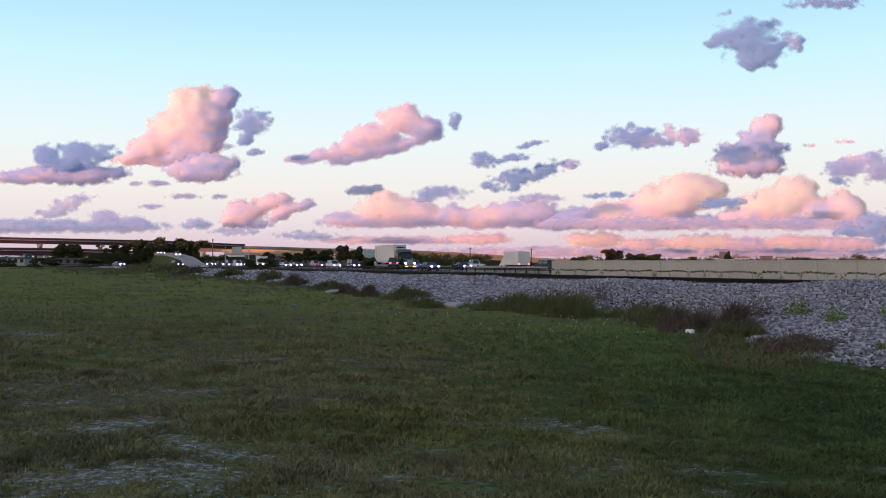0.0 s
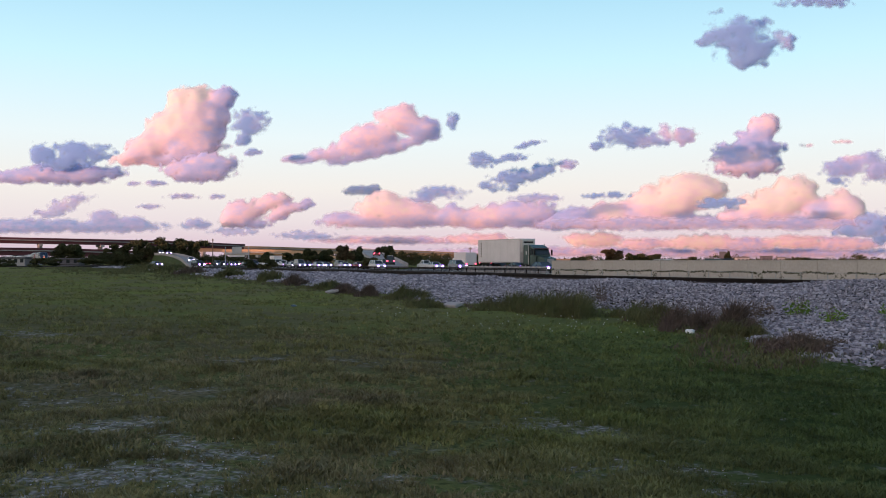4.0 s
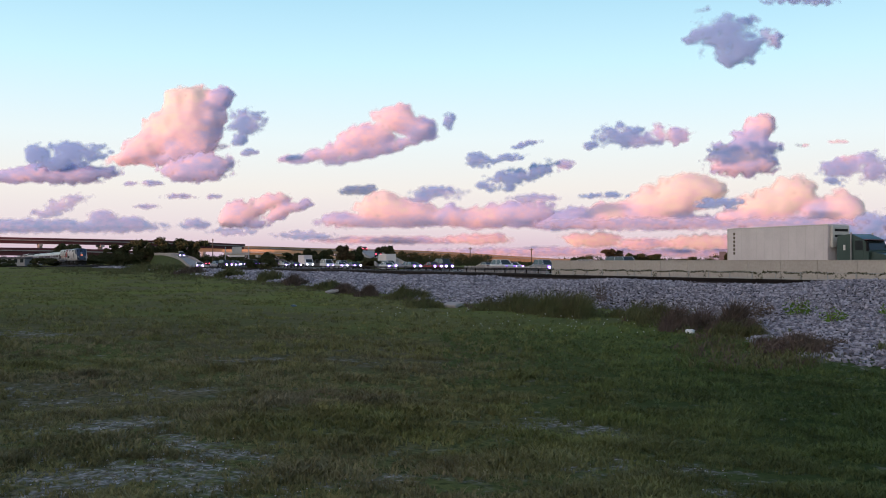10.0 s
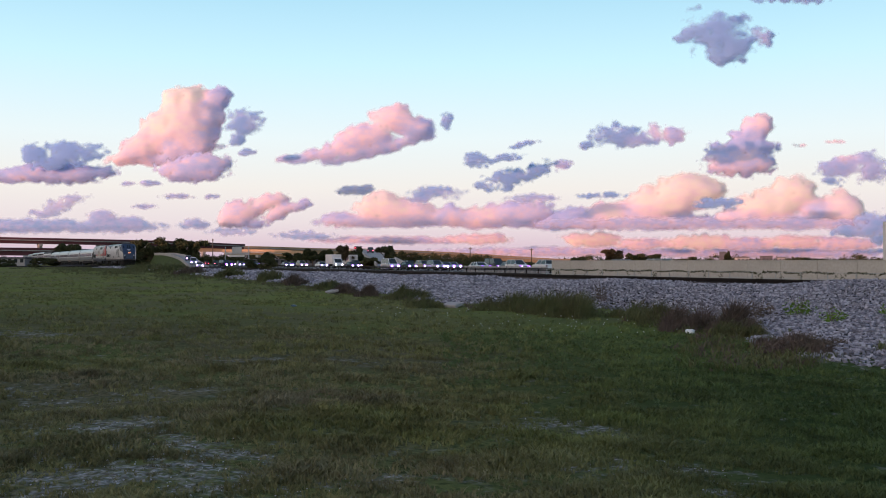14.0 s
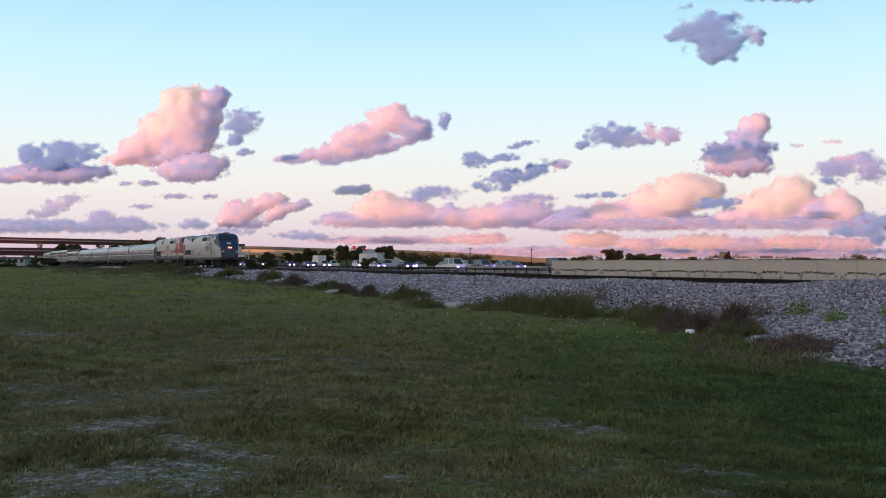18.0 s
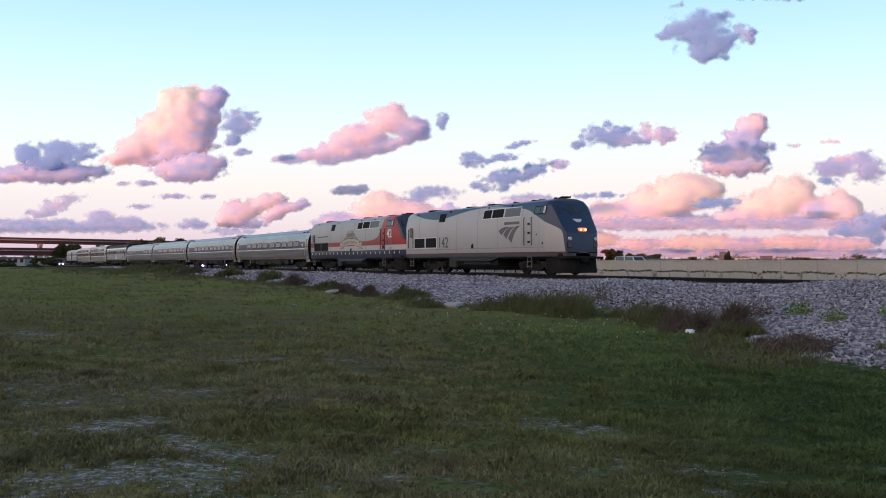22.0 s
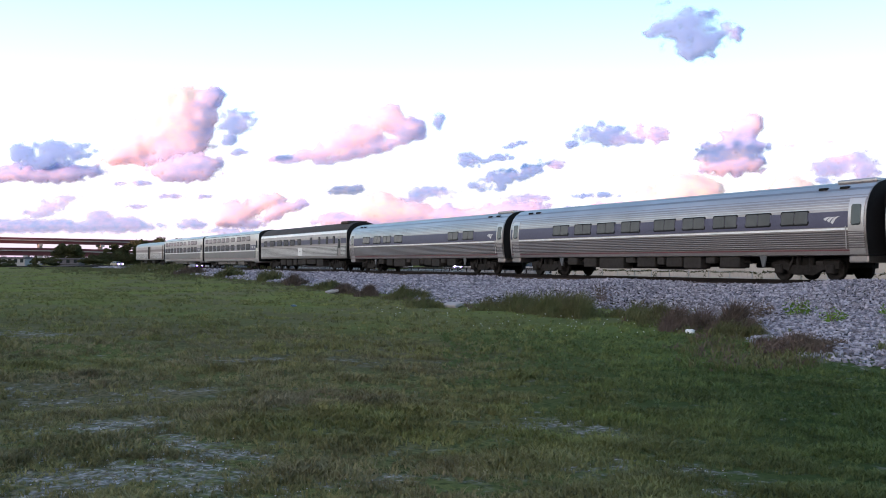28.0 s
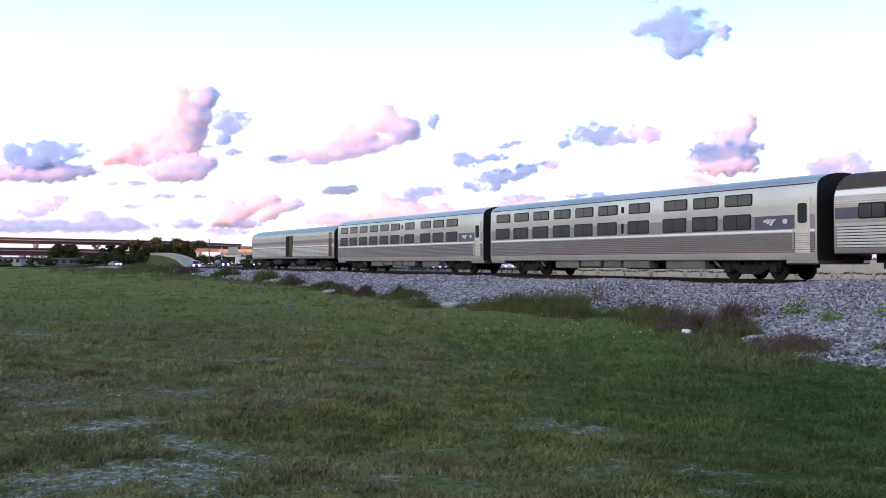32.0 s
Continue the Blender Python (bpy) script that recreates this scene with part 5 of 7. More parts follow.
# ---- vehicles ----
PAINTS = {"white": surface("white_car_paint", (0.62, 0.62, 0.62), 0.25, 0, (5, 0.05), (0.6, 0.1), 0), "silver": surface("silver_car_paint", (0.36, 0.37, 0.39), 0.25, 0.5, (5, 0.05), (0.6, 0.1), 0),
          "dark": surface("dark_car_paint", (0.03, 0.033, 0.04), 0.22, 0.1, (5, 0.05), (0.6, 0.1), 0), "blue": surface("blue_car_paint", (0.07, 0.10, 0.15), 0.25, 0.2, (5, 0.05), (0.6, 0.1), 0),
          "beige": surface("beige_car_paint", (0.36, 0.32, 0.26), 0.28, 0.2, (5, 0.05), (0.6, 0.1), 0), "red": surface("red_car_paint", (0.22, 0.03, 0.03), 0.25, 0.1, (5, 0.05), (0.6, 0.1), 0)}
TYRE = surface("tyre", (0.02, 0.02, 0.02), 0.85)
HUB = surface("alloy_rim", (0.3, 0.3, 0.31), 0.35, 0.7)
# length, belt height, roof height, cabin: base rear, base front, roof rear, roof front
CAR_FORMS = {"sedan": (4.7, 0.95, 1.45, -4.1, -1.35, -3.35, -2.1), "suv": (4.7, 1.1, 1.78, -4.6, -1.25, -4.3, -1.95), "van": (5.2, 1.15, 2.05, -5.1, -0.85, -4.95, -1.7), "pickup": (5.6, 1.1, 1.85, -3.4, -1.5, -3.1, -2.1)}


def wheel_set(xs, r, half, parent, w=0.24):
    for x in xs:
        for s in (-1, 1):
            t = part("wheel", Shape().tube((x, s * half, r), (x, s * (half - w), r), r, 18), TYRE, parent, "black tyre", smooth=40)
            part("rim", Shape().tube((x, s * (half + 0.01), r), (x, s * (half - 0.05), r), r * 0.6, 12), HUB, t, smooth=40)


def car(form, paint, label, lights=True, away=False):
    ln, belt, roof, cb0, cb1, cr0, cr1 = CAR_FORMS[form]
    kind = {"sedan": "car", "suv": "car", "van": "van", "pickup": "pickup truck"}[form]
    top = thing({"sedan": "car", "suv": "car", "van": "van", "pickup": "pickup"}[form], label, kind, "road traffic")
    P = PAINTS[paint]
    prof = [(-ln, 0.35), (-ln + 0.1, 0.22), (-0.1, 0.22), (0, 0.4), (-0.08, 0.72), (-0.35, belt - 0.12), (cb1 + 0.1, belt), (cb0, belt + 0.02), (-ln + 0.05, belt - 0.08)]
    rings = [[(x * k + (k - 1) * ln * 0.0, y, z) for x, z in prof] for y, k in ((-0.90, 1.0), (0.90, 1.0))]
    rings = [[(x, y * 0.93, min(z, belt - 0.04)) for x, y, z in rings[0]], rings[0] and [(x, -0.80, z) for x, z in prof], [(x, 0.80, z) for x, z in prof], [(x, y * 0.93, min(z, belt - 0.04)) for x, y, z in rings[1]]]
    rings[0] = [(x, -0.90, z) for x, _, z in rings[0]]
    rings[3] = [(x, 0.90, z) for x, _, z in rings[3]]
    part("body", Shape().loft(rings), P, top, smooth=35)
    cab = [[(cb0, -0.80, belt - 0.02), (cb1, -0.80, belt - 0.02), (cb1, 0.80, belt - 0.02), (cb0, 0.80, belt - 0.02)], [(cr0, -0.64, roof - 0.05), (cr1, -0.64, roof - 0.05), (cr1, 0.64, roof - 0.05), (cr0, 0.64, roof - 0.05)]]
    part("cabin_glass", Shape().loft(cab), GLASS_DARK, top, "dark cabin glass")
    part("roof", Shape().box(cr0 - 0.03, cr1 + 0.03, -0.66, 0.66, roof - 0.07, roof, 0.03), P, top)
    for x0, x1 in ((cb0, cr0), (cb1, cr1), ((cb0 + cb1) / 2, (cr0 + cr1) / 2)):
        for s in (-1, 1):
            part("pillar", Shape().tube((x0, s * 0.81, belt - 0.03), (x1, s * 0.65, roof - 0.04), 0.045, 6), P, top)
    wheel_set((-0.85, -ln + 0.95), 0.33, 0.90, top)
    part("front_bumper", Shape().box(-0.12, 0.05, -0.85, 0.85, 0.25, 0.48, 0.04), P, top)
    part("rear_bumper", Shape().box(-ln - 0.05, -ln + 0.12, -0.85, 0.85, 0.3, 0.5, 0.04), P, top)
    for s in (-1, 1):
        hl = part("headlight", Shape().tube((-0.2, s * 0.62, 0.68), (0.06, s * 0.62, 0.66), 0.16, 12), LAMP_WHITE if lights and not away else GLASS_DARK, top, "bright headlight" if lights and not away else "", smooth=40)
        # lens bloom round a lit headlight, added as a violet glowing disc
        if lights and not away:
            part("reflector", Shape().tube((-0.2, s * 0.62, 0.68), (0.045, s * 0.62, 0.66), 0.27, 14), LAMP_FRINGE, hl, "violet glow disc added for lens bloom", smooth=40)
        part("tail_light", Shape().box(-ln - 0.03, -ln + 0.1, min(s * 0.5, s * 0.86), max(s * 0.5, s * 0.86), 0.7, 0.88, 0.02), LAMP_RED if lights else RED_LINE, top, "red tail light")
        part("mirror", Shape().box(cb1 - 0.25, cb1 - 0.1, min(s * 0.86, s * 1.02), max(s * 0.86, s * 1.02), belt, belt + 0.14, 0.02), P, top)
    return top


BOX_WHITE = surface("white_box_panel", (0.60, 0.555, 0.54), 0.5, 0, (6, 0.1), (0.5, 0.2), 0.02)
CAB_GREEN = surface("dark_green_cab", (0.045, 0.075, 0.065), 0.25, 0.2, (5, 0.1), (0.5, 0.15), 0)


def semi_truck():
    top = thing("semi_truck", "semi truck, plain cream trailer and dark green cab", "truck", "road traffic")
    part("trailer", Shape().box(0, 16.15, -1.3, 1.3, 1.15, 4.10, 0.05), BOX_WHITE, top, "plain cream box trailer")
    for z in (1.2, 4.0):
        for s in (-1, 1):
            part("rail", Shape().box(0.02, 16.13, min(s * 1.29, s * 1.325), max(s * 1.29, s * 1.325), z, z + 0.1, 0.01), SILVER, top)
    for i in range(12):
        for s in (-1, 1):
            part("seam", Shape().box(1.3 * i + 1.2, 1.3 * i + 1.23, min(s * 1.295, s * 1.308), max(s * 1.295, s * 1.308), 1.3, 4.0, 0.004), SILVER, top)
    for i in range(6):
        part("marking_bar", Shape().box(1.05, 1.38, -1.312, -1.295, 1.85 + 0.33 * i, 2.07 + 0.33 * i, 0.004), LEAF_DULL, top, "brown vertical lettering bar")
    for s in (-1, 1):
        part("rear_corner_post", Shape().box(0.0, 0.14, min(s * 1.29, s * 1.33), max(s * 1.29, s * 1.33), 1.15, 4.1, 0.01), SILVER, top)
    part("cooling_unit", Shape().box(16.15, 16.55, -1.05, 1.05, 2.3, 4.0, 0.08), SILVER, top, "pale cooling unit on the trailer front")
    for x in (16.25, 16.32):
        part("vent", Shape().box(16.2, 16.58, -0.8, 0.8, 3.55 if x < 16.3 else 3.1, 3.75 if x < 16.3 else 3.3, 0.02), RUBBER, top)
    for s in (-1, 1):
        part("trailer_door", Shape().box(-0.05, 0.02, min(0.03 * s, 1.25 * s), max(0.03 * s, 1.25 * s), 1.25, 4.02, 0.02), BOX_WHITE, top)
        part("mud_flap", Shape().box(0.5, 0.54, min(s * 0.75, s * 1.28), max(s * 0.75, s * 1.28), 0.3, 1.1, 0.01), RUBBER, top)
        part("landing_leg", Shape().box(12.2, 12.35, min(s * 0.8, s * 0.95), max(s * 0.8, s * 0.95), 0.25, 1.15, 0.02), GALV, top)
        part("tail_light", Shape().box(-0.06, 0.0, min(s * 0.9, s * 1.2), max(s * 0.9, s * 1.2), 1.02, 1.12, 0.01), LAMP_RED, top)
    part("chassis", Shape().box(14.8, 24.0, -0.45, 0.45, 0.75, 1.05, 0.04), UNDER, top)
    part("sleeper", Shape().prism([(17.3, 0.9), (19.4, 0.9), (19.5, 3.05), (19.2, 3.30), (17.4, 3.20)], "y", -1.22, 1.22), CAB_GREEN, top, "dark green sleeper cab", smooth=25)
    part("cab", Shape().prism([(19.4, 0.8), (21.5, 0.8), (21.55, 2.05), (21.0, 2.75), (20.6, 2.95), (19.4, 3.28)], "y", -1.18, 1.18), CAB_GREEN, top, "dark green cab", smooth=25)
    part("hood", Shape().prism([(21.45, 0.7), (23.9, 0.65), (24.1, 0.95), (23.95, 1.65), (21.5, 2.0)], "y", -0.95, 0.95), CAB_GREEN, top, smooth=25)
    part("windscreen", Shape().prism([(21.50, 2.10), (21.58, 2.10), (21.06, 2.76), (20.98, 2.76)], "y", -1.05, 1.05), GLASS_DARK, top)
    part("visor", Shape().box(20.8, 21.4, -1.1, 1.1, 2.80, 2.87, 0.02), LEAD_VISOR, top)
    part("grille", Shape().box(24.02, 24.12, -0.55, 0.55, 0.8, 1.6, 0.03), HUB, top)
    part("bumper", Shape().box(23.9, 24.3, -1.15, 1.15, 0.35, 0.75, 0.06), HUB, top)
    for s in (-1, 1):
        dw = part("cab_door", Shape().box(19.6, 20.9, min(s * 1.17, s * 1.2), max(s * 1.17, s * 1.2), 0.95, 2.9, 0.02), CAB_GREEN, top)
        part("door_window", Shape().box(19.8, 20.8, min(s * 1.18, s * 1.215), max(s * 1.18, s * 1.215), 2.1, 2.8, 0.02), GLASS_DARK, dw)
        part("sleeper_window", Shape().box(18.2, 18.5, min(s * 1.2, s * 1.235), max(s * 1.2, s * 1.235), 2.1, 2.5, 0.02), MARK_LIGHT, top)
        part("headlight", Shape().tube((23.7, s * 0.85, 1.0), (24.1, s * 0.85, 0.98), 0.17, 12), LAMP_WHITE, top, "bright headlight", smooth=40)
        part("marker_light", Shape().box(23.9, 24.32, min(s * 0.5, s * 1.05), max(s * 0.5, s * 1.05), 0.42, 0.55, 0.02), LAMP_AMBER, top, "amber marker light")
        part("mirror", Shape().box(21.5, 21.75, min(s * 1.3, s * 1.5), max(s * 1.3, s * 1.5), 2.0, 2.7, 0.03), RUBBER, top)
        part("exhaust_stack", Shape().tube((19.35, s * 1.28, 0.9), (19.35, s * 1.28, 3.4), 0.08, 10), HUB, top, smooth=40)
        part("fender", Shape().box(22.2, 23.6, min(s * 0.9, s * 1.2), max(s * 0.9, s * 1.2), 0.95, 1.25, 0.1), CAB_GREEN, top)
    wheel_set((1.6, 2.9, 16.9, 18.2), 0.52, 1.27, top, 0.5)
    wheel_set((22.9,), 0.52, 1.2, top, 0.3)
    for ob in top.children_recursive:
        if ob.parent is top:
            ob.matrix_basis = Matrix.Diagonal((0.82, 1, 1.18, 1))
    return top


LEAD_VISOR = surface("dark_red_visor", (0.12, 0.03, 0.03), 0.4)
MARK_LIGHT = surface("pale_glass", (0.5, 0.5, 0.48), 0.2)


def box_van(label):
    top = thing("box_van", label, "van", "road traffic")
    part("box", Shape().box(-7.0, -1.9, -1.15, 1.15, 0.9, 3.2, 0.05), BOX_WHITE, top, "plain white cargo box")
    part("cab", Shape().prism([(-1.9, 0.45), (-0.05, 0.45), (0, 0.95), (-0.5, 1.25), (-1.1, 2.15), (-1.9, 2.25)], "y", -0.98, 0.98), PAINTS["white"], top, smooth=25)
    part("windscreen", Shape().prism([(-0.52, 1.30), (-0.46, 1.30), (-1.04, 2.12), (-1.10, 2.12)], "y", -0.85, 0.85), GLASS_DARK, top)
    part("chassis", Shape().box(-6.8, -0.3, -0.5, 0.5, 0.5, 0.9, 0.04), UNDER, top)
    wheel_set((-0.95, -5.6), 0.42, 1.0, top)
    for s in (-1, 1):
        part("headlight", Shape().tube((-0.2, s * 0.75, 0.85), (0.06, s * 0.75, 0.83), 0.17, 12), LAMP_WHITE, top, "bright headlight", smooth=40)
        part("tail_light", Shape().box(-7.05, -6.95, min(s * 0.8, s * 1.05), max(s * 0.8, s * 1.05), 1.0, 1.2, 0.02), LAMP_RED, top)
    return top


traffic = []


def drive_bend(ob, rows):
    """The semi truck: time, bearing, lane offset, turn from the lane's heading."""
    traffic.append((ob, [(t, Matrix.Translation(lane(o, along(b, o - 1.3))) @ Matrix.Rotation(radians(HEADING + y), 4, "Z")) for t, b, o, y in rows]))


def drive(ob, off, sights, front=True, reverse=False):
    """Rows for a vehicle on a lane, from the times and bearings at which it is sighted; before and after it keeps its pace."""
    pts = [(t, along(b, off)) for t, b in sights]
    out = list(pts)
    (t0, r0), (t1, r1) = pts[0], pts[1]
    if t0 > 0:
        out.insert(0, (0, r0 - (r1 - r0) / (t1 - t0) * t0))
    (t0, r0), (t1, r1) = pts[-2], pts[-1]
    if t1 < 32:
        out.append((32, r1 + (r1 - r0) / (t1 - t0) * (32 - t1)))
    m = Matrix.Rotation(radians(HEADING + (180 if reverse else 0)), 4, "Z")
    traffic.append((ob, [(t, Matrix.Translation(lane(off, r)) @ m) for t, r in out]))


# a guard rail between track and road
guard = thing("guard_rail", "galvanised steel guard rail beside the road", "guard rail")
ga, gb = lane(-5.9, -170), lane(-5.9, 2)
for z in (0.42, 0.58):
    part("beam", Shape().tube((ga.x, ga.y, ROAD_Z + z), (gb.x, gb.y, ROAD_Z + z), 0.075, 6), RUST, guard)
gp_me = mesh_of("post", Shape().box(-0.07, 0.07, -0.05, 0.05, -0.8, 0.66, 0.01), RUST)
for i in range(58):
    ob = new("post", gp_me)
    ob.parent = guard
    ob.matrix_basis = Matrix.Translation(lane(-5.8, -170 + 3.0 * i))


# grey concrete blocks guarding the road before the wall begins
block_me = mesh_of("barrier_block", Shape().prism([(-0.30, 0.0), (0.30, 0.0), (0.28, 0.12), (0.14, 0.34), (0.10, 0.86), (-0.10, 0.86), (-0.14, 0.34), (-0.28, 0.12)], "x", -0.5, 0.5), CONCRETE_PALE)
r0_, r1_ = along(24, -5.2), along(106, -5.2)
for i in range(int((r1_ - r0_) / 1.35) + 1):
    ob = new("barrier_block", block_me)
    tagged(ob, "grey concrete barrier block beside the road", "barrier", "barrier blocks")
    ob.matrix_basis = Matrix.Translation(lane(-5.2, r0_ + 1.35 * i)) @ Matrix.Rotation(radians(HEADING), 4, "Z")


# what drives on the road: the lane's offset, then times and bearings
drive_bend(semi_truck(), [(0, -70, 4.8, -4), (1, -50, 3.9, -2.5), (2, -28, 3.1, -1), (3, 1, 2.4, 0.5), (5.5, 97, 1.45, 0.5), (6, 118, 1.3, 0), (7, 162, 1.3, 0), (8, 205, 1.3, 0), (9, 249, 1.3, 0), (10, 293, 1.3, 0), (11, 332, 1.3, 0), (12, 372, 1.3, 0), (13, 412, 1.3, 0), (32, 2000, 1.3, 0)])
drive(car("van", "silver", "grey van with bright headlights on the road"), -3.6, [(5.5, -104), (6.5, -70), (7.5, -24), (8, 6), (8.5, 43), (9, 87), (9.5, 138)])
drive(car("sedan", "white", "white sedan with headlights on the road"), 3.6, [(5.5, -55), (6.5, -20), (7.5, 20), (8.5, 70), (9.5, 134)])
drive(car("suv", "silver", "silver estate car with headlights on the road"), 0, [(12, -49), (13, -20), (14, -2), (18, 49), (19, 73), (20, 109), (21, 162), (22, 238)])
drive(car("sedan", "dark", "dark sedan with headlights on the road"), 0, [(5.5, -188), (8, -166), (10, -149), (12, -124), (14, -90), (19, -20)])
drive(car("sedan", "white", "white sedan with headlights on the road"), -3.6, [(7.5, -84), (9, -64), (10, -52), (11, -26), (12, -8), (13, 12), (14, 45)])
drive(car("suv", "white", "white estate car with headlights on the road"), 3.6, [(5.5, -140), (6, -132), (7, -114), (8, -95)])
drive(car("sedan", "silver", "silver sedan with headlights on the road"), 3.6, [(9, -56), (10, -26), (11, 18), (12, 38), (13, 56)])
drive(car("suv", "dark", "dark estate car passing behind the wall"), -3.6, [(0, 204), (6, 367), (8, 434)])
drive(car("sedan", "blue", "blue sedan with headlights on the road"), -3.6, [(0, -8), (2, 44), (3, 76)])
drive(car("sedan", "silver", "silver sedan with headlights in slow traffic"), 0, [(0, -206), (10, -177), (19, -130)])
drive(car("suv", "beige", "beige estate car in slow traffic"), 3.6, [(0, -193), (10, -162), (19, -113)])
drive(car("sedan", "white", "white sedan with headlights in slow traffic"), -3.6, [(0, -173), (8, -122), (14, -49), (19, 27)])
drive(car("sedan", "dark", "dark sedan with headlights in slow traffic"), 0, [(0, -162), (8, -109), (14, -31), (19, 70)])
drive(car("sedan", "silver", "silver sedan with headlights in slow traffic"), 3.6, [(0, -148), (8, -78), (13, -8), (19, 102)])
drive(car("suv", "white", "white estate car with headlights in slow traffic"), -3.6, [(0, -109), (6, -31), (10, 70)])
drive(car("sedan", "red", "red sedan with headlights in slow traffic"), 3.6, [(0, -122), (6, -60), (10, -5), (14, 85)])
drive(box_van("white box van with headlights in slow traffic"), 3.6, [(0, -183), (8, -149), (13, -115), (19, -59)])
drive(car("sedan", "silver", "silver sedan far down the road with headlights"), -3.6, [(0, -218), (14, -207), (19, -200)])
drive(car("suv", "dark", "dark estate car far down the road with headlights"), 0, [(0, -225), (14, -216), (19, -209)])
drive(car("sedan", "white", "white sedan with headlights further back"), 0, [(12, -142), (14, -122), (17, -78), (19, -49)])
drive(car("van", "white", "white van with headlights on the road"), -3.6, [(12, -84), (14, -49), (17, -8), (19, 56)])
drive(box_van("white box van driving away"), 11.2, [(0, 63), (1, 51), (6, -15), (8, -42), (12, -84)], reverse=True)
drive(car("pickup", "white", "white pickup driving away without lights", False, True), 14.8, [(0, 26), (4, -23), (8, -55)], reverse=True)
drive(car("suv", "dark", "dark estate car driving away without lights", False, True), 11.2, [(0, 97), (6, 27), (12, -26)], reverse=True)
drive(car("sedan", "beige", "beige sedan driving away without lights", False, True), 14.8, [(4, 102), (10, 38), (16, -14)], reverse=True)
drive(car("sedan", "silver", "silver sedan driving away without lights", False, True), 11.2, [(9, 102), (14, 56), (19, 9)], reverse=True)
drive(car("suv", "white", "white estate car driving away without lights", False, True), 14.8, [(13, 105), (17, 67), (21, 21)], reverse=True)

drive(car("sedan", "dark", "dark sedan braking with red tail lights", True, True), 11.2, [(0, -203), (32, -208)], reverse=True)
drive(car("suv", "dark", "dark estate car braking with red tail lights", True, True), 14.8, [(0, -209), (32, -214)], reverse=True)


for bearing, off, form, hue in ((-219, 11.2, "suv", "dark"), (-226, 14.8, "sedan", "silver"), (-234, 11.2, "van", "dark"), (-243, 14.8, "suv", "red")):
    drive(car(form, hue, "%s car braking with red tail lights" % hue, True, True), off, [(0, bearing), (32, bearing - 4)], reverse=True)
# one more lane of slow traffic with its lamps on
queue = (("sedan", "dark"), ("suv", "silver"), ("sedan", "white"), ("van", "dark"), ("sedan", "silver"), ("suv", "beige"), ("sedan", "blue"), ("pickup", "dark"), ("suv", "white"), ("sedan", "red"), ("sedan", "dark"), ("suv", "dark"), ("sedan", "silver"), ("van", "silver"))
for i, (form, hue) in enumerate(queue):
    start = -62 - 19.0 * i - 5 * math.sin(i * 2.3)
    ob = car(form, hue, "%s %s with headlights in a slow queue" % (hue, {"suv": "estate car"}.get(form, form)))
    turned = Matrix.Rotation(radians(HEADING), 4, "Z")
    traffic.append((ob, [(t, Matrix.Translation(lane(7.4, start + 5.2 * t)) @ turned) for t in (0, 16, 32)]))


def along_path(ob, path, t0, t1, back_way=False):
    """A vehicle on a ramp, from end to end between two times."""
    pts = path[::-1] if back_way else path
    rows = []
    for i, p in enumerate(pts):
        a, b = pts[max(0, i - 1)], pts[min(len(pts) - 1, i + 1)]
        d = b - a
        rows.append((t0 + (t1 - t0) * i / (len(pts) - 1), Matrix.Translation(p + Vector((0, 0, 0.01))) @ d.to_track_quat("X", "Z").to_matrix().to_4x4()))
    keep = [r for r in rows if 0 <= r[0] <= 32]
    if keep[0][0] > 0:
        keep.insert(0, (0, keep[0][1]))
    if keep[-1][0] < 32:
        keep.append((32, keep[-1][1]))
    traffic.append((ob, keep))


along_path(car("sedan", "white", "white sedan coming down the ramp"), RAMP_1, -6, 10)
along_path(car("suv", "silver", "silver estate car coming down the ramp"), RAMP_1, 3, 19)
along_path(car("sedan", "dark", "dark sedan coming down the ramp"), RAMP_1, -2, 26)
along_path(car("sedan", "red", "red sedan climbing the ramp with tail lights", True, True), RAMP_2, -4, 16, True)
along_path(car("suv", "dark", "dark estate car climbing the ramp with tail lights", True, True), RAMP_2, 2, 24, True)
SIDE = [spot(-47, 330, -0.55), spot(-40, 305, -0.55), spot(-33, 280, -0.55), spot(-27, 250, -0.55), spot(-22, 225, -0.55)]
along_path(car("sedan", "silver", "silver sedan with yellowish headlights on a side road"), SIDE, -12, 12)
along_path(car("suv", "dark", "dark estate car on a side road"), SIDE, -16, 7)
along_path(car("sedan", "beige", "beige sedan with headlights on a side road"), SIDE, 14, 44)


# ---- the train ----
def y_at(prof, z):
    return float(np.interp(z, [p[1] for p in prof], [p[0] for p in prof]))


def body(prof, xs, name, material, parent, label="", scale=None):
    """A car body: the half profile (y, z from sill to roof) mirrored and swept along xs. scale: (width, top) factors at each x."""
    rings = []
    for i, x in enumerate(xs):
        w, t = scale[i] if scale else (1, 1)
        z0 = prof[0][1]
        half = [(y * w, z0 + (z - z0) * t) for y, z in prof]
        rings.append([(x, -y, z) for y, z in half] + [(x, y, z) for y, z in half[::-1] if y > 0.001])
    return part(name, Shape().loft(rings), material, parent, label, smooth=28)


def strip(prof, x0, x1, z0, z1, off, name, material, parent, label="", sides=(-1, 1), n=4):
    """A band laid on the body's sides."""
    for s in sides:
        zs = [z0 + (z1 - z0) * i / n for i in range(n + 1)]
        outer = [(s * (y_at(prof, z) + off), z) for z in zs]
        inner = [(s * (y_at(prof, z) - 0.02), z) for z in zs]
        part(name, Shape().prism(outer + inner[::-1], "x", x0, x1), material, parent, label, smooth=30)


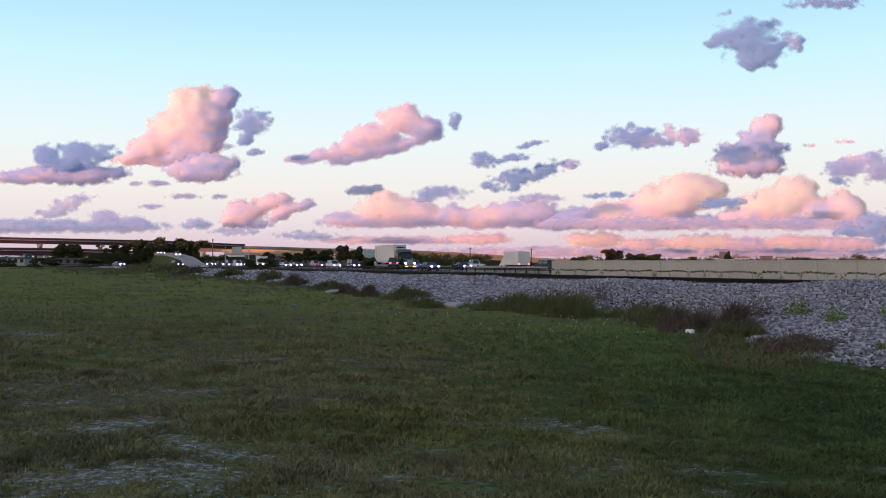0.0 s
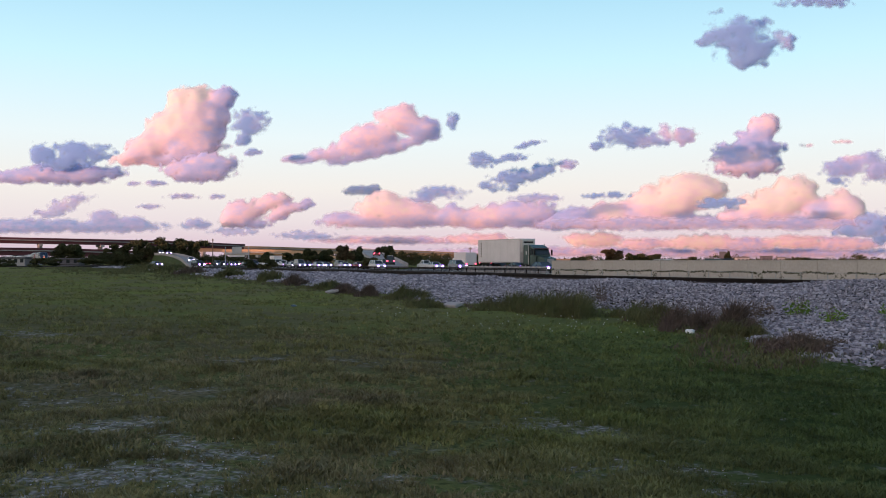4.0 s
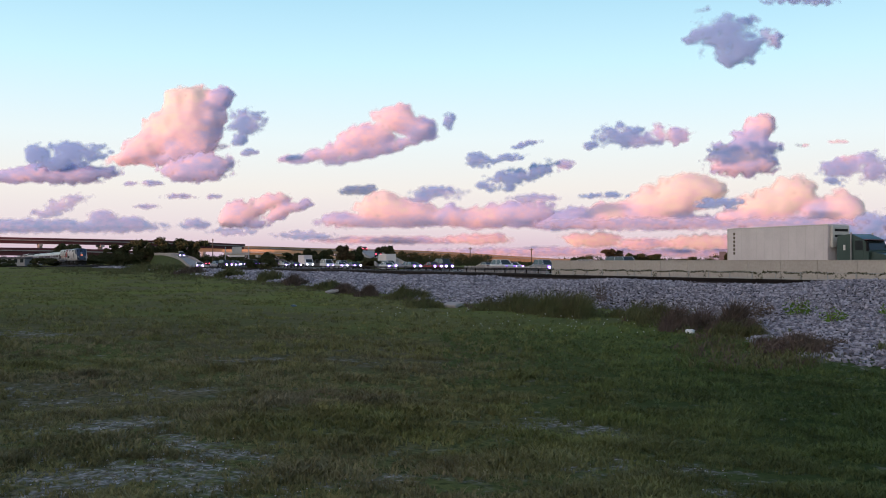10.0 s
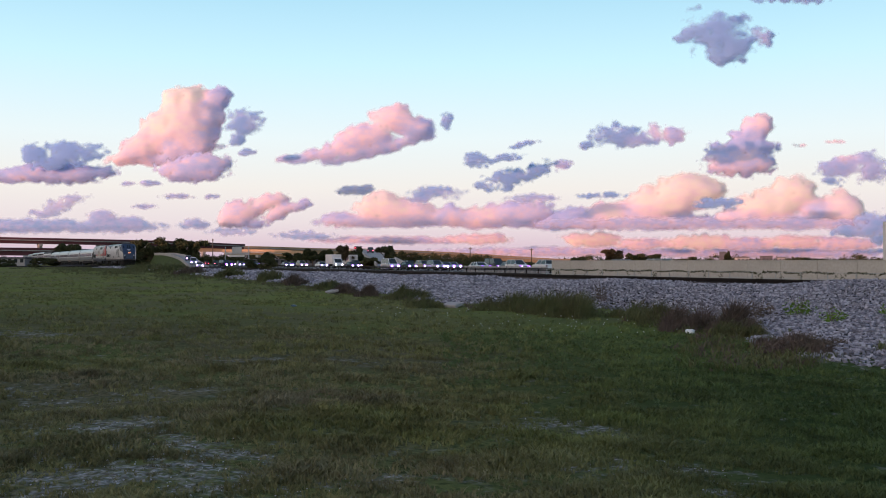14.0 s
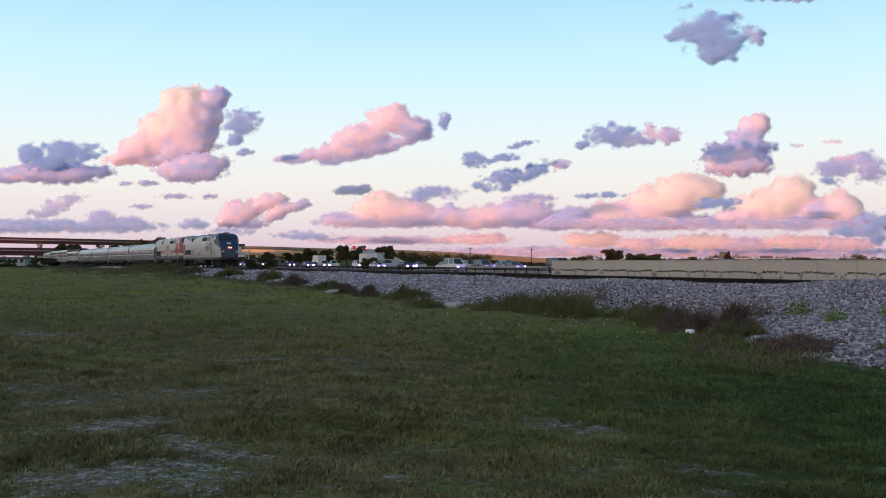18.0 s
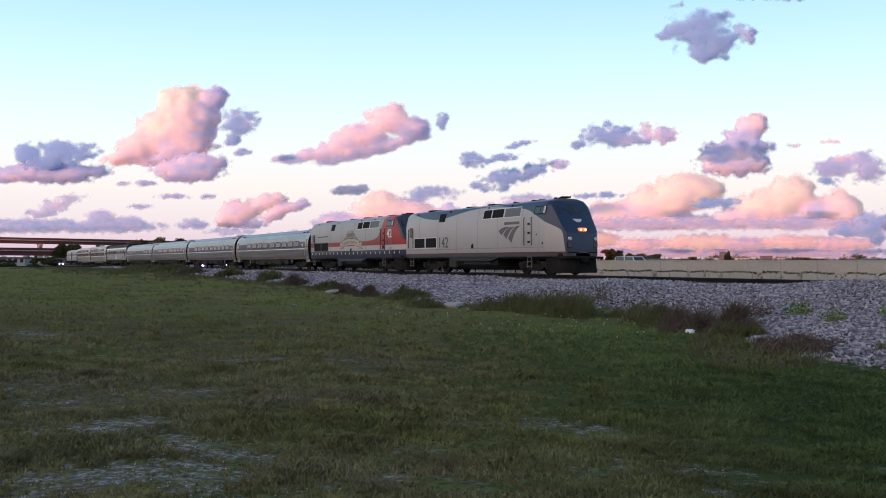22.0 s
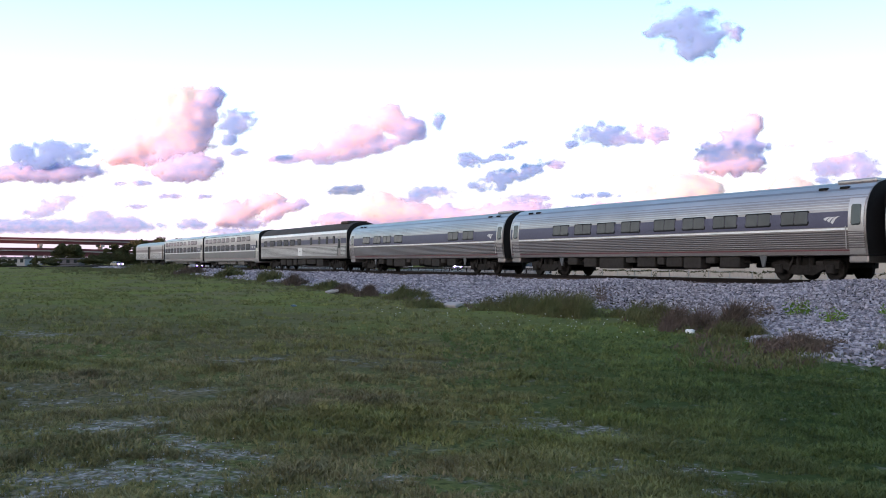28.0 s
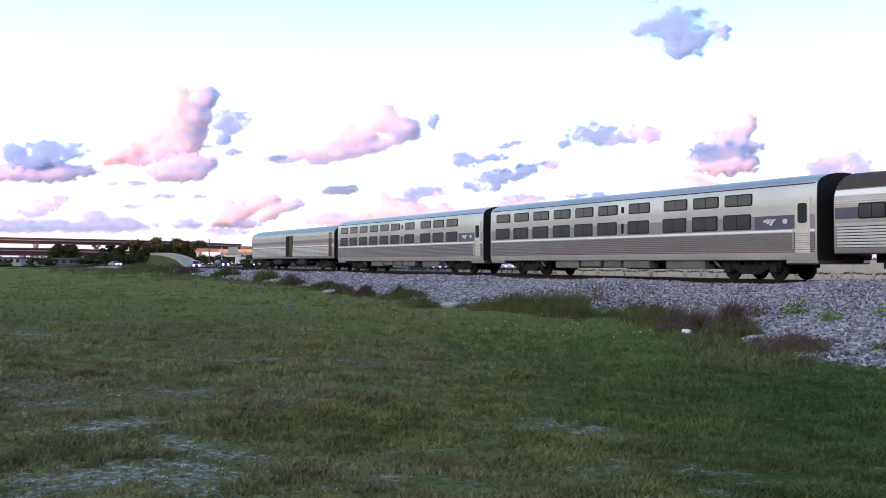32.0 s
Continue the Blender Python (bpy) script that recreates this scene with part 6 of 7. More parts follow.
def fluted_strip(prof, x0, x1, z0, z1, pitch, depth, name, material, parent, label=""):
    """A fluted panel laid on the body's sides."""
    for s in (-1, 1):
        outer, z, k = [], z0, 0
        while z <= z1:
            outer.append((s * (y_at(prof, z) + 0.014 + (depth if k % 2 else 0)), z))
            z += pitch / 2
            k += 1
        inner = [(s * (y_at(prof, z) - 0.02), z) for _, z in outer]
        part(name, Shape().prism(outer + inner[::-1], "x", x0, x1), material, parent, label)


def rounded(x0, x1, z0, z1, r=0.07):
    out = []
    for cx, cz, a0 in ((x1 - r, z1 - r, 0), (x0 + r, z1 - r, 90), (x0 + r, z0 + r, 180), (x1 - r, z0 + r, 270)):
        out += [(cx + r * math.cos(radians(a0 + a)), cz + r * math.sin(radians(a0 + a))) for a in (0, 45, 90)]
    return out


def plate(prof, poly, off, name, material, parent, label="", side=-1, into=0.03):
    """A flat piece with the outline poly (x, z), laid on one side of the body."""
    n = len(poly)
    pts = [(x, side * (y_at(prof, z) + off), z) for x, z in poly] + [(x, side * (y_at(prof, z) - into), z) for x, z in poly]
    fs = [tuple(range(n)), tuple(range(n, 2 * n))[::-1]] + [(i, (i + 1) % n, n + (i + 1) % n, n + i) for i in range(n)]
    return part(name, Shape().add(pts, fs), material, parent, label)


def window(prof, x0, x1, z0, z1, parent, side, panes=2, r=0.08, pane=None):
    fr = plate(prof, rounded(x0, x1, z0, z1, r), 0.018, "window", RUBBER, parent, "", side)
    w = (x1 - x0 - 0.08) / panes
    for i in range(panes):
        a = x0 + 0.05 + i * w
        plate(prof, rounded(a, a + w - 0.035, z0 + 0.05, z1 - 0.05, r * 0.6), 0.026, "pane", pane or PANE, fr, "", side)


def lettering(prof, text, x, z, size, name, material, parent, side=-1, label="", bold=0.0):
    cu = bpy.data.curves.new("text", "FONT")
    cu.body, cu.size, cu.extrude, cu.align_x, cu.offset = text, size, 0.004, "CENTER", bold
    tmp = new("text", cu)
    me = bpy.data.meshes.new_from_object(tmp.evaluated_get(bpy.context.evaluated_depsgraph_get()))
    bpy.data.objects.remove(tmp)
    for v in me.vertices:
        lx, lz = v.co.x, v.co.y
        zz = z + lz
        v.co = (x + (lx if side < 0 else -lx), side * (y_at(prof, zz) + 0.012 + v.co.z), zz)
    me.materials.clear()
    me.materials.append(material)
    ob = new(name, me)
    ob.parent = parent
    if label:
        ob["label"] = label
    return ob


def bogie(x, wheels, radius, parent, half=0.98, outside=True):
    """A two-axle truck under a car: frame, wheels, axle boxes, springs."""
    lo, hi = min(wheels), max(wheels)
    fr = new("truck", mesh_of("truck", Shape().box(x - 0.35, x + 0.35, -half, half, 0.35, 0.95, 0.05), UNDER))
    for s in (-1, 1):
        y0, y1 = sorted((s * (half + 0.12), s * (half - 0.08)))
        part("side_frame", Shape().prism([(lo - 0.42, 0.74), (lo + 0.25, 0.80), (x - 0.55, 0.62), (x + 0.55, 0.62), (hi - 0.25, 0.80), (hi + 0.42, 0.74), (hi + 0.40, 0.50), (hi - 0.32, 0.46), (x + 0.5, 0.24), (x - 0.5, 0.24), (lo + 0.32, 0.46), (lo - 0.40, 0.50)], "y", y0, y1), TRUCK_GREY, fr)
        part("damper", Shape().tube((x - 0.75, s * (half + 0.16), 0.42), (x - 0.50, s * (half + 0.16), 0.96), 0.045, 8), BOX_DARK, fr, smooth=40)
        part("brake_cylinder", Shape().tube((x + 0.62, s * (half + 0.05), 0.70), (x + 0.98, s * (half + 0.05), 0.70), 0.11, 10), BOX_DARK, fr, smooth=40)
    part("motor", Shape().box(lo - 0.5, hi + 0.5, -0.68, 0.68, 0.5, 0.9, 0.05), UNDER, fr)
    fr.parent = parent
    for w in wheels:
        for s in (-1, 1):
            part("wheel", Shape().tube((w, s * 0.70, radius), (w, s * 0.84, radius), radius, 20), UNDER, fr, "dark steel wheel", smooth=30)
            part("wheel_rim", Shape().tube((w, s * 0.835, radius), (w, s * 0.855, radius), radius * 0.93, 20, radius * 0.86), TRUCK_GREY, fr, smooth=30)
            part("axle_box", Shape().box(w - 0.2, w + 0.2, min(s * (half - 0.12), s * (half + 0.2)), max(s * (half - 0.12), s * (half + 0.2)), radius - 0.17, radius + 0.2, 0.04), TRUCK_GREY, fr)
    for s in (-1, 1):
        for dx in (-0.32, 0.32):
            part("spring", Shape().tube((x + dx, s * (half + 0.02), 0.40), (x + dx, s * (half + 0.02), 0.98), 0.12, 10), TRUCK_GREY, fr, smooth=40)
    return fr


def boxes_below(parent, items, material=None):
    for x0, x1, z0, z1, s in items:
        for side in ((-1, 1) if s == 0 else (s,)):
            y0, y1 = (-1.38, -0.75) if side < 0 else (0.75, 1.38)
            part("equipment_box", Shape().box(x0, x1, y0, y1, z0, z1, 0.04), material or BOX_DARK, parent, "grimy steel equipment box")
    part("centre_sill", Shape().box(-24.6, -1.4, -0.35, 0.35, 0.72, 1.2, 0.04), UNDER, parent)
    for s in (-1, 1):
        part("pipe_run", Shape().tube((-19.6, s * 1.05, 0.78), (-6.6, s * 1.05, 0.74), 0.07, 8), UNDER, parent, smooth=40)
        part("air_tank", Shape().tube((-13.2, s * 0.55, 0.60), (-11.2, s * 0.55, 0.60), 0.21, 12), UNDER, parent, "black air reservoir", smooth=40)


def ends(prof, x0, x1, parent, gang_top=3.35):
    """Dark end walls, buffers and gangways of a coach."""
    for x, s in ((x0, -1), (x1, 1)):
        ring = [(-y * 0.985, 0.02 + z * 0.993) for y, z in prof] + [(y * 0.985, 0.02 + z * 0.993) for y, z in prof[::-1] if y > 0.001]
        part("end_wall", Shape().prism(ring, "x", x if s > 0 else x - 0.03, x + 0.03 if s > 0 else x), RUBBER, parent, "black end wall")
        part("gangway", Shape().box(min(x, x + s * 0.39), max(x, x + s * 0.39), -0.62, 0.62, 1.05, gang_top, 0.05), RUBBER, parent, "black folded gangway")
        part("coupler", Shape().box(min(x, x + s * 0.4), max(x, x + s * 0.4), -0.14, 0.14, 0.70, 1.0, 0.04), UNDER, parent)


def arrow_mark(prof, x, z, size, material, parent, side=-1, label=""):
    """Three curved bars, broad at the foot and pointed at the tip: the operator's mark as a plain shape."""
    for fx, fz, tx, tz in ((-1.0, 0.02, -0.02, 0.33), (-0.52, -0.17, 0.46, 0.32), (-0.04, -0.37, 1.0, 0.36)):
        up, low = [], []
        for i in range(7):
            t = i / 6
            cx, cz = fx + 0.40 * (tx - fx), tz - 0.02
            px = (1 - t) ** 2 * fx + 2 * t * (1 - t) * cx + t * t * tx
            pz = (1 - t) ** 2 * fz + 2 * t * (1 - t) * cz + t * t * tz
            w = 0.26 * (1 - t) ** 0.8 + 0.01
            up.append((x + size * (px - 0.35 * w), z + size * (pz + 0.5 * w)))
            low.append((x + size * (px + 0.75 * w), z + size * (pz - 0.3 * w)))
        pts = up + low[::-1]
        n = 7
        m = [(px if side < 0 else 2 * x - px, side * (y_at(prof, pz) + o), pz) for o in (0.018, -0.01) for px, pz in pts]
        fs = []
        for i in range(n - 1):
            j = 2 * n - 1 - i
            fs += [(i, i + 1, j - 1, j), (14 + i, 14 + j, 14 + j - 1, 14 + i + 1), (i, 14 + i, 14 + i + 1, i + 1), (j, j - 1, 14 + j - 1, 14 + j)]
        part("mark_bar", Shape().add(m, fs), material, parent, label)


# -- locomotives --
LOCO = [(1.38, 1.02), (1.50, 1.06), (1.53, 1.2), (1.53, 2.3), (1.53, 3.32), (1.36, 4.02), (1.15, 4.22), (0.7, 4.34), (0.0, 4.38)]
LOCO_X = [-20.85, -20.6, -16, -10, -5, -3.2, -2.35]
LOCO_S = [(0.985, 0.99), (1, 1), (1, 1), (1, 1), (1, 1), (1, 1), (1, 1)]


def curve_of(ns, ls, src, pts, x0, x1, top):
    """A node chain that gives a height for a place along the body, by points."""
    r = ns.new("ShaderNodeMapRange")
    r.inputs[1].default_value, r.inputs[2].default_value = x0, x1
    ls.new(src, r.inputs[0])
    c = ns.new("ShaderNodeFloatCurve")
    cm = c.mapping
    cm.curves[0].points[0].location = ((pts[0][0] - x0) / (x1 - x0), pts[0][1] / top)
    cm.curves[0].points[1].location = ((pts[-1][0] - x0) / (x1 - x0), pts[-1][1] / top)
    for x, z in pts[1:-1]:
        cm.curves[0].points.new((x - x0) / (x1 - x0), z / top)
    cm.update()
    ls.new(r.outputs[0], c.inputs["Value"])
    m = ns.new("ShaderNodeMath")
    m.operation = "MULTIPLY"
    m.inputs[1].default_value = top
    ls.new(c.outputs[0], m.inputs[0])
    return m.outputs[0]


def livery(name, base, layers, rough=0.38):
    """Body paint: a base colour and layers (colour, lower edge points or None, upper edge points or None) along the body."""
    m = surface(name, base, rough, 0.1, (11, 0.10), (0.45, 0.22), 0.02, tint=[c * 0.55 for c in base])
    ns, ls = m.node_tree.nodes, m.node_tree.links
    b = ns["Principled BSDF"]
    col = b.inputs["Base Color"].links[0].from_socket
    tc = ns.new("ShaderNodeTexCoord")
    sp = ns.new("ShaderNodeSeparateXYZ")
    ls.new(tc.outputs["Object"], sp.inputs[0])
    for c, low, high in layers:
        fac = None
        for pts, op in ((low, "GREATER_THAN"), (high, "LESS_THAN")):
            if pts is None:
                continue
            cmp_ = ns.new("ShaderNodeMath")
            cmp_.operation = op
            ls.new(sp.outputs["Z"], cmp_.inputs[0])
            if len(pts) == 1:
                cmp_.inputs[1].default_value = pts[0][1]
            else:
                ls.new(curve_of(ns, ls, sp.outputs["X"], pts, -22.0, 0.5, 5.0), cmp_.inputs[1])
            if fac is None:
                fac = cmp_.outputs[0]
            else:
                mu = ns.new("ShaderNodeMath")
                mu.operation = "MULTIPLY"
                ls.new(fac, mu.inputs[0])
                ls.new(cmp_.outputs[0], mu.inputs[1])
                fac = mu.outputs[0]
        mx = ns.new("ShaderNodeMix")
        mx.data_type = "RGBA"
        ls.new(fac, mx.inputs[0])
        ls.new(col, mx.inputs[6])
        mx.inputs[7].default_value = (*c, 1)
        col = mx.outputs[2]
    ls.new(col, b.inputs["Base Color"])
    return m


LEAD_PAINT = livery("silver_and_blue_paint", (0.37, 0.348, 0.345), [
    ((0.017, 0.032, 0.070), [(-21.5, 4.4), (-20.6, 4.3), (-19.0, 3.98), (-17.2, 3.72), (-15.2, 3.66), (-13.88, 3.79), (-10.5, 4.14), (-8.4, 4.18), (-6.76, 4.08), (-4.46, 3.82), (-3.33, 3.46), (-2.2, 2.98), (-1.15, 2.50), (-1.0, 2.0), (-0.92, 1.34), (-0.8, 1.2), (0.4, 1.2)], None),
    ((0.07, 0.07, 0.075), [(-22, 4.2)], None),
    ((0.10, 0.026, 0.032), None, [(-22, 1.33)]),
    ((0.07, 0.07, 0.075), None, [(-22, 1.25)])])
SECOND_PAINT = livery("red_white_blue_paint", (0.31, 0.30, 0.295), [
    ((0.27, 0.012, 0.018), [(-22, 2.06)], [(-21.5, 2.44), (-20.9, 2.44), (-15, 2.42), (-8.7, 2.42), (-6.6, 2.46), (-5.4, 2.62), (-4.75, 3.0), (-4.3, 3.6), (-3.9, 4.5), (0.4, 4.6)]),
    ((0.44, 0.43, 0.42), [(-22, 1.68)], [(-22, 2.06)]),
    ((0.030, 0.045, 0.065), [(-21.5, 4.95), (-2.5, 4.9), (-2.25, 4.1), (-1.6, 3.05), (-0.95, 2.4), (0.4, 2.25)], None),
    ((0.022, 0.024, 0.05), None, [(-22, 1.68)])])
SEAM = surface("panel_gap", (0.235, 0.22, 0.22), 0.6)
NUMERAL_DARK = surface("dark_numeral", (0.05, 0.05, 0.055), 0.5)
NUMERAL_WHITE = surface("white_numeral", (0.75, 0.74, 0.72), 0.5)
MARK_GREY = surface("mark_grey", (0.10, 0.10, 0.105), 0.5)
SKIRT_GREY = surface("dark_skirt_paint", (0.045, 0.045, 0.048), 0.6)
SILVER_DULL = surface("dull_silver_door", (0.38, 0.365, 0.34), 0.45, 0.1)
MARK_PALE = surface("mark_pale", (0.62, 0.62, 0.62), 0.4)
TAN = surface("tan_paint", (0.48, 0.41, 0.30), 0.55, 0, (6, 0.3), (1.5, 0.3), 0)
EMBLEM_GREY = surface("grey_emblem_paint", (0.24, 0.225, 0.19), 0.55, 0, (6, 0.3), (1.5, 0.3), 0)
TAN_DARK = surface("dark_tan_paint", (0.13, 0.11, 0.085), 0.55, 0, (6, 0.3), (1.5, 0.3), 0)


def loco_nose(material, top):
    """The faceted cab front: tapered sides, an upright lower face, a slanted upper face up to the brow."""
    bm = bmesh.new()
    for s in (-1, 1):
        for y, z in LOCO:
            bm.verts.new((-2.36, s * y, z))
        for x, y, z in ((-2.22, 0.62, 4.33), (-2.16, 1.06, 4.16), (-2.0, 1.22, 3.9), (-0.98, 1.10, 2.50), (-0.90, 1.04, 2.42), (-0.86, 1.02, 2.2), (-0.84, 1.02, 1.30), (-0.92, 1.10, 1.30),
                        (-0.90, 1.06, 1.08), (-0.80, 0.5, 2.46), (-0.74, 0.5, 2.25), (-0.74, 0.5, 1.08), (-2.24, 0.0, 4.375)):
            bm.verts.new((x, s * y, z))
    bmesh.ops.convex_hull(bm, input=bm.verts[:])
    loose = [v for v in bm.verts if not v.link_faces]
    bmesh.ops.delete(bm, geom=loose, context="VERTS")
    bm.verts.index_update()
    sh = Shape().add([v.co for v in bm.verts], [[v.index for v in f.verts] for f in bm.faces])
    bm.free()
    return part("nose", sh, material, top, "", smooth=22)


def locomotive(lead):
    top = thing("locomotive", "silver diesel locomotive with blue nose and roof leading the train" if lead
                else "diesel locomotive in red, white and blue stripes with stars", "locomotive", "train")
    P = LOCO
    body(P, LOCO_X, "body", LEAD_PAINT if lead else SECOND_PAINT, top, "", LOCO_S)
    nose = loco_nose(LEAD_PAINT if lead else SECOND_PAINT, top)
    for side in (-1, 1):
        for x0, x1 in ((-9.38, -8.40), (-8.27, -6.92), (-6.76, -4.98)):
            g = plate(P, rounded(x0 - 0.05, x1 + 0.05, 3.40, 4.02, 0.04), 0.014, "window", MARK_PALE, top, "pale-framed louvred opening", side)
            plate(P, rounded(x0, x1, 3.45, 3.97, 0.03), 0.022, "pane", RUBBER if x1 < -6 else MARK_GREY, g, "", side)
        plate(P, rounded(-15.55, -14.68, 3.45, 4.0, 0.04), 0.016, "window", RUBBER, top, "", side)
        cw = plate(P, rounded(-3.46, -2.28, 3.46, 3.95, 0.06), 0.014, "cab_window", RUBBER, top, "", side)
        plate(P, rounded(-3.40, -2.86, 3.51, 3.90, 0.04), 0.022, "pane", GLASS_DARK, cw, "", side)
        plate(P, rounded(-2.80, -2.52, 3.51, 3.90, 0.04), 0.022, "pane", GLASS_DARK, cw, "", side)
        # a reflection in the glass, painted as a pale pane
        plate(P, rounded(-2.50, -2.32, 3.51, 3.92, 0.04), 0.024, "pane", MARK_PALE, cw, "pane painted pale for a reflection", side)
        # cab door with two grab rails and a ladder
        dr = plate(P, rounded(-4.30, -3.75, 1.72, 3.55, 0.05), 0.012, "cab_door", SILVER_DULL if lead else LEAD_RED, top, "", side)
        for gx in (-4.42, -3.62):
            y = side * (y_at(P, 2.5) + 0.06)
            part("grab_rail", Shape().tube((gx, y, 1.70), (gx, y, 3.30), 0.022, 6).tube((gx, y, 3.28), (gx, side * 1.5, 3.34), 0.022, 6), RUBBER, top, "dark grab rail")
        for gx in (-20.3, -19.55):
            y = side * (y_at(P, 2.5) + 0.06)
            part("grab_rail", Shape().tube((gx, y, 1.75), (gx, y, 3.1), 0.022, 6), RUBBER, top)
        part("end_ladder_panel", Shape().box(-20.2, -19.65, min(side * 1.5, side * 1.56), max(side * 1.5, side * 1.56), 2.5, 3.2, 0.03), MARK_GREY, top)
        for gx in (-4.02, -19.95):
            sh = Shape()
            for dx in (-0.22, 0.22):
                sh.box(gx + dx - 0.025, gx + dx + 0.025, min(side * 1.42, side * 1.48), max(side * 1.42, side * 1.48), 0.42, 1.25, 0.01)
            for i in range(3):
                sh.box(gx - 0.22, gx + 0.22, min(side * 1.38, side * 1.52), max(side * 1.38, side * 1.52), 0.48 + 0.27 * i, 0.52 + 0.27 * i, 0.008)
            part("ladder", sh, MARK_GREY, top, "grey steel step ladder")
        for i in range(3):
            part("door_latch", Shape().box(-4.05, -3.85, min(side * 1.54, side * 1.58), max(side * 1.54, side * 1.58), 1.85 + 0.52 * i, 1.97 + 0.52 * i, 0.01), RUBBER, dr)
        for x0, x1 in ((-19.35, -17.72), (-17.52, -15.90)) if lead else ((-19.75, -18.05), (-17.9, -16.2)):
            v = plate(P, rounded(x0 - 0.06, x1 + 0.06, 1.68, 2.46, 0.03), 0.012, "vent", MARK_PALE if lead else MARK_GREY, top, "", side)
            plate(P, rounded(x0, x1, 1.74, 2.40, 0.02), 0.02, "grille", RUBBER, v, "black mesh grille", side)
        plate(P, [(-10.88, 1.62), (-10.62, 1.62), (-10.62, 1.86), (-10.72, 1.92), (-10.88, 1.78)], 0.03, "filler_recess", RUBBER, top, "", side)
        plate(P, rounded(-3.2, -3.11, 2.28, 2.37, 0.02), 0.008, "step_hole", RUBBER, top, "", side)
        plate(P, rounded(-2.6, -2.48, 1.75, 1.87, 0.02), 0.008, "step_hole", RUBBER, top, "", side)
        for sx in (-18.6, -15.7, -12.9, -10.1, -7.6, -4.75, -2.9):
            zs = [1.36, 2.2, 3.0, 3.32, 3.6, 4.0]
            plate(P, [(sx, z) for z in zs] + [(sx + 0.022, z) for z in zs[::-1]], 0.005, "panel_seam", SEAM, top, "", side)
        plate(P, [(-20.4, 1.585), (-2.4, 1.585), (-2.4, 1.61), (-20.4, 1.61)], 0.005, "panel_seam", SEAM, top, "", side)
        for lx in (-19.2, -14.2, -9.0, -6.2):
            part("lifting_eye", Shape().tube((lx, side * 1.28, 4.06), (lx, side * 1.28, 4.16), 0.05, 8), RUBBER, top)
    # nose: windscreen, lamps, number boxes, pilot
    def on_face(y, z, off=0.0):
        """A place on the slanted upper face."""
        return Vector((-0.80 - 0.765 * (z - 2.46) - 0.10 * max(0, abs(y) - 0.5) / 0.6 + off, y, z + off * 0.75))

    for s in (-1, 1):
        pts = [on_face(s * y, z) for y, z in ((0.05, 4.02), (0.98, 3.88), (1.05, 3.42), (0.05, 3.46))]
        off = Vector((0.8, 0, 0.6)) * 0.03
        ws = Shape().add([p + off for p in pts] + [p - off * 3 for p in pts], [(0, 1, 2, 3), (7, 6, 5, 4), (0, 4, 5, 1), (1, 5, 6, 2), (2, 6, 7, 3), (3, 7, 4, 0)])
        screen = part("windscreen", ws, GLASS_DARK, top, "dark slanted windscreen pane")
        part("wiper", Shape().tube(on_face(s * 0.2, 3.42, 0.04), on_face(s * 0.7, 3.74, 0.04), 0.010, 5), RUBBER, screen)
        lamp = LAMP_WARM if lead else GLASS_DARK
        part("headlight", Shape().tube((-1.0, 0.15 * s, 2.56), (-0.72, 0.15 * s, 2.54), 0.062, 14), lamp, top, "glowing warm headlight" if lead else "unlit headlight", smooth=40)
        part("ditch_light", Shape().tube((-0.95, 0.86 * s, 2.06), (-0.74, 0.86 * s, 2.05), 0.10, 12), MARK_PALE, top, smooth=40)
        part("number_box", Shape().box(-1.0, -0.76, min(s * 0.70, s * 1.0), max(s * 0.70, s * 1.0), 1.55, 1.86, 0.02), GLASS_DARK, top)
        part("anticlimber_step", Shape().box(-1.0, -0.72, min(s * 0.3, s * 0.95), max(s * 0.3, s * 0.95), 1.26, 1.32, 0.01), UNDER, top)
    # the lead one's housing glows red to paint in its headlights' lens bloom
    part("headlight_housing", Shape().box(-1.05, -0.745, -0.26, 0.26, 2.45, 2.65, 0.05), LAMP_BLOOM if lead else RUBBER, top, "red glow added for the headlight's bloom" if lead else "")
    nm = [on_face(y, z, 0.012) for y, z in ((-0.32, 3.16), (0.32, 3.16), (0.14, 2.98), (-0.14, 2.98))]
    part("nose_mark", Shape().add(nm + [p - Vector((0.06, 0, 0.03)) for p in nm], [(0, 1, 2, 3), (7, 6, 5, 4), (0, 4, 5, 1), (1, 5, 6, 2), (2, 6, 7, 3), (3, 7, 4, 0)]), MARK_PALE, top, "pale mark on the nose")
    pil = [(-2.3, -1.40), (-1.15, -1.25), (-0.85, -1.0), (-0.72, -0.5), (-0.72, 0.5), (-0.85, 1.0), (-1.15, 1.25), (-2.3, 1.40)]
    part("front_sill", Shape().prism([(x - 0.02, y * 0.96) for x, y in pil], "z", 0.95, 1.24), UNDER, top)
    part("pilot", Shape().loft([[(x, y, 0.14) for x, y in pil], [(x - 0.10, y * 0.97, 0.95) for x, y in pil]]), UNDER, top, "black snow plough pilot")
    part("front_coupler", Shape().box(-0.9, -0.35, -0.16, 0.16, 0.72, 1.02, 0.05), UNDER, top)
    for s in (-1, 1):
        part("air_hose", Shape().tube((-0.78, s * 0.4, 1.0), (-0.62, s * 0.42, 0.55), 0.03, 6), RUBBER, top)
    # roof gear
    for x, w, h in ((-18.2, 1.5, 0.03), (-13.0, 1.1, 0.03), (-9.8, 0.9, 0.04)):
        part("roof_fan", Shape().tube((x, 0, 4.33), (x, 0, 4.38 + h), w * 0.6, 20), UNDER, top, "dark roof fan", smooth=40)
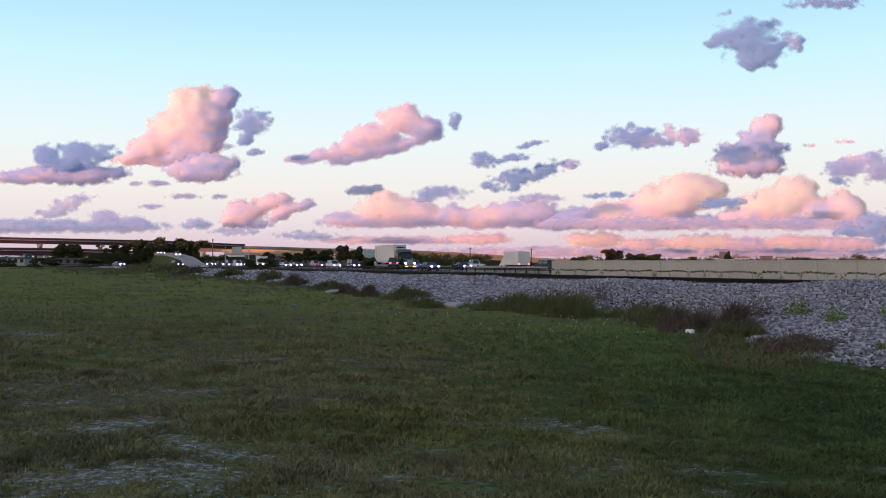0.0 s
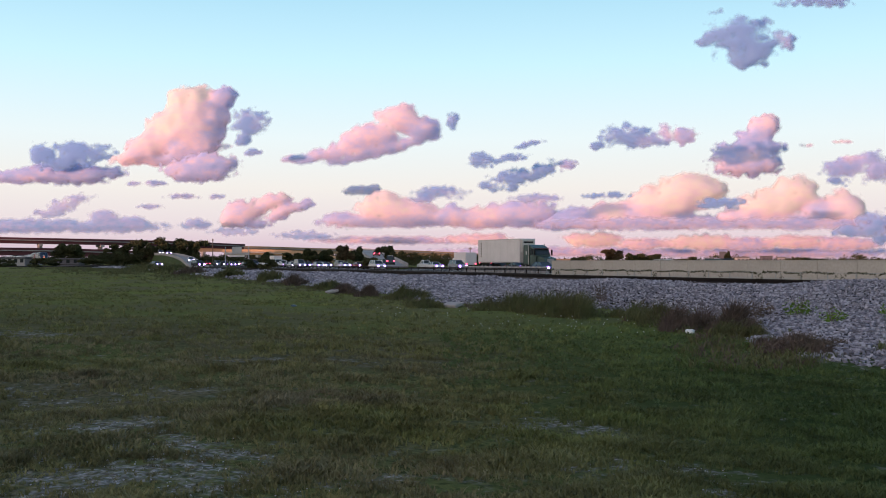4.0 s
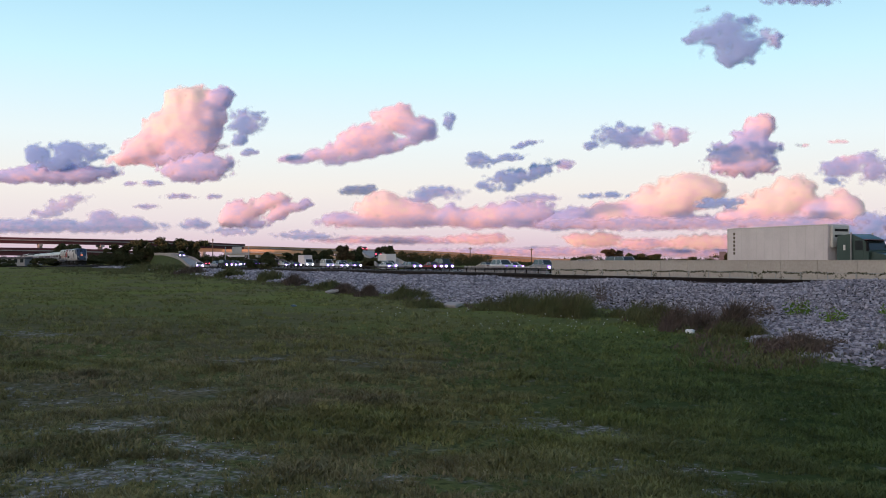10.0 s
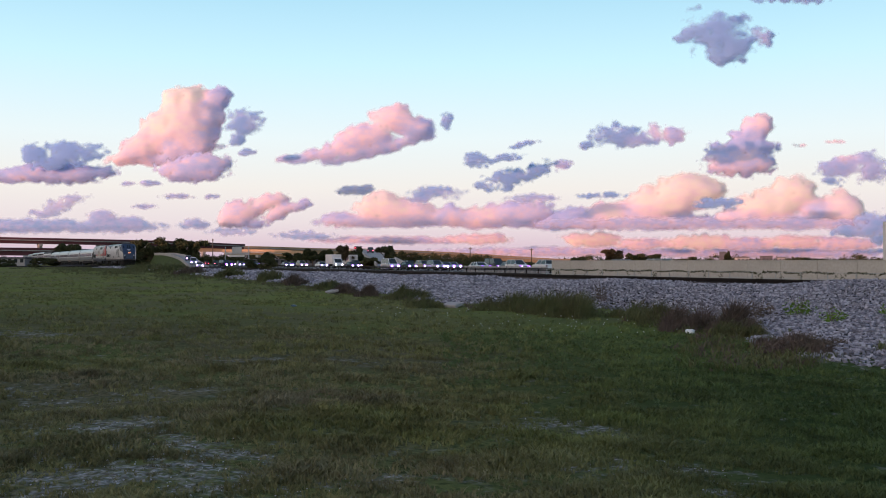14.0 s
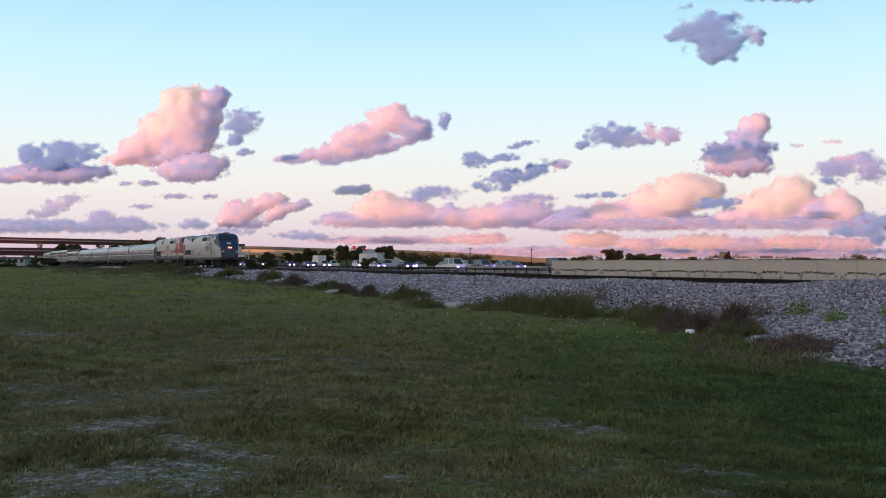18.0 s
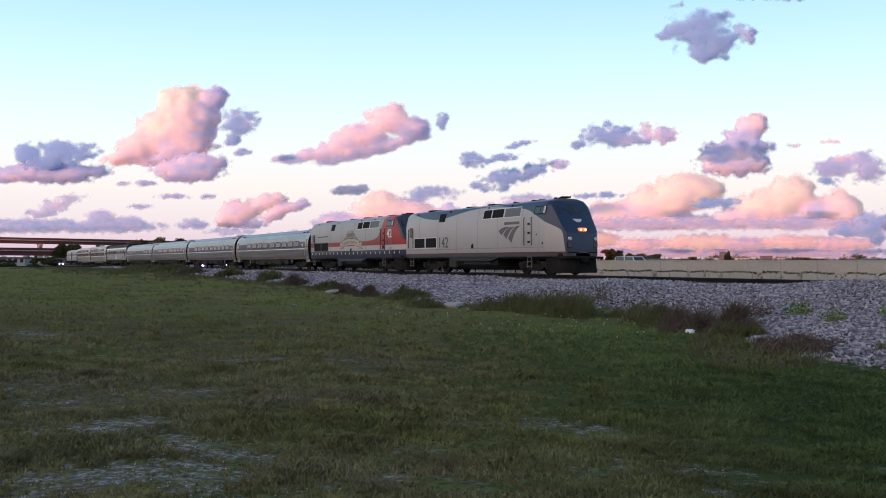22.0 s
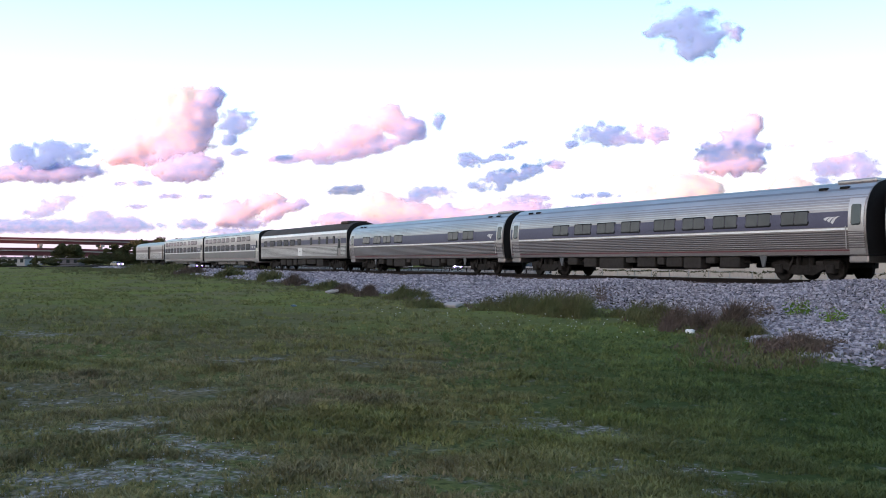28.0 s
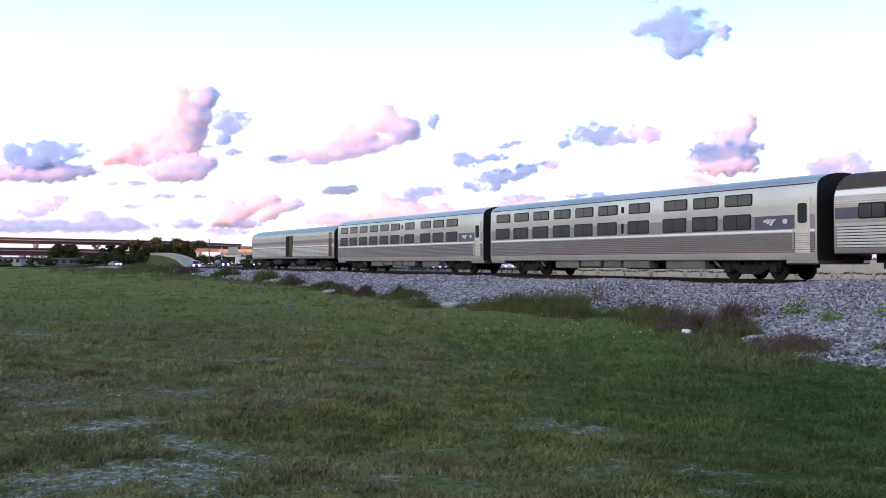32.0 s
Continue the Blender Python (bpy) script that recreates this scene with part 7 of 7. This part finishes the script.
    part("exhaust", Shape().box(-10.9, -10.1, -0.35, 0.35, 4.3, 4.47, 0.04), UNDER, top)
    for x in (-7.3, -5.2, -4.4):
        part("roof_vent", Shape().box(x, x + 0.3, -0.6, -0.25, 4.3, 4.42, 0.03), UNDER, top)
    part("antenna_dome", Shape().tube((-3.0, -0.3, 4.34), (-3.0, -0.3, 4.46), 0.16, 12, 0.10), UNDER, top, smooth=40)
    horn = Shape()
    for i, dy in enumerate((-0.22, -0.07, 0.08, 0.22)):
        horn.tube((-2.75, dy, 4.44), (-2.42 + 0.04 * i, dy, 4.46), 0.025, 8, 0.055)
    part("horn", horn.box(-2.82, -2.68, -0.28, 0.28, 4.34, 4.44, 0.02), UNDER, top, "dark air horn cluster")
    # below the sill
    part("fuel_tank", Shape().prism([(-1.3, 1.05), (1.3, 1.05), (1.3, 0.55), (1.0, 0.28), (-1.0, 0.28), (-1.3, 0.55)], "x", -13.1, -7.9), UNDER, top, "grimy fuel tank")
    part("skirt", Shape().prism([(-14.2, 1.06), (-7.4, 1.06), (-8.6, 0.80), (-13.4, 0.80)], "y", -1.47, 1.47), SKIRT_GREY if lead else NAVY, top)
    part("battery_box", Shape().box(-14.2, -13.2, -1.42, 1.42, 0.40, 1.06, 0.05), SKIRT_GREY, top)
    part("air_tank", Shape().tube((-12.3, -1.1, 0.72), (-8.9, -1.1, 0.72), 0.22, 14), SKIRT_GREY, top, smooth=40)
    part("frame_rail", Shape().box(-20.6, -0.6, -1.3, 1.3, 0.92, 1.06, 0.03), UNDER, top)
    bogie(-4.0, (-2.63, -5.37), 0.51, top)
    bogie(-17.1, (-15.73, -18.47), 0.51, top)
    part("rear_wall", Shape().box(-20.95, -20.84, -1.3, 1.3, 1.1, 4.0, 0.05), RUBBER, top)
    part("rear_coupler", Shape().box(-21.03, -20.8, -0.14, 0.14, 0.7, 1.0, 0.03), UNDER, top)
    if lead:
        for side in (-1, 1):
            lettering(P, "142", -14.85, 1.72, 1.02, "number", NUMERAL_DARK, top, side, "black painted number 142")
            arrow_mark(P, -6.1, 2.44, 1.2, MARK_GREY, top, side, "grey fan-shaped bar")
            plate(P, [(-6.75, 2.98), (-5.0, 2.98), (-5.0, 3.14), (-6.75, 3.14)], 0.008, "name_bar", MARK_GREY, top, "plain grey lettering bar", side)
    else:
        for side in (-1, 1):
            lettering(P, "42", -2.85, 2.62, 0.92, "number", NUMERAL_WHITE, top, side, "white painted number 42", 0.012)
            for i in range(22):
                sx = -20.3 + i * 0.92
                star = [(sx + (0.13 if k % 2 == 0 else 0.055) * math.sin(k * math.pi / 5), 1.47 + (0.13 if k % 2 == 0 else 0.055) * math.cos(k * math.pi / 5)) for k in range(10)]
                plate(P, star, 0.01, "star", NUMERAL_WHITE, top, "white painted star", side, 0.0)
            # the domed emblem with its ribbon
            us = [-1 + i / 6 for i in range(13)]
            for grow, off, mat, nm, lb in ((0.045, 0.010, TAN_DARK, "ribbon_edge", "dark painted outline"), (0.0, 0.016, TAN, "ribbon", "tan painted ribbon")):
                band = [(-10.8 + 1.85 * u * (1 + grow * 0.5), 2.68 - 0.20 * u * u + grow) for u in us] + [(-10.8 + 1.85 * u * (1 + grow * 0.5), 2.16 - 0.16 * u * u - grow) for u in us[::-1]]
                plate(P, band, off + 0.008, nm, mat, top, lb, side)
                for s_ in (-1, 1):
                    tail = [(-10.8 + s_ * x, z) for x, z in ((1.62 - grow, 2.22 + grow), (2.15, 2.38 + grow), (2.50 + grow, 2.30), (2.36, 2.12), (2.56 + grow, 1.86 - grow), (2.0, 1.92 - grow), (1.62 - grow, 1.84 - grow))]
                    plate(P, tail if s_ > 0 else tail[::-1], off, nm + "_tail", mat, top, "", side)
            plate(P, [(-10.8 - 1.62, 2.54), (-10.8 + 1.62, 2.54), (-10.8 + 1.45, 2.74), (-10.8 + 1.0, 2.90), (-10.8 + 0.84, 3.12), (-10.8 - 0.84, 3.12), (-10.8 - 1.0, 2.90), (-10.8 - 1.45, 2.74)][::-1], 0.010, "dome", EMBLEM_GREY, top, "painted grey dome", side)
            for i in range(9):
                fx = -10.8 + (i - 4) * 0.19
                plate(P, [(fx - 0.025, 2.66), (fx + 0.025, 2.66), (fx + 0.02, 3.08), (fx - 0.02, 3.08)], 0.014, "dome_rib", TAN_DARK, top, "", side)
            plate(P, [(-10.8 - 1.1, 2.80), (-10.8 + 1.1, 2.80), (-10.8 + 1.05, 2.84), (-10.8 - 1.05, 2.84)], 0.015, "dome_cornice", TAN, top, "", side)
            for i in range(9):
                fx = -10.8 + (i - 4) * 0.33
                zc = 2.40 - 0.18 * ((fx + 10.8) / 1.85) ** 2
                plate(P, [(fx - 0.11, zc - 0.09), (fx + 0.11, zc - 0.09), (fx + 0.11, zc + 0.09), (fx - 0.11, zc + 0.09)], 0.030, "lettering_bar", EMBLEM_GREY, top, "", side)
            for i in range(6):
                fx = -10.8 + (i - 2.5) * 0.27
                plate(P, [(fx - 0.05, 3.10), (fx + 0.06, 3.10), (fx + 0.03, 3.24), (fx + 0.09, 3.34), (fx + 0.0, 3.36), (fx - 0.04, 3.24)], 0.010, "figure_bar", TAN_DARK, top, "", side)
            plate(P, [(-18.9, 2.9), (-16.2, 2.95), (-16.2, 3.05), (-18.9, 3.0)], 0.008, "name_bar", MARK_GREY, top, "plain grey lettering bar", side)
    return top


NAVY = surface("navy_paint", (0.02, 0.024, 0.05), 0.5)
LEAD_RED = surface("red_door_paint", (0.26, 0.012, 0.018), 0.45)

CREAM = surface("cream_door_paint", (0.60, 0.57, 0.50), 0.4, 0.1, (6, 0.1), (1.0, 0.25), 0)
BOX_GREY = surface("grey_equipment", (0.17, 0.16, 0.15), 0.7, 0, (6, 0.3), (1.0, 0.4), 0.05)

# -- coaches --
AM = [(1.36, 0.98), (1.47, 1.02), (1.50, 1.25), (1.56, 1.65), (1.585, 2.0), (1.585, 2.35), (1.56, 2.66), (1.50, 2.95), (1.38, 3.25), (1.17, 3.52), (0.85, 3.72), (0.45, 3.83), (0.0, 3.87)]


def coach_end_doors(P, top, ends_at, z0, z1, material, w=0.62):
    for side in (-1, 1):
        for a in ends_at:
            zs = [z0 + (z1 - z0) * i / 10 for i in range(11)]
            ring = [(side * (y_at(P, z) + 0.022), z) for z in zs] + [(side * (y_at(P, z) - 0.03), z) for z in zs[::-1]]
            d = part("door", Shape().prism(ring, "x", a, a + w), material, top, "", smooth=30)
            plate(P, rounded(a + 0.14, a + w - 0.14, z1 - 1.0, z1 - 0.22, 0.08), 0.05, "door_window", GLASS_DARK, d, "", side)
            part("grab_rail", Shape().tube((a - 0.08, side * (y_at(P, 1.5) + 0.06), 1.25), (a - 0.08, side * (y_at(P, 2.0) + 0.06), 2.1), 0.02, 6), STEEL_ROOF, d)


def tube_coach(cafe):
    top = thing("passenger_coach", "stainless steel tube-sided cafe coach with few windows" if cafe else "stainless steel tube-sided coach with blue window band", "train coach", "train")
    P = AM
    body(P, [-25.6, -0.42], "body", STEEL, top)
    # darker steel low down: the ground's dark reflection, painted in
    fluted_strip(P, -25.5, -0.5, 1.26, 1.93, 0.085, 0.024, "fluted_panel", STEEL_LOW_SHADE, top, "fluted steel panel darkened for the ground's reflection")
    # lighter steel above: the sky's shine along the roof, painted in
    strip(P, -25.55, -0.46, 3.16, 3.70, 0.008, "roof_sheet", STEEL_ROOF, top, "steel roof band brightened for the sky's reflection")
    strip(P, -25.5, -0.5, 2.06, 2.66, 0.012, "window_band", BLUE_BAND, top, "blue-grey window band")
    strip(P, -25.5, -0.5, 1.955, 2.03, 0.014, "stripe", WHITE_STRIPE, top, "white stripe")
    strip(P, -25.5, -0.5, 1.17, 1.22, 0.014, "red_stripe", RED_LINE, top, "thin red stripe")
    for z in (2.76, 2.86, 2.96, 3.06):
        strip(P, -25.5, -0.5, z, z + 0.03, 0.012, "roof_rib", STEEL_ROOF, top, "", (-1, 1), 1)
    cols = [(-21.03, -19.46), (-18.95, -17.40), (-16.93, -15.37), (-14.9, -13.38), (-12.38, -10.82), (-10.38, -8.85), (-8.39, -6.88), (-6.45, -5.0), (-4.5, -3.05)]
    if cafe:
        cols = [(-22.7, -21.2), (-20.5, -19.0), (-18.6, -17.1), (-16.5, -15.0), (-7.7, -6.2), (-5.6, -4.1)]
    for side in (-1, 1):
        for a, b in cols:
            window(P, a, b, 2.17, 2.76, top, side)
        arrow_mark(P, -1.95, 2.34, 0.36, MARK_PALE, top, side, "pale fan-shaped bar")
        for x in (-24.2, -23.4, -2.95, -1.95):
            part("roof_scoop", Shape().box(x, x + 0.42, min(side * 0.98, side * 1.18), max(side * 0.98, side * 1.18), 3.50, 3.62, 0.03), RUBBER, top, "dark roof vent")
        part("truck_brace", Shape().prism([(-20.6, 1.0), (-20.2, 1.0), (-20.32, 0.55), (-20.42, 0.55)], "y", min(side * 1.36, side * 1.42), max(side * 1.36, side * 1.42)), MARK_GREY, top)
        part("truck_brace", Shape().prism([(-5.8, 1.0), (-5.4, 1.0), (-5.55, 0.55), (-5.65, 0.55)], "y", min(side * 1.36, side * 1.42), max(side * 1.36, side * 1.42)), MARK_GREY, top)
    part("roof_pod", Shape().box(-2.4, -0.6, -0.8, 0.8, 3.74, 3.90, 0.05), STEEL_ROOF, top)
    coach_end_doors(P, top, (-25.30, -1.20), 1.06, 3.12, STEEL_ROOF, 0.70)
    for x0, x1 in ((-25.58, -24.7), (-1.3, -0.44)):
        part("end_skirt", Shape().box(x0, x1, -1.45, 1.45, 0.72, 1.02, 0.05), STEEL, top)
    bogie(-3.75, (-2.45, -5.05), 0.46, top)
    bogie(-22.25, (-20.95, -23.55), 0.46, top)
    boxes_below(top, [(-19.9, -19.0, 0.6, 1.0, 0), (-18.4, -17.3, 0.48, 1.0, 0), (-17.0, -15.0, 0.42, 1.0, 0), (-14.8, -14.1, 0.7, 1.0, 0), (-13.9, -12.55, 0.5, 1.0, 0), (-12.4, -11.9, 0.62, 1.0, 0), (-11.75, -10.65, 0.52, 1.0, 0), (-10.55, -9.4, 0.45, 1.0, 0), (-9.1, -8.5, 0.68, 1.0, 0), (-8.2, -7.0, 0.5, 1.0, 0)])
    ends(P, -25.6, -0.42, top)
    return top


VIEW = [(1.40, 0.80), (1.52, 0.84), (1.54, 1.1), (1.54, 2.0), (1.54, 3.0), (1.52, 3.7), (1.47, 3.86), (1.30, 4.02), (0.9, 4.17), (0.45, 4.24), (0.0, 4.27)]


def sleeper_coach():
    top = thing("sleeping_coach", "tall silver sleeping coach with two rows of windows", "train coach", "train")
    P = VIEW
    body(P, [-25.45, -0.40], "body", STEEL_ROOF, top)
    # lower side darker for its grime and, painted in, the ground's reflection
    fluted_strip(P, -25.35, -0.5, 1.20, 1.93, 0.09, 0.010, "fluted_panel", LOWER_BROWN, top, "brown-grey fluted lower panel")
    strip(P, -25.35, -0.5, 2.06, 2.62, 0.010, "window_band", BAND_PALE, top, "pale lilac-grey window band")
    strip(P, -25.35, -0.5, 1.95, 2.03, 0.012, "stripe", WHITE_STRIPE, top, "white stripe")
    strip(P, -25.35, -0.5, 1.13, 1.17, 0.012, "red_stripe", RED_LINE, top, "thin red stripe")
    strip(P, -25.35, -0.5, 3.80, 3.84, 0.012, "roof_rib", RUBBER, top, "dark roof seam", (-1, 1), 1)
    for z in (2.72, 2.80, 2.88, 2.96):
        strip(P, -25.35, -0.5, z, z + 0.03, 0.010, "rib", STEEL_ROOF, top, "", (-1, 1), 1)
    cols = [-24.75, -22.68, -20.60, -18.52, -16.46, -14.42, -11.93, -9.32, -7.32, -5.35]
    for side in (-1, 1):
        for a in cols:
            window(P, a, a + 1.60, 3.09, 3.60, top, side)
            window(P, a - 0.08, a + 1.55, 2.10, 2.75, top, side)
        for z0, z1 in ((3.17, 3.47), (2.15, 2.65)):
            plate(P, rounded(-12.52, -12.32, z0, z1, 0.03), 0.016, "slot_window", RUBBER, top, "", side)
        strip(P, -3.6, -1.5, 2.06, 2.62, 0.0135, "end_band", BLUE_BAND, top, "blue-grey end of the window band", (side,))
        for bx in (-19.9, -6.0):
            part("truck_brace", Shape().prism([(bx - 0.35, 0.88), (bx - 0.2, 0.88), (bx + 0.25, 0.52), (bx + 0.13, 0.52)], "y", min(side * 1.30, side * 1.38), max(side * 1.30, side * 1.38)), BOX_GREY, top, "grey diagonal truck brace")
        arrow_mark(P, -2.75, 2.36, 0.36, MARK_PALE, top, side, "pale fan-shaped bar")
        plate(P, rounded(-2.1, -1.85, 2.28, 2.48, 0.08), 0.014, "notice", MARK_PALE, top, "small round pale notice", side)
    coach_end_doors(P, top, (-1.44,), 1.1, 3.28, CREAM, 0.72)
    for x0, x1 in ((-25.43, -23.9), (-2.0, -0.42)):
        part("end_skirt", Shape().box(x0, x1, -1.5, 1.5, 0.66, 0.9, 0.05), STEEL, top)
    bogie(-4.3, (-3.0, -5.6), 0.46, top)
    bogie(-21.6, (-20.3, -22.9), 0.46, top)
    boxes_below(top, [(-18.6, -16.4, 0.42, 0.9, 0), (-16.2, -14.5, 0.5, 0.9, 0), (-14.2, -12.8, 0.45, 0.9, 0), (-12.6, -10.6, 0.45, 0.9, 0), (-9.4, -6.8, 0.42, 0.9, 0)], BOX_GREY)
    ends(P, -25.45, -0.40, top, 3.5)
    return top


DIN = [(1.40, 1.05), (1.50, 1.08), (1.52, 1.3), (1.52, 2.2), (1.52, 2.95), (1.50, 3.3), (1.42, 3.48), (1.25, 3.72), (0.9, 3.98), (0.45, 4.12), (0.0, 4.17)]
ROOF_BROWN = surface("dark_brown_roof", (0.075, 0.062, 0.055), 0.7, 0, (5, 0.3), (0.5, 0.4), 0.05)


def dining_coach():
    top = thing("dining_coach", "old fluted stainless dining coach with dark brown roof", "train coach", "train")
    P = DIN
    body(P, [-25.5, -0.40], "body", STEEL, top)
    # a dark sheet paints the shade in the gaps between flutes
    strip(P, -25.4, -0.5, 1.28, 2.08, 0.006, "flute_backing", UNDER, top, "dark sheet painting the shade between flutes")
    for i in range(7):
        for x0, x1 in ((-25.35, -13.05), (-11.85, -2.5), (-1.7, -0.55)):
            z = 1.30 + 0.112 * i
            strip(P, x0, x1, z, z + 0.078, 0.045, "flute", FLUTE_STEEL, top, "bright steel flute")
    R = [(0.0, 3.47)] + [(y + 0.012, z + 0.012) for y, z in P if z > 3.45]
    ring = [(-y, z) for y, z in R[1:]] + [(y, z) for y, z in R[:0:-1] if y > 0.02]
    part("roof", Shape().prism(ring, "x", -25.5, -0.4), ROOF_BROWN, top, "dark brown roof", smooth=30)
    strip(P, -25.45, -0.45, 2.36, 2.78, 0.010, "window_band", BLUE_BAND, top, "blue-grey window band")
    strip(P, -25.45, -0.45, 3.22, 3.44, 0.010, "stripe", WHITE_STRIPE, top, "cream upper stripe")
    strip(P, -25.45, -0.45, 2.10, 2.20, 0.014, "stripe", STEEL_ROOF, top)
    for z in (2.86, 2.94, 3.02):
        strip(P, -25.45, -0.45, z, z + 0.03, 0.010, "rib", STEEL_ROOF, top, "", (-1, 1), 1)
    for side in (-1, 1):
        for a, b in ((-24.4, -23.2), (-22.3, -20.6), (-19.8, -18.2), (-17.6, -16.1), (-15.6, -14.1), (-13.3, -12.2)):
            window(P, a, b, 2.34, 2.92, top, side)
        for a in (-9.6, -7.4, -5.4, -3.7):
            window(P, a, a + 0.55, 2.34, 3.0, top, side, 1)
        plate(P, rounded(-13.0, -11.9, 1.31, 2.07, 0.03), 0.052, "panel", WHITE_STRIPE, top, "plain pale service panel", side)
        plate(P, [(-12.6, 1.68), (-12.3, 1.68), (-12.3, 1.76), (-12.6, 1.76)], 0.058, "lettering_bar", MARK_GREY, top, "", side)
    coach_end_doors(P, top, (-2.4,), 1.2, 2.95, STEEL)
    part("roof_box", Shape().box(-3.4, -1.6, -0.9, 0.9, 4.05, 4.28, 0.06), ROOF_BROWN, top)
    bogie(-3.9, (-2.55, -5.25), 0.46, top)
    bogie(-21.9, (-20.55, -23.25), 0.46, top)
    boxes_below(top, [(-19.0, -17.5, 0.42, 1.0, 0), (-17.0, -15.6, 0.38, 1.0, 0), (-15.0, -14.0, 0.42, 1.0, 0), (-13.6, -11.4, 0.5, 1.0, 0), (-11.0, -8.6, 0.55, 1.0, 0), (-8.2, -6.6, 0.4, 1.0, 0)])
    ends(P, -25.5, -0.40, top)
    return top


DOOR_BROWN = surface("brown_door", (0.10, 0.062, 0.045), 0.6, 0, (5, 0.3), (0.8, 0.3), 0.03)
BAGG = [(1.40, 1.05), (1.50, 1.08), (1.52, 1.3), (1.52, 2.2), (1.52, 3.2), (1.46, 3.45), (1.25, 3.68), (0.9, 3.86), (0.45, 3.97), (0.0, 4.0)]


def baggage_coach():
    top = thing("baggage_coach", "old fluted silver baggage coach with open sliding door ending the train", "train coach", "train")
    P = BAGG
    body(P, [-25.6, -25.3, -0.40], "body", STEEL, top, "", [(0.94, 0.93), (1, 1), (1, 1)])
    for x0, x1 in ((-25.2, -13.65), (-11.55, -1.75)):
        # the gaps' shade, painted as a dark sheet under the flutes
        strip(P, x0, x1, 1.28, 2.10, 0.006, "flute_backing", UNDER, top, "dark sheet painting the shade between flutes")
        for i in range(7):
            strip(P, x0, x1, 1.30 + 0.114 * i, 1.388 + 0.114 * i, 0.040, "flute", FLUTE_STEEL, top, "bright steel flute")
    strip(P, -25.2, -0.45, 2.16, 2.24, 0.012, "stripe", WHITE_STRIPE, top)
    strip(P, -25.2, -0.45, 2.45, 2.75, 0.010, "band", BAND_MAUVE, top, "dull mauve-grey band")
    for z in (2.86, 2.98, 3.10, 3.22):
        strip(P, -25.2, -0.45, z, z + 0.035, 0.012, "rib", STEEL_ROOF, top, "", (-1, 1), 1)
    for side in (-1, 1):
        d = plate(P, rounded(-13.6, -11.6, 1.25, 3.25, 0.03), 0.046, "doorway", RUBBER, top, "open dark doorway", side)
        plate(P, rounded(-12.4, -11.65, 1.30, 3.2, 0.03), 0.056, "door", DOOR_BROWN, d, "brown sliding door half open", side)
        plate(P, rounded(-1.7, -1.0, 1.25, 3.3, 0.03), 0.030, "door", DOOR_BROWN, top, "brown end door", side)
        part("tail_lamp", Shape().tube((-25.55, side * 1.1, 1.6), (-25.72, side * 1.1, 1.6), 0.09, 10), LAMP_RED, top, "red tail lamp")
    bogie(-3.9, (-2.55, -5.25), 0.46, top)
    bogie(-21.9, (-20.55, -23.25), 0.46, top)
    boxes_below(top, [(-18.0, -15.6, 0.5, 1.0, 0), (-10.6, -8.6, 0.5, 1.0, 0)])
    ends(P, -25.5, -0.40, top)
    return top


train = []
back = 0.0
first_coach = sleeper = None
for kind, length in (("lead", 21.03), ("second", 21.03), ("coach", 26.01), ("coach", 26.01), ("coach", 26.01), ("cafe", 26.01), ("diner", 25.9), ("sleeper", 26.01), ("sleeper", 26.01), ("baggage", 25.9)):
    if kind == "coach":
        ob = copy_thing(first_coach, Matrix()) if first_coach else tube_coach(False)
        first_coach = first_coach or ob
    elif kind == "sleeper":
        ob = copy_thing(sleeper, Matrix()) if sleeper else sleeper_coach()
        sleeper = sleeper or ob
    else:
        ob = {"lead": lambda: locomotive(True), "second": lambda: locomotive(False), "cafe": lambda: tube_coach(True), "diner": dining_coach, "baggage": baggage_coach}[kind]()
    train.append((ob, back))
    back += length


# ---- the stones at the near foot of the bank, one by one ----
for i in pick:
    ob = new("stone", STONE_MESHES[which[i]])
    ob.parent = bank
    ob.matrix_basis = Matrix.LocRotScale(Vector(place[i]), Euler((0, 0, turn[i])), Vector([float(ssize[i])] * 3))


def motions():
    for ob, at0, step in drifters:
        walk(ob, [(t, Matrix.Translation(step * (t / 32)) @ at0) for t in (0, 8, 16, 24, 32)])
    # the train runs past at a steady 18.95 m/s
    for ob, behind in train:
        walk(ob, [(t, pose(-24.81 + 18.95 * (t - 23) - behind, TRACK_Y, 0)) for t in (0, 8, 16, 24, 32)])
    for ob, rows in traffic:
        walk(ob, rows)


motions()
